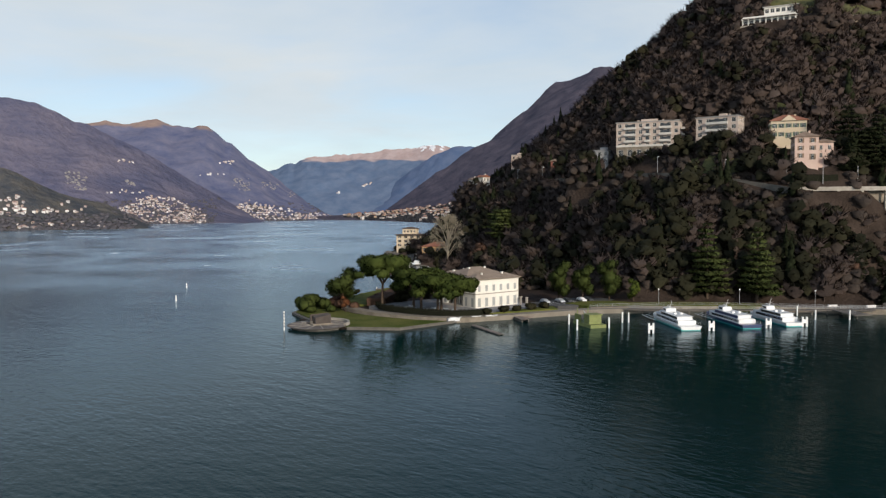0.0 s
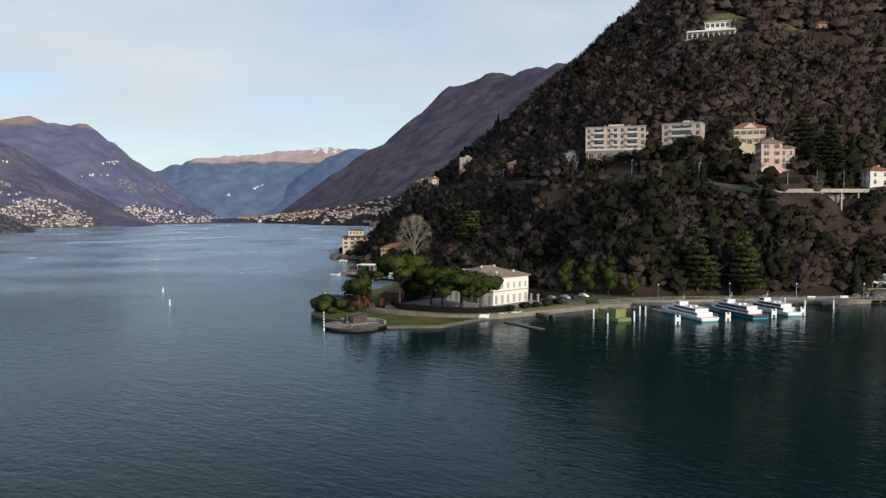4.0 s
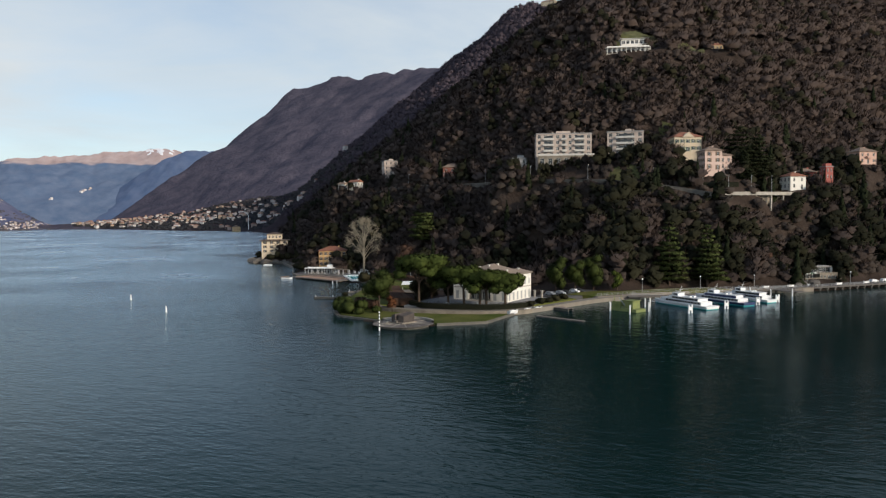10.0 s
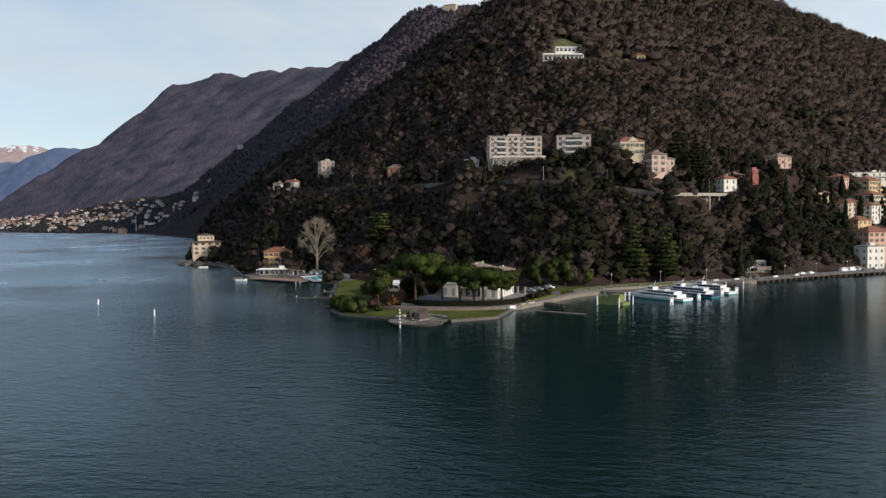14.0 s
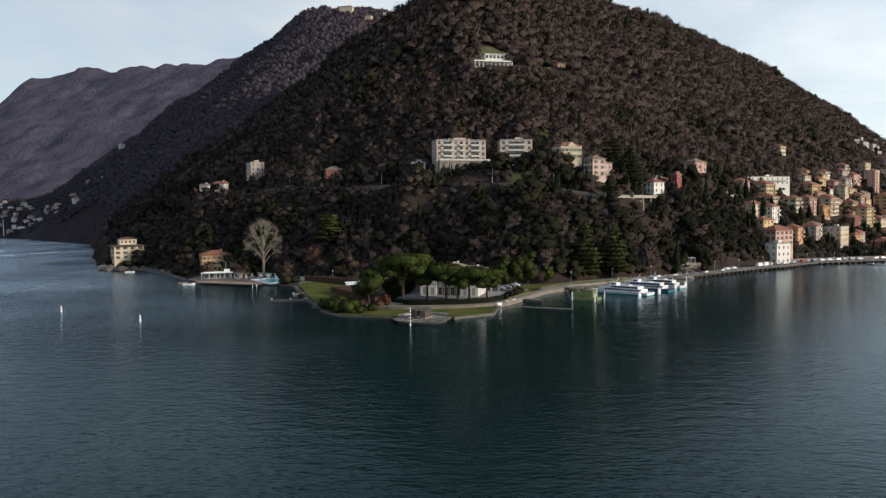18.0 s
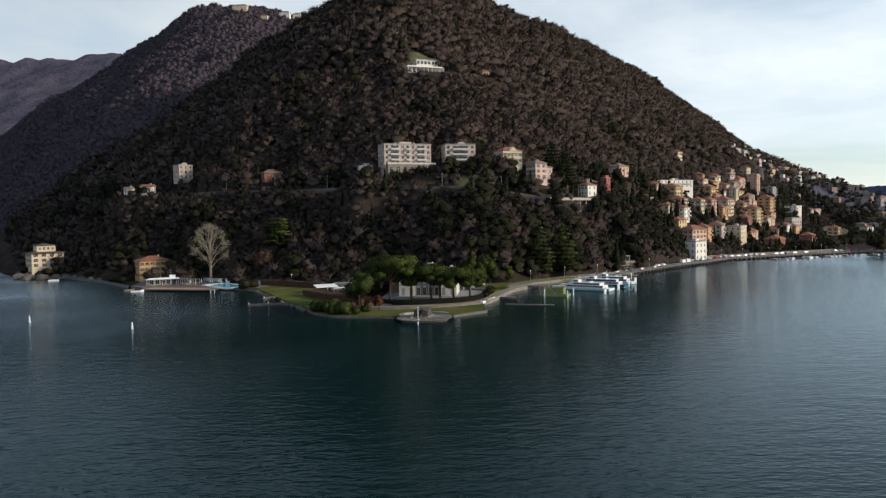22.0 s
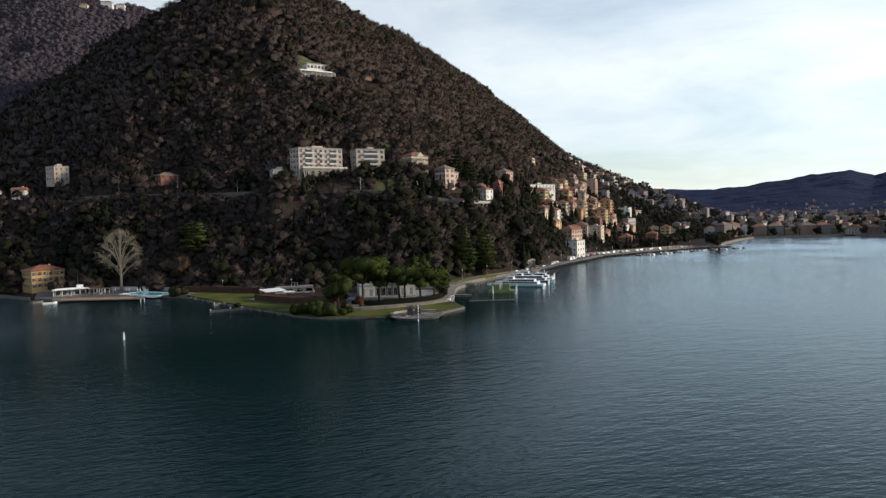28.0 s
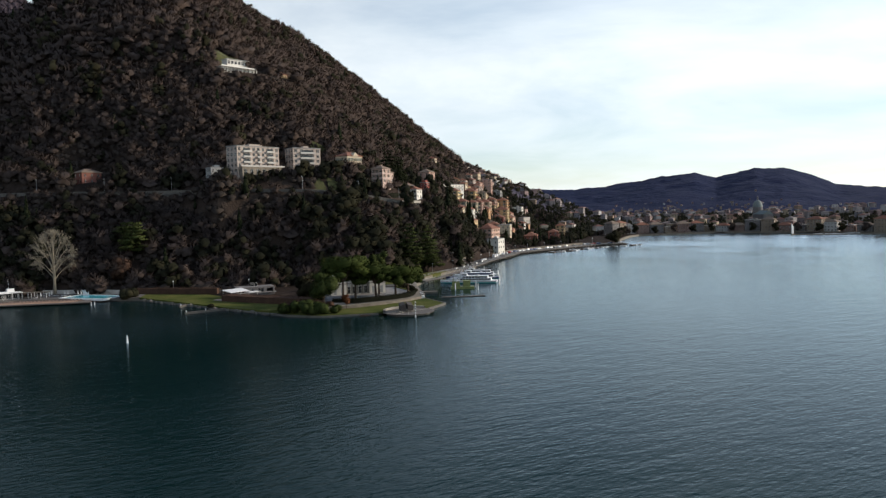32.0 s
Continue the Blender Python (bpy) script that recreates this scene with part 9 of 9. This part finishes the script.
def cathedral():
    r0 = root("cathedral", 760, 398, 1.5, 60, "dim grey cathedral with a green copper dome", "church")
    r0.matrix_world = r0.matrix_world @ Matrix.Diagonal((0.62, 0.62, 0.80, 1))
    copper = material("green_copper", (0.15, 0.185, 0.18), (0.20, 0.235, 0.225), 0.7, 0.3, 2.0)
    part("nave", boxes((-30, 20, -11, 11, 0, 20)), plaster("dim_grey"), r0)
    part("roof", hip_roof(50, 22, 6, 0.5, 0.2, True), copper, r0).matrix_local = pose(-5, 0, 20)
    bm = bmesh.new(); tube(bm, (20, 0, 0), (20, 0, 32), 10.5, 10.0, 16)
    part("drum", bm, plaster("dim_grey"), r0)
    bm = bmesh.new()
    for k in range(7):
        a0, a1 = k / 7 * math.pi / 2, (k + 1) / 7 * math.pi / 2
        tube(bm, (20, 0, 32 + 12 * math.sin(a0)), (20, 0, 32 + 12 * math.sin(a1)), 10.2 * math.cos(a0), 10.2 * math.cos(a1) + 0.01, 16, cap=False)
    part("dome", bm, copper, r0)
    bm = bmesh.new(); tube(bm, (20, 0, 43.5), (20, 0, 48), 1.6, 1.4, 8); tube(bm, (20, 0, 48), (20, 0, 51), 1.5, 0.1, 8)
    part("lantern", bm, plaster("dim_grey"), r0)


def breakwater():
    pts = [(640, 170), (600, 205), (577, 236)]
    strip("breakwater", pts, -2.0, 2.0, -2, 0.9, stone, "low stone breakwater reaching into the harbour", "breakwater")
    r0 = root("lake_monument", 578, 235, 0.9, 0, "tall slender white metal sculpture on the breakwater", "sculpture")
    bm = bmesh.new(); prism(bm, [(-1.6, -0.4), (1.6, -0.4), (1.6, 0.4), (-1.6, 0.4)], 0, [11, 8, 8, 11])
    part("blade", bm, hull_white, r0)
    part("base", boxes((-2.5, 2.5, -1.5, 1.5, -0.1, 0.6)), stone, r0)
    for k, (bx, by, ba) in enumerate(((612, 196, -50), (600, 206, -50), (630, 190, -50))):
        moored_boat(bx, by + 12, ba, 14, hull_white, "large white boat moored behind the breakwater", "boats behind the breakwater", True)


def far_villages():
    r = random.Random(9)
    spots = []
    # shore of the northern mountain
    tries = 0
    while len(spots) < 250 and tries < 40000:
        tries += 1
        t = r.random()
        x, y = -1900 + 1330 * t, 1600 - 640 * t + abs(r.gauss(0, 190)) + 6
        if not inside(np.array(x), np.array(y), LAND):
            continue
        d = float(coast_distance(np.array(x), np.array(y)))
        z = float(ground_height(x, y))
        # gardens lie along the water, most houses on the terraces above, a few far up
        if d < 8 or z > 190 or x > -690 or r.random() > (0.30 if d < 90 else 1.0 if z < 82 else 0.06) or any(math.hypot(x - a, y - b) < 11 for a, b, *_ in spots):
            continue
        spots.append((x, y, z, r.uniform(8, 15), r.uniform(7, 10), r.choice((6, 7, 9)), radians(r.uniform(-70, 10)), 2.2))
    north = settlement("north_village", "pale and ochre village houses along the foot of the mountain", spots, 2, False)
    spots = []
    # towns and single houses on the ranges: bearing from, to, rise from, to (metres a metre of distance), number
    shores = []

    def spot_on(co, bearing, cols, q, lo, hi, crown):
        j = min(cols - 2, max(0, int(np.interp(q, bearing, np.arange(cols)) if bearing[0] < bearing[-1] else np.interp(-q, -bearing, np.arange(cols)))))
        rise = co[:, j, 2] / np.hypot(co[:, j, 0], co[:, j, 1] + 130)
        fi = float(np.interp(lo + (hi - lo) * crown, rise, np.arange(56)))
        i = min(54, int(fi)); u, v = fi - i, r.random()
        return co[i, j] * (1 - u) * (1 - v) + co[i + 1, j] * u * (1 - v) + co[i, j + 1] * (1 - u) * v + co[i + 1, j + 1] * u * v

    crags = []
    for far_name, cols, towns, size in (
            ("backdrop_west_spur", 240, ((58.6, 64.4, 0.001, 0.037, 460), (57.6, 60.0, 0.001, 0.020, 110), (60.6, 63.4, 0.012, 0.034, 160), (63.2, 64.4, 0.078, 0.083, 9), (62.2, 64.8, 0.040, 0.046, 10)), 0.42),
            ("backdrop_west_mountains", 320, ((51.0, 57.4, 0.001, 0.021, 330), (53.4, 56.2, 0.006, 0.027, 110), (47.2, 51.0, 0.001, 0.010, 150), (55.9, 57.3, 0.074, 0.079, 14), (56.8, 58.6, 0.060, 0.064, 6)), 0.50),
            ("backdrop_snow_range", 320, ((46.2, 47.2, 0.040, 0.046, 7), (48.8, 49.3, 0.031, 0.034, 3)), 0.9),
            ("backdrop_west_point", 160, ((68.8, 72.5, 0.018, 0.046, 45), (65.5, 68.8, 0.020, 0.036, 14), (62.5, 72.0, 0.001, 0.009, 30)), 0.50)):
        me = bpy.data.objects[far_name].data
        co = np.empty(len(me.vertices) * 3, np.float32); me.vertices.foreach_get("co", co); co = co.reshape(56, cols, 3)
        bearing = np.degrees(np.arctan2(-co[0, :, 0], co[0, :, 1] + 130))
        for b0, b1, v0, v1, count in towns:
            for _ in range(count):
                q = r.uniform(b0, b1)
                # a town is highest over its middle, and houses gather in quarters
                arch = 1.0 - 0.65 * abs(2 * (q - b0) / (b1 - b0) - 1) ** 2
                p = spot_on(co, bearing, cols, q, v0, v1, r.random() ** 1.2 * arch)
                if count > 100 and wave(p[0], p[1], 150, 2.0) + wave(p[0], p[2] * 6, 70, 5.0) < -0.55:
                    continue
                spots.append((p[0], p[1], max(p[2], 1.0), size * r.uniform(7, 15), size * r.uniform(7, 10), size * r.choice((5, 6.5, 8)), radians(r.uniform(25, 80)), 1.6))
        for b0, b1, v1, count in {"backdrop_west_spur": ((57.0, 66.0, 0.030, 520),), "backdrop_west_mountains": ((47.0, 58.0, 0.022, 560),), "backdrop_west_point": ((62.0, 72.5, 0.020, 420),)}.get(far_name, ()):
            for _ in range(count):
                p = spot_on(co, bearing, cols, r.uniform(b0, b1), 0.0, v1, r.random() ** 1.6)
                b = 0.5 + 0.6 * r.random()
                shores.append((p[0], p[1], max(p[2], 0.6) - 2, 17 * b, 9 * b))
        # bare pale crags breaking through the woods
        for b0, b1, v0, v1, count in {"backdrop_west_spur": ((66.3, 67.6, 0.045, 0.066, 90), (63.0, 63.6, 0.050, 0.056, 20)), "backdrop_west_mountains": ((55.0, 56.2, 0.040, 0.055, 110), (53.0, 54.2, 0.040, 0.050, 50), (51.8, 52.3, 0.030, 0.036, 18))}.get(far_name, ()):
            for _ in range(count):
                k = r.random()
                p = spot_on(co, bearing, cols, b0 + (b1 - b0) * min(1, max(0, k + r.gauss(0, 0.16))), v0, v1, min(1, max(0, k + r.gauss(0, 0.25))))
                crags.append((p, 1.4 + 5.5 * r.random() ** 2))
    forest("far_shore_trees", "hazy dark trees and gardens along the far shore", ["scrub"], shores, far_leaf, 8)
    V, F = [], []
    for p, size in crags:
        n = len(V)
        for k in range(6):
            a = k * 1.047 + r.random() * 0.6
            V.append((p[0] + math.cos(a) * size * r.uniform(0.5, 1.1), p[1] + math.sin(a) * size * r.uniform(0.5, 1.1), p[2] + r.uniform(-0.8, 0.5) * size))
        V.extend([(p[0], p[1], p[2] + size * r.uniform(0.5, 0.9)), (p[0], p[1], p[2] - size)])
        for k in range(6):
            F.extend([(n + k, n + (k + 1) % 6, n + 6), (n + (k + 1) % 6, n + k, n + 7)])
    tagged(new("mountain_crags", mesh_np("mountain_crags", V, F, [crag_rock])), "bare pale crags on the far wooded mountains", "rocks", kind="stuff")
    hills = []
    me = bpy.data.objects["backdrop_town_hills"].data
    co = np.empty(len(me.vertices) * 3, np.float32); me.vertices.foreach_get("co", co); co = co.reshape(56, 320, 3)
    while len(hills) < 240:
        i, j = min(20, int(abs(r.gauss(0, 6)))), int(r.gauss(225, 48))
        if 60 <= j < 316:
            p = co[i, j]
            hills.append((p[0] + r.uniform(-15, 15), p[1] + r.uniform(-15, 15), p[2], r.uniform(3.5, 6), 4, r.choice((2.5, 3, 4)), radians(r.uniform(20, 70)), 1.0))
    settlement("hill_houses", "scattered pale houses on the dark hills behind the town", hills, 4, False)
    west = settlement("west_villages", "pale towns and villages spread along the far western shore", spots, 3, False)
    north.data.materials[0] = village_walls
    north.data.materials[1] = village_roofs
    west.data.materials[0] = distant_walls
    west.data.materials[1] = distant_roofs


far_town()
cathedral()
breakwater()
far_villages()
house("spit_villa", -985, 1244, 2.0, 22, 14, 2, -40, "yellow", "hip", tile_brown, "yellow waterside villa on a distant point", "villa", bays=6, side=3, fh=4.0, skirt=3)
bm = bmesh.new(); tube(bm, (0, 0, 0), (0, 0, 34), 0.9, 0.5, 8)
part("pole", bm, white_paint, root("far_mast", -955, 1250, 4, 0, "tall white mast beside the distant point", "mast"))
plant_woods()
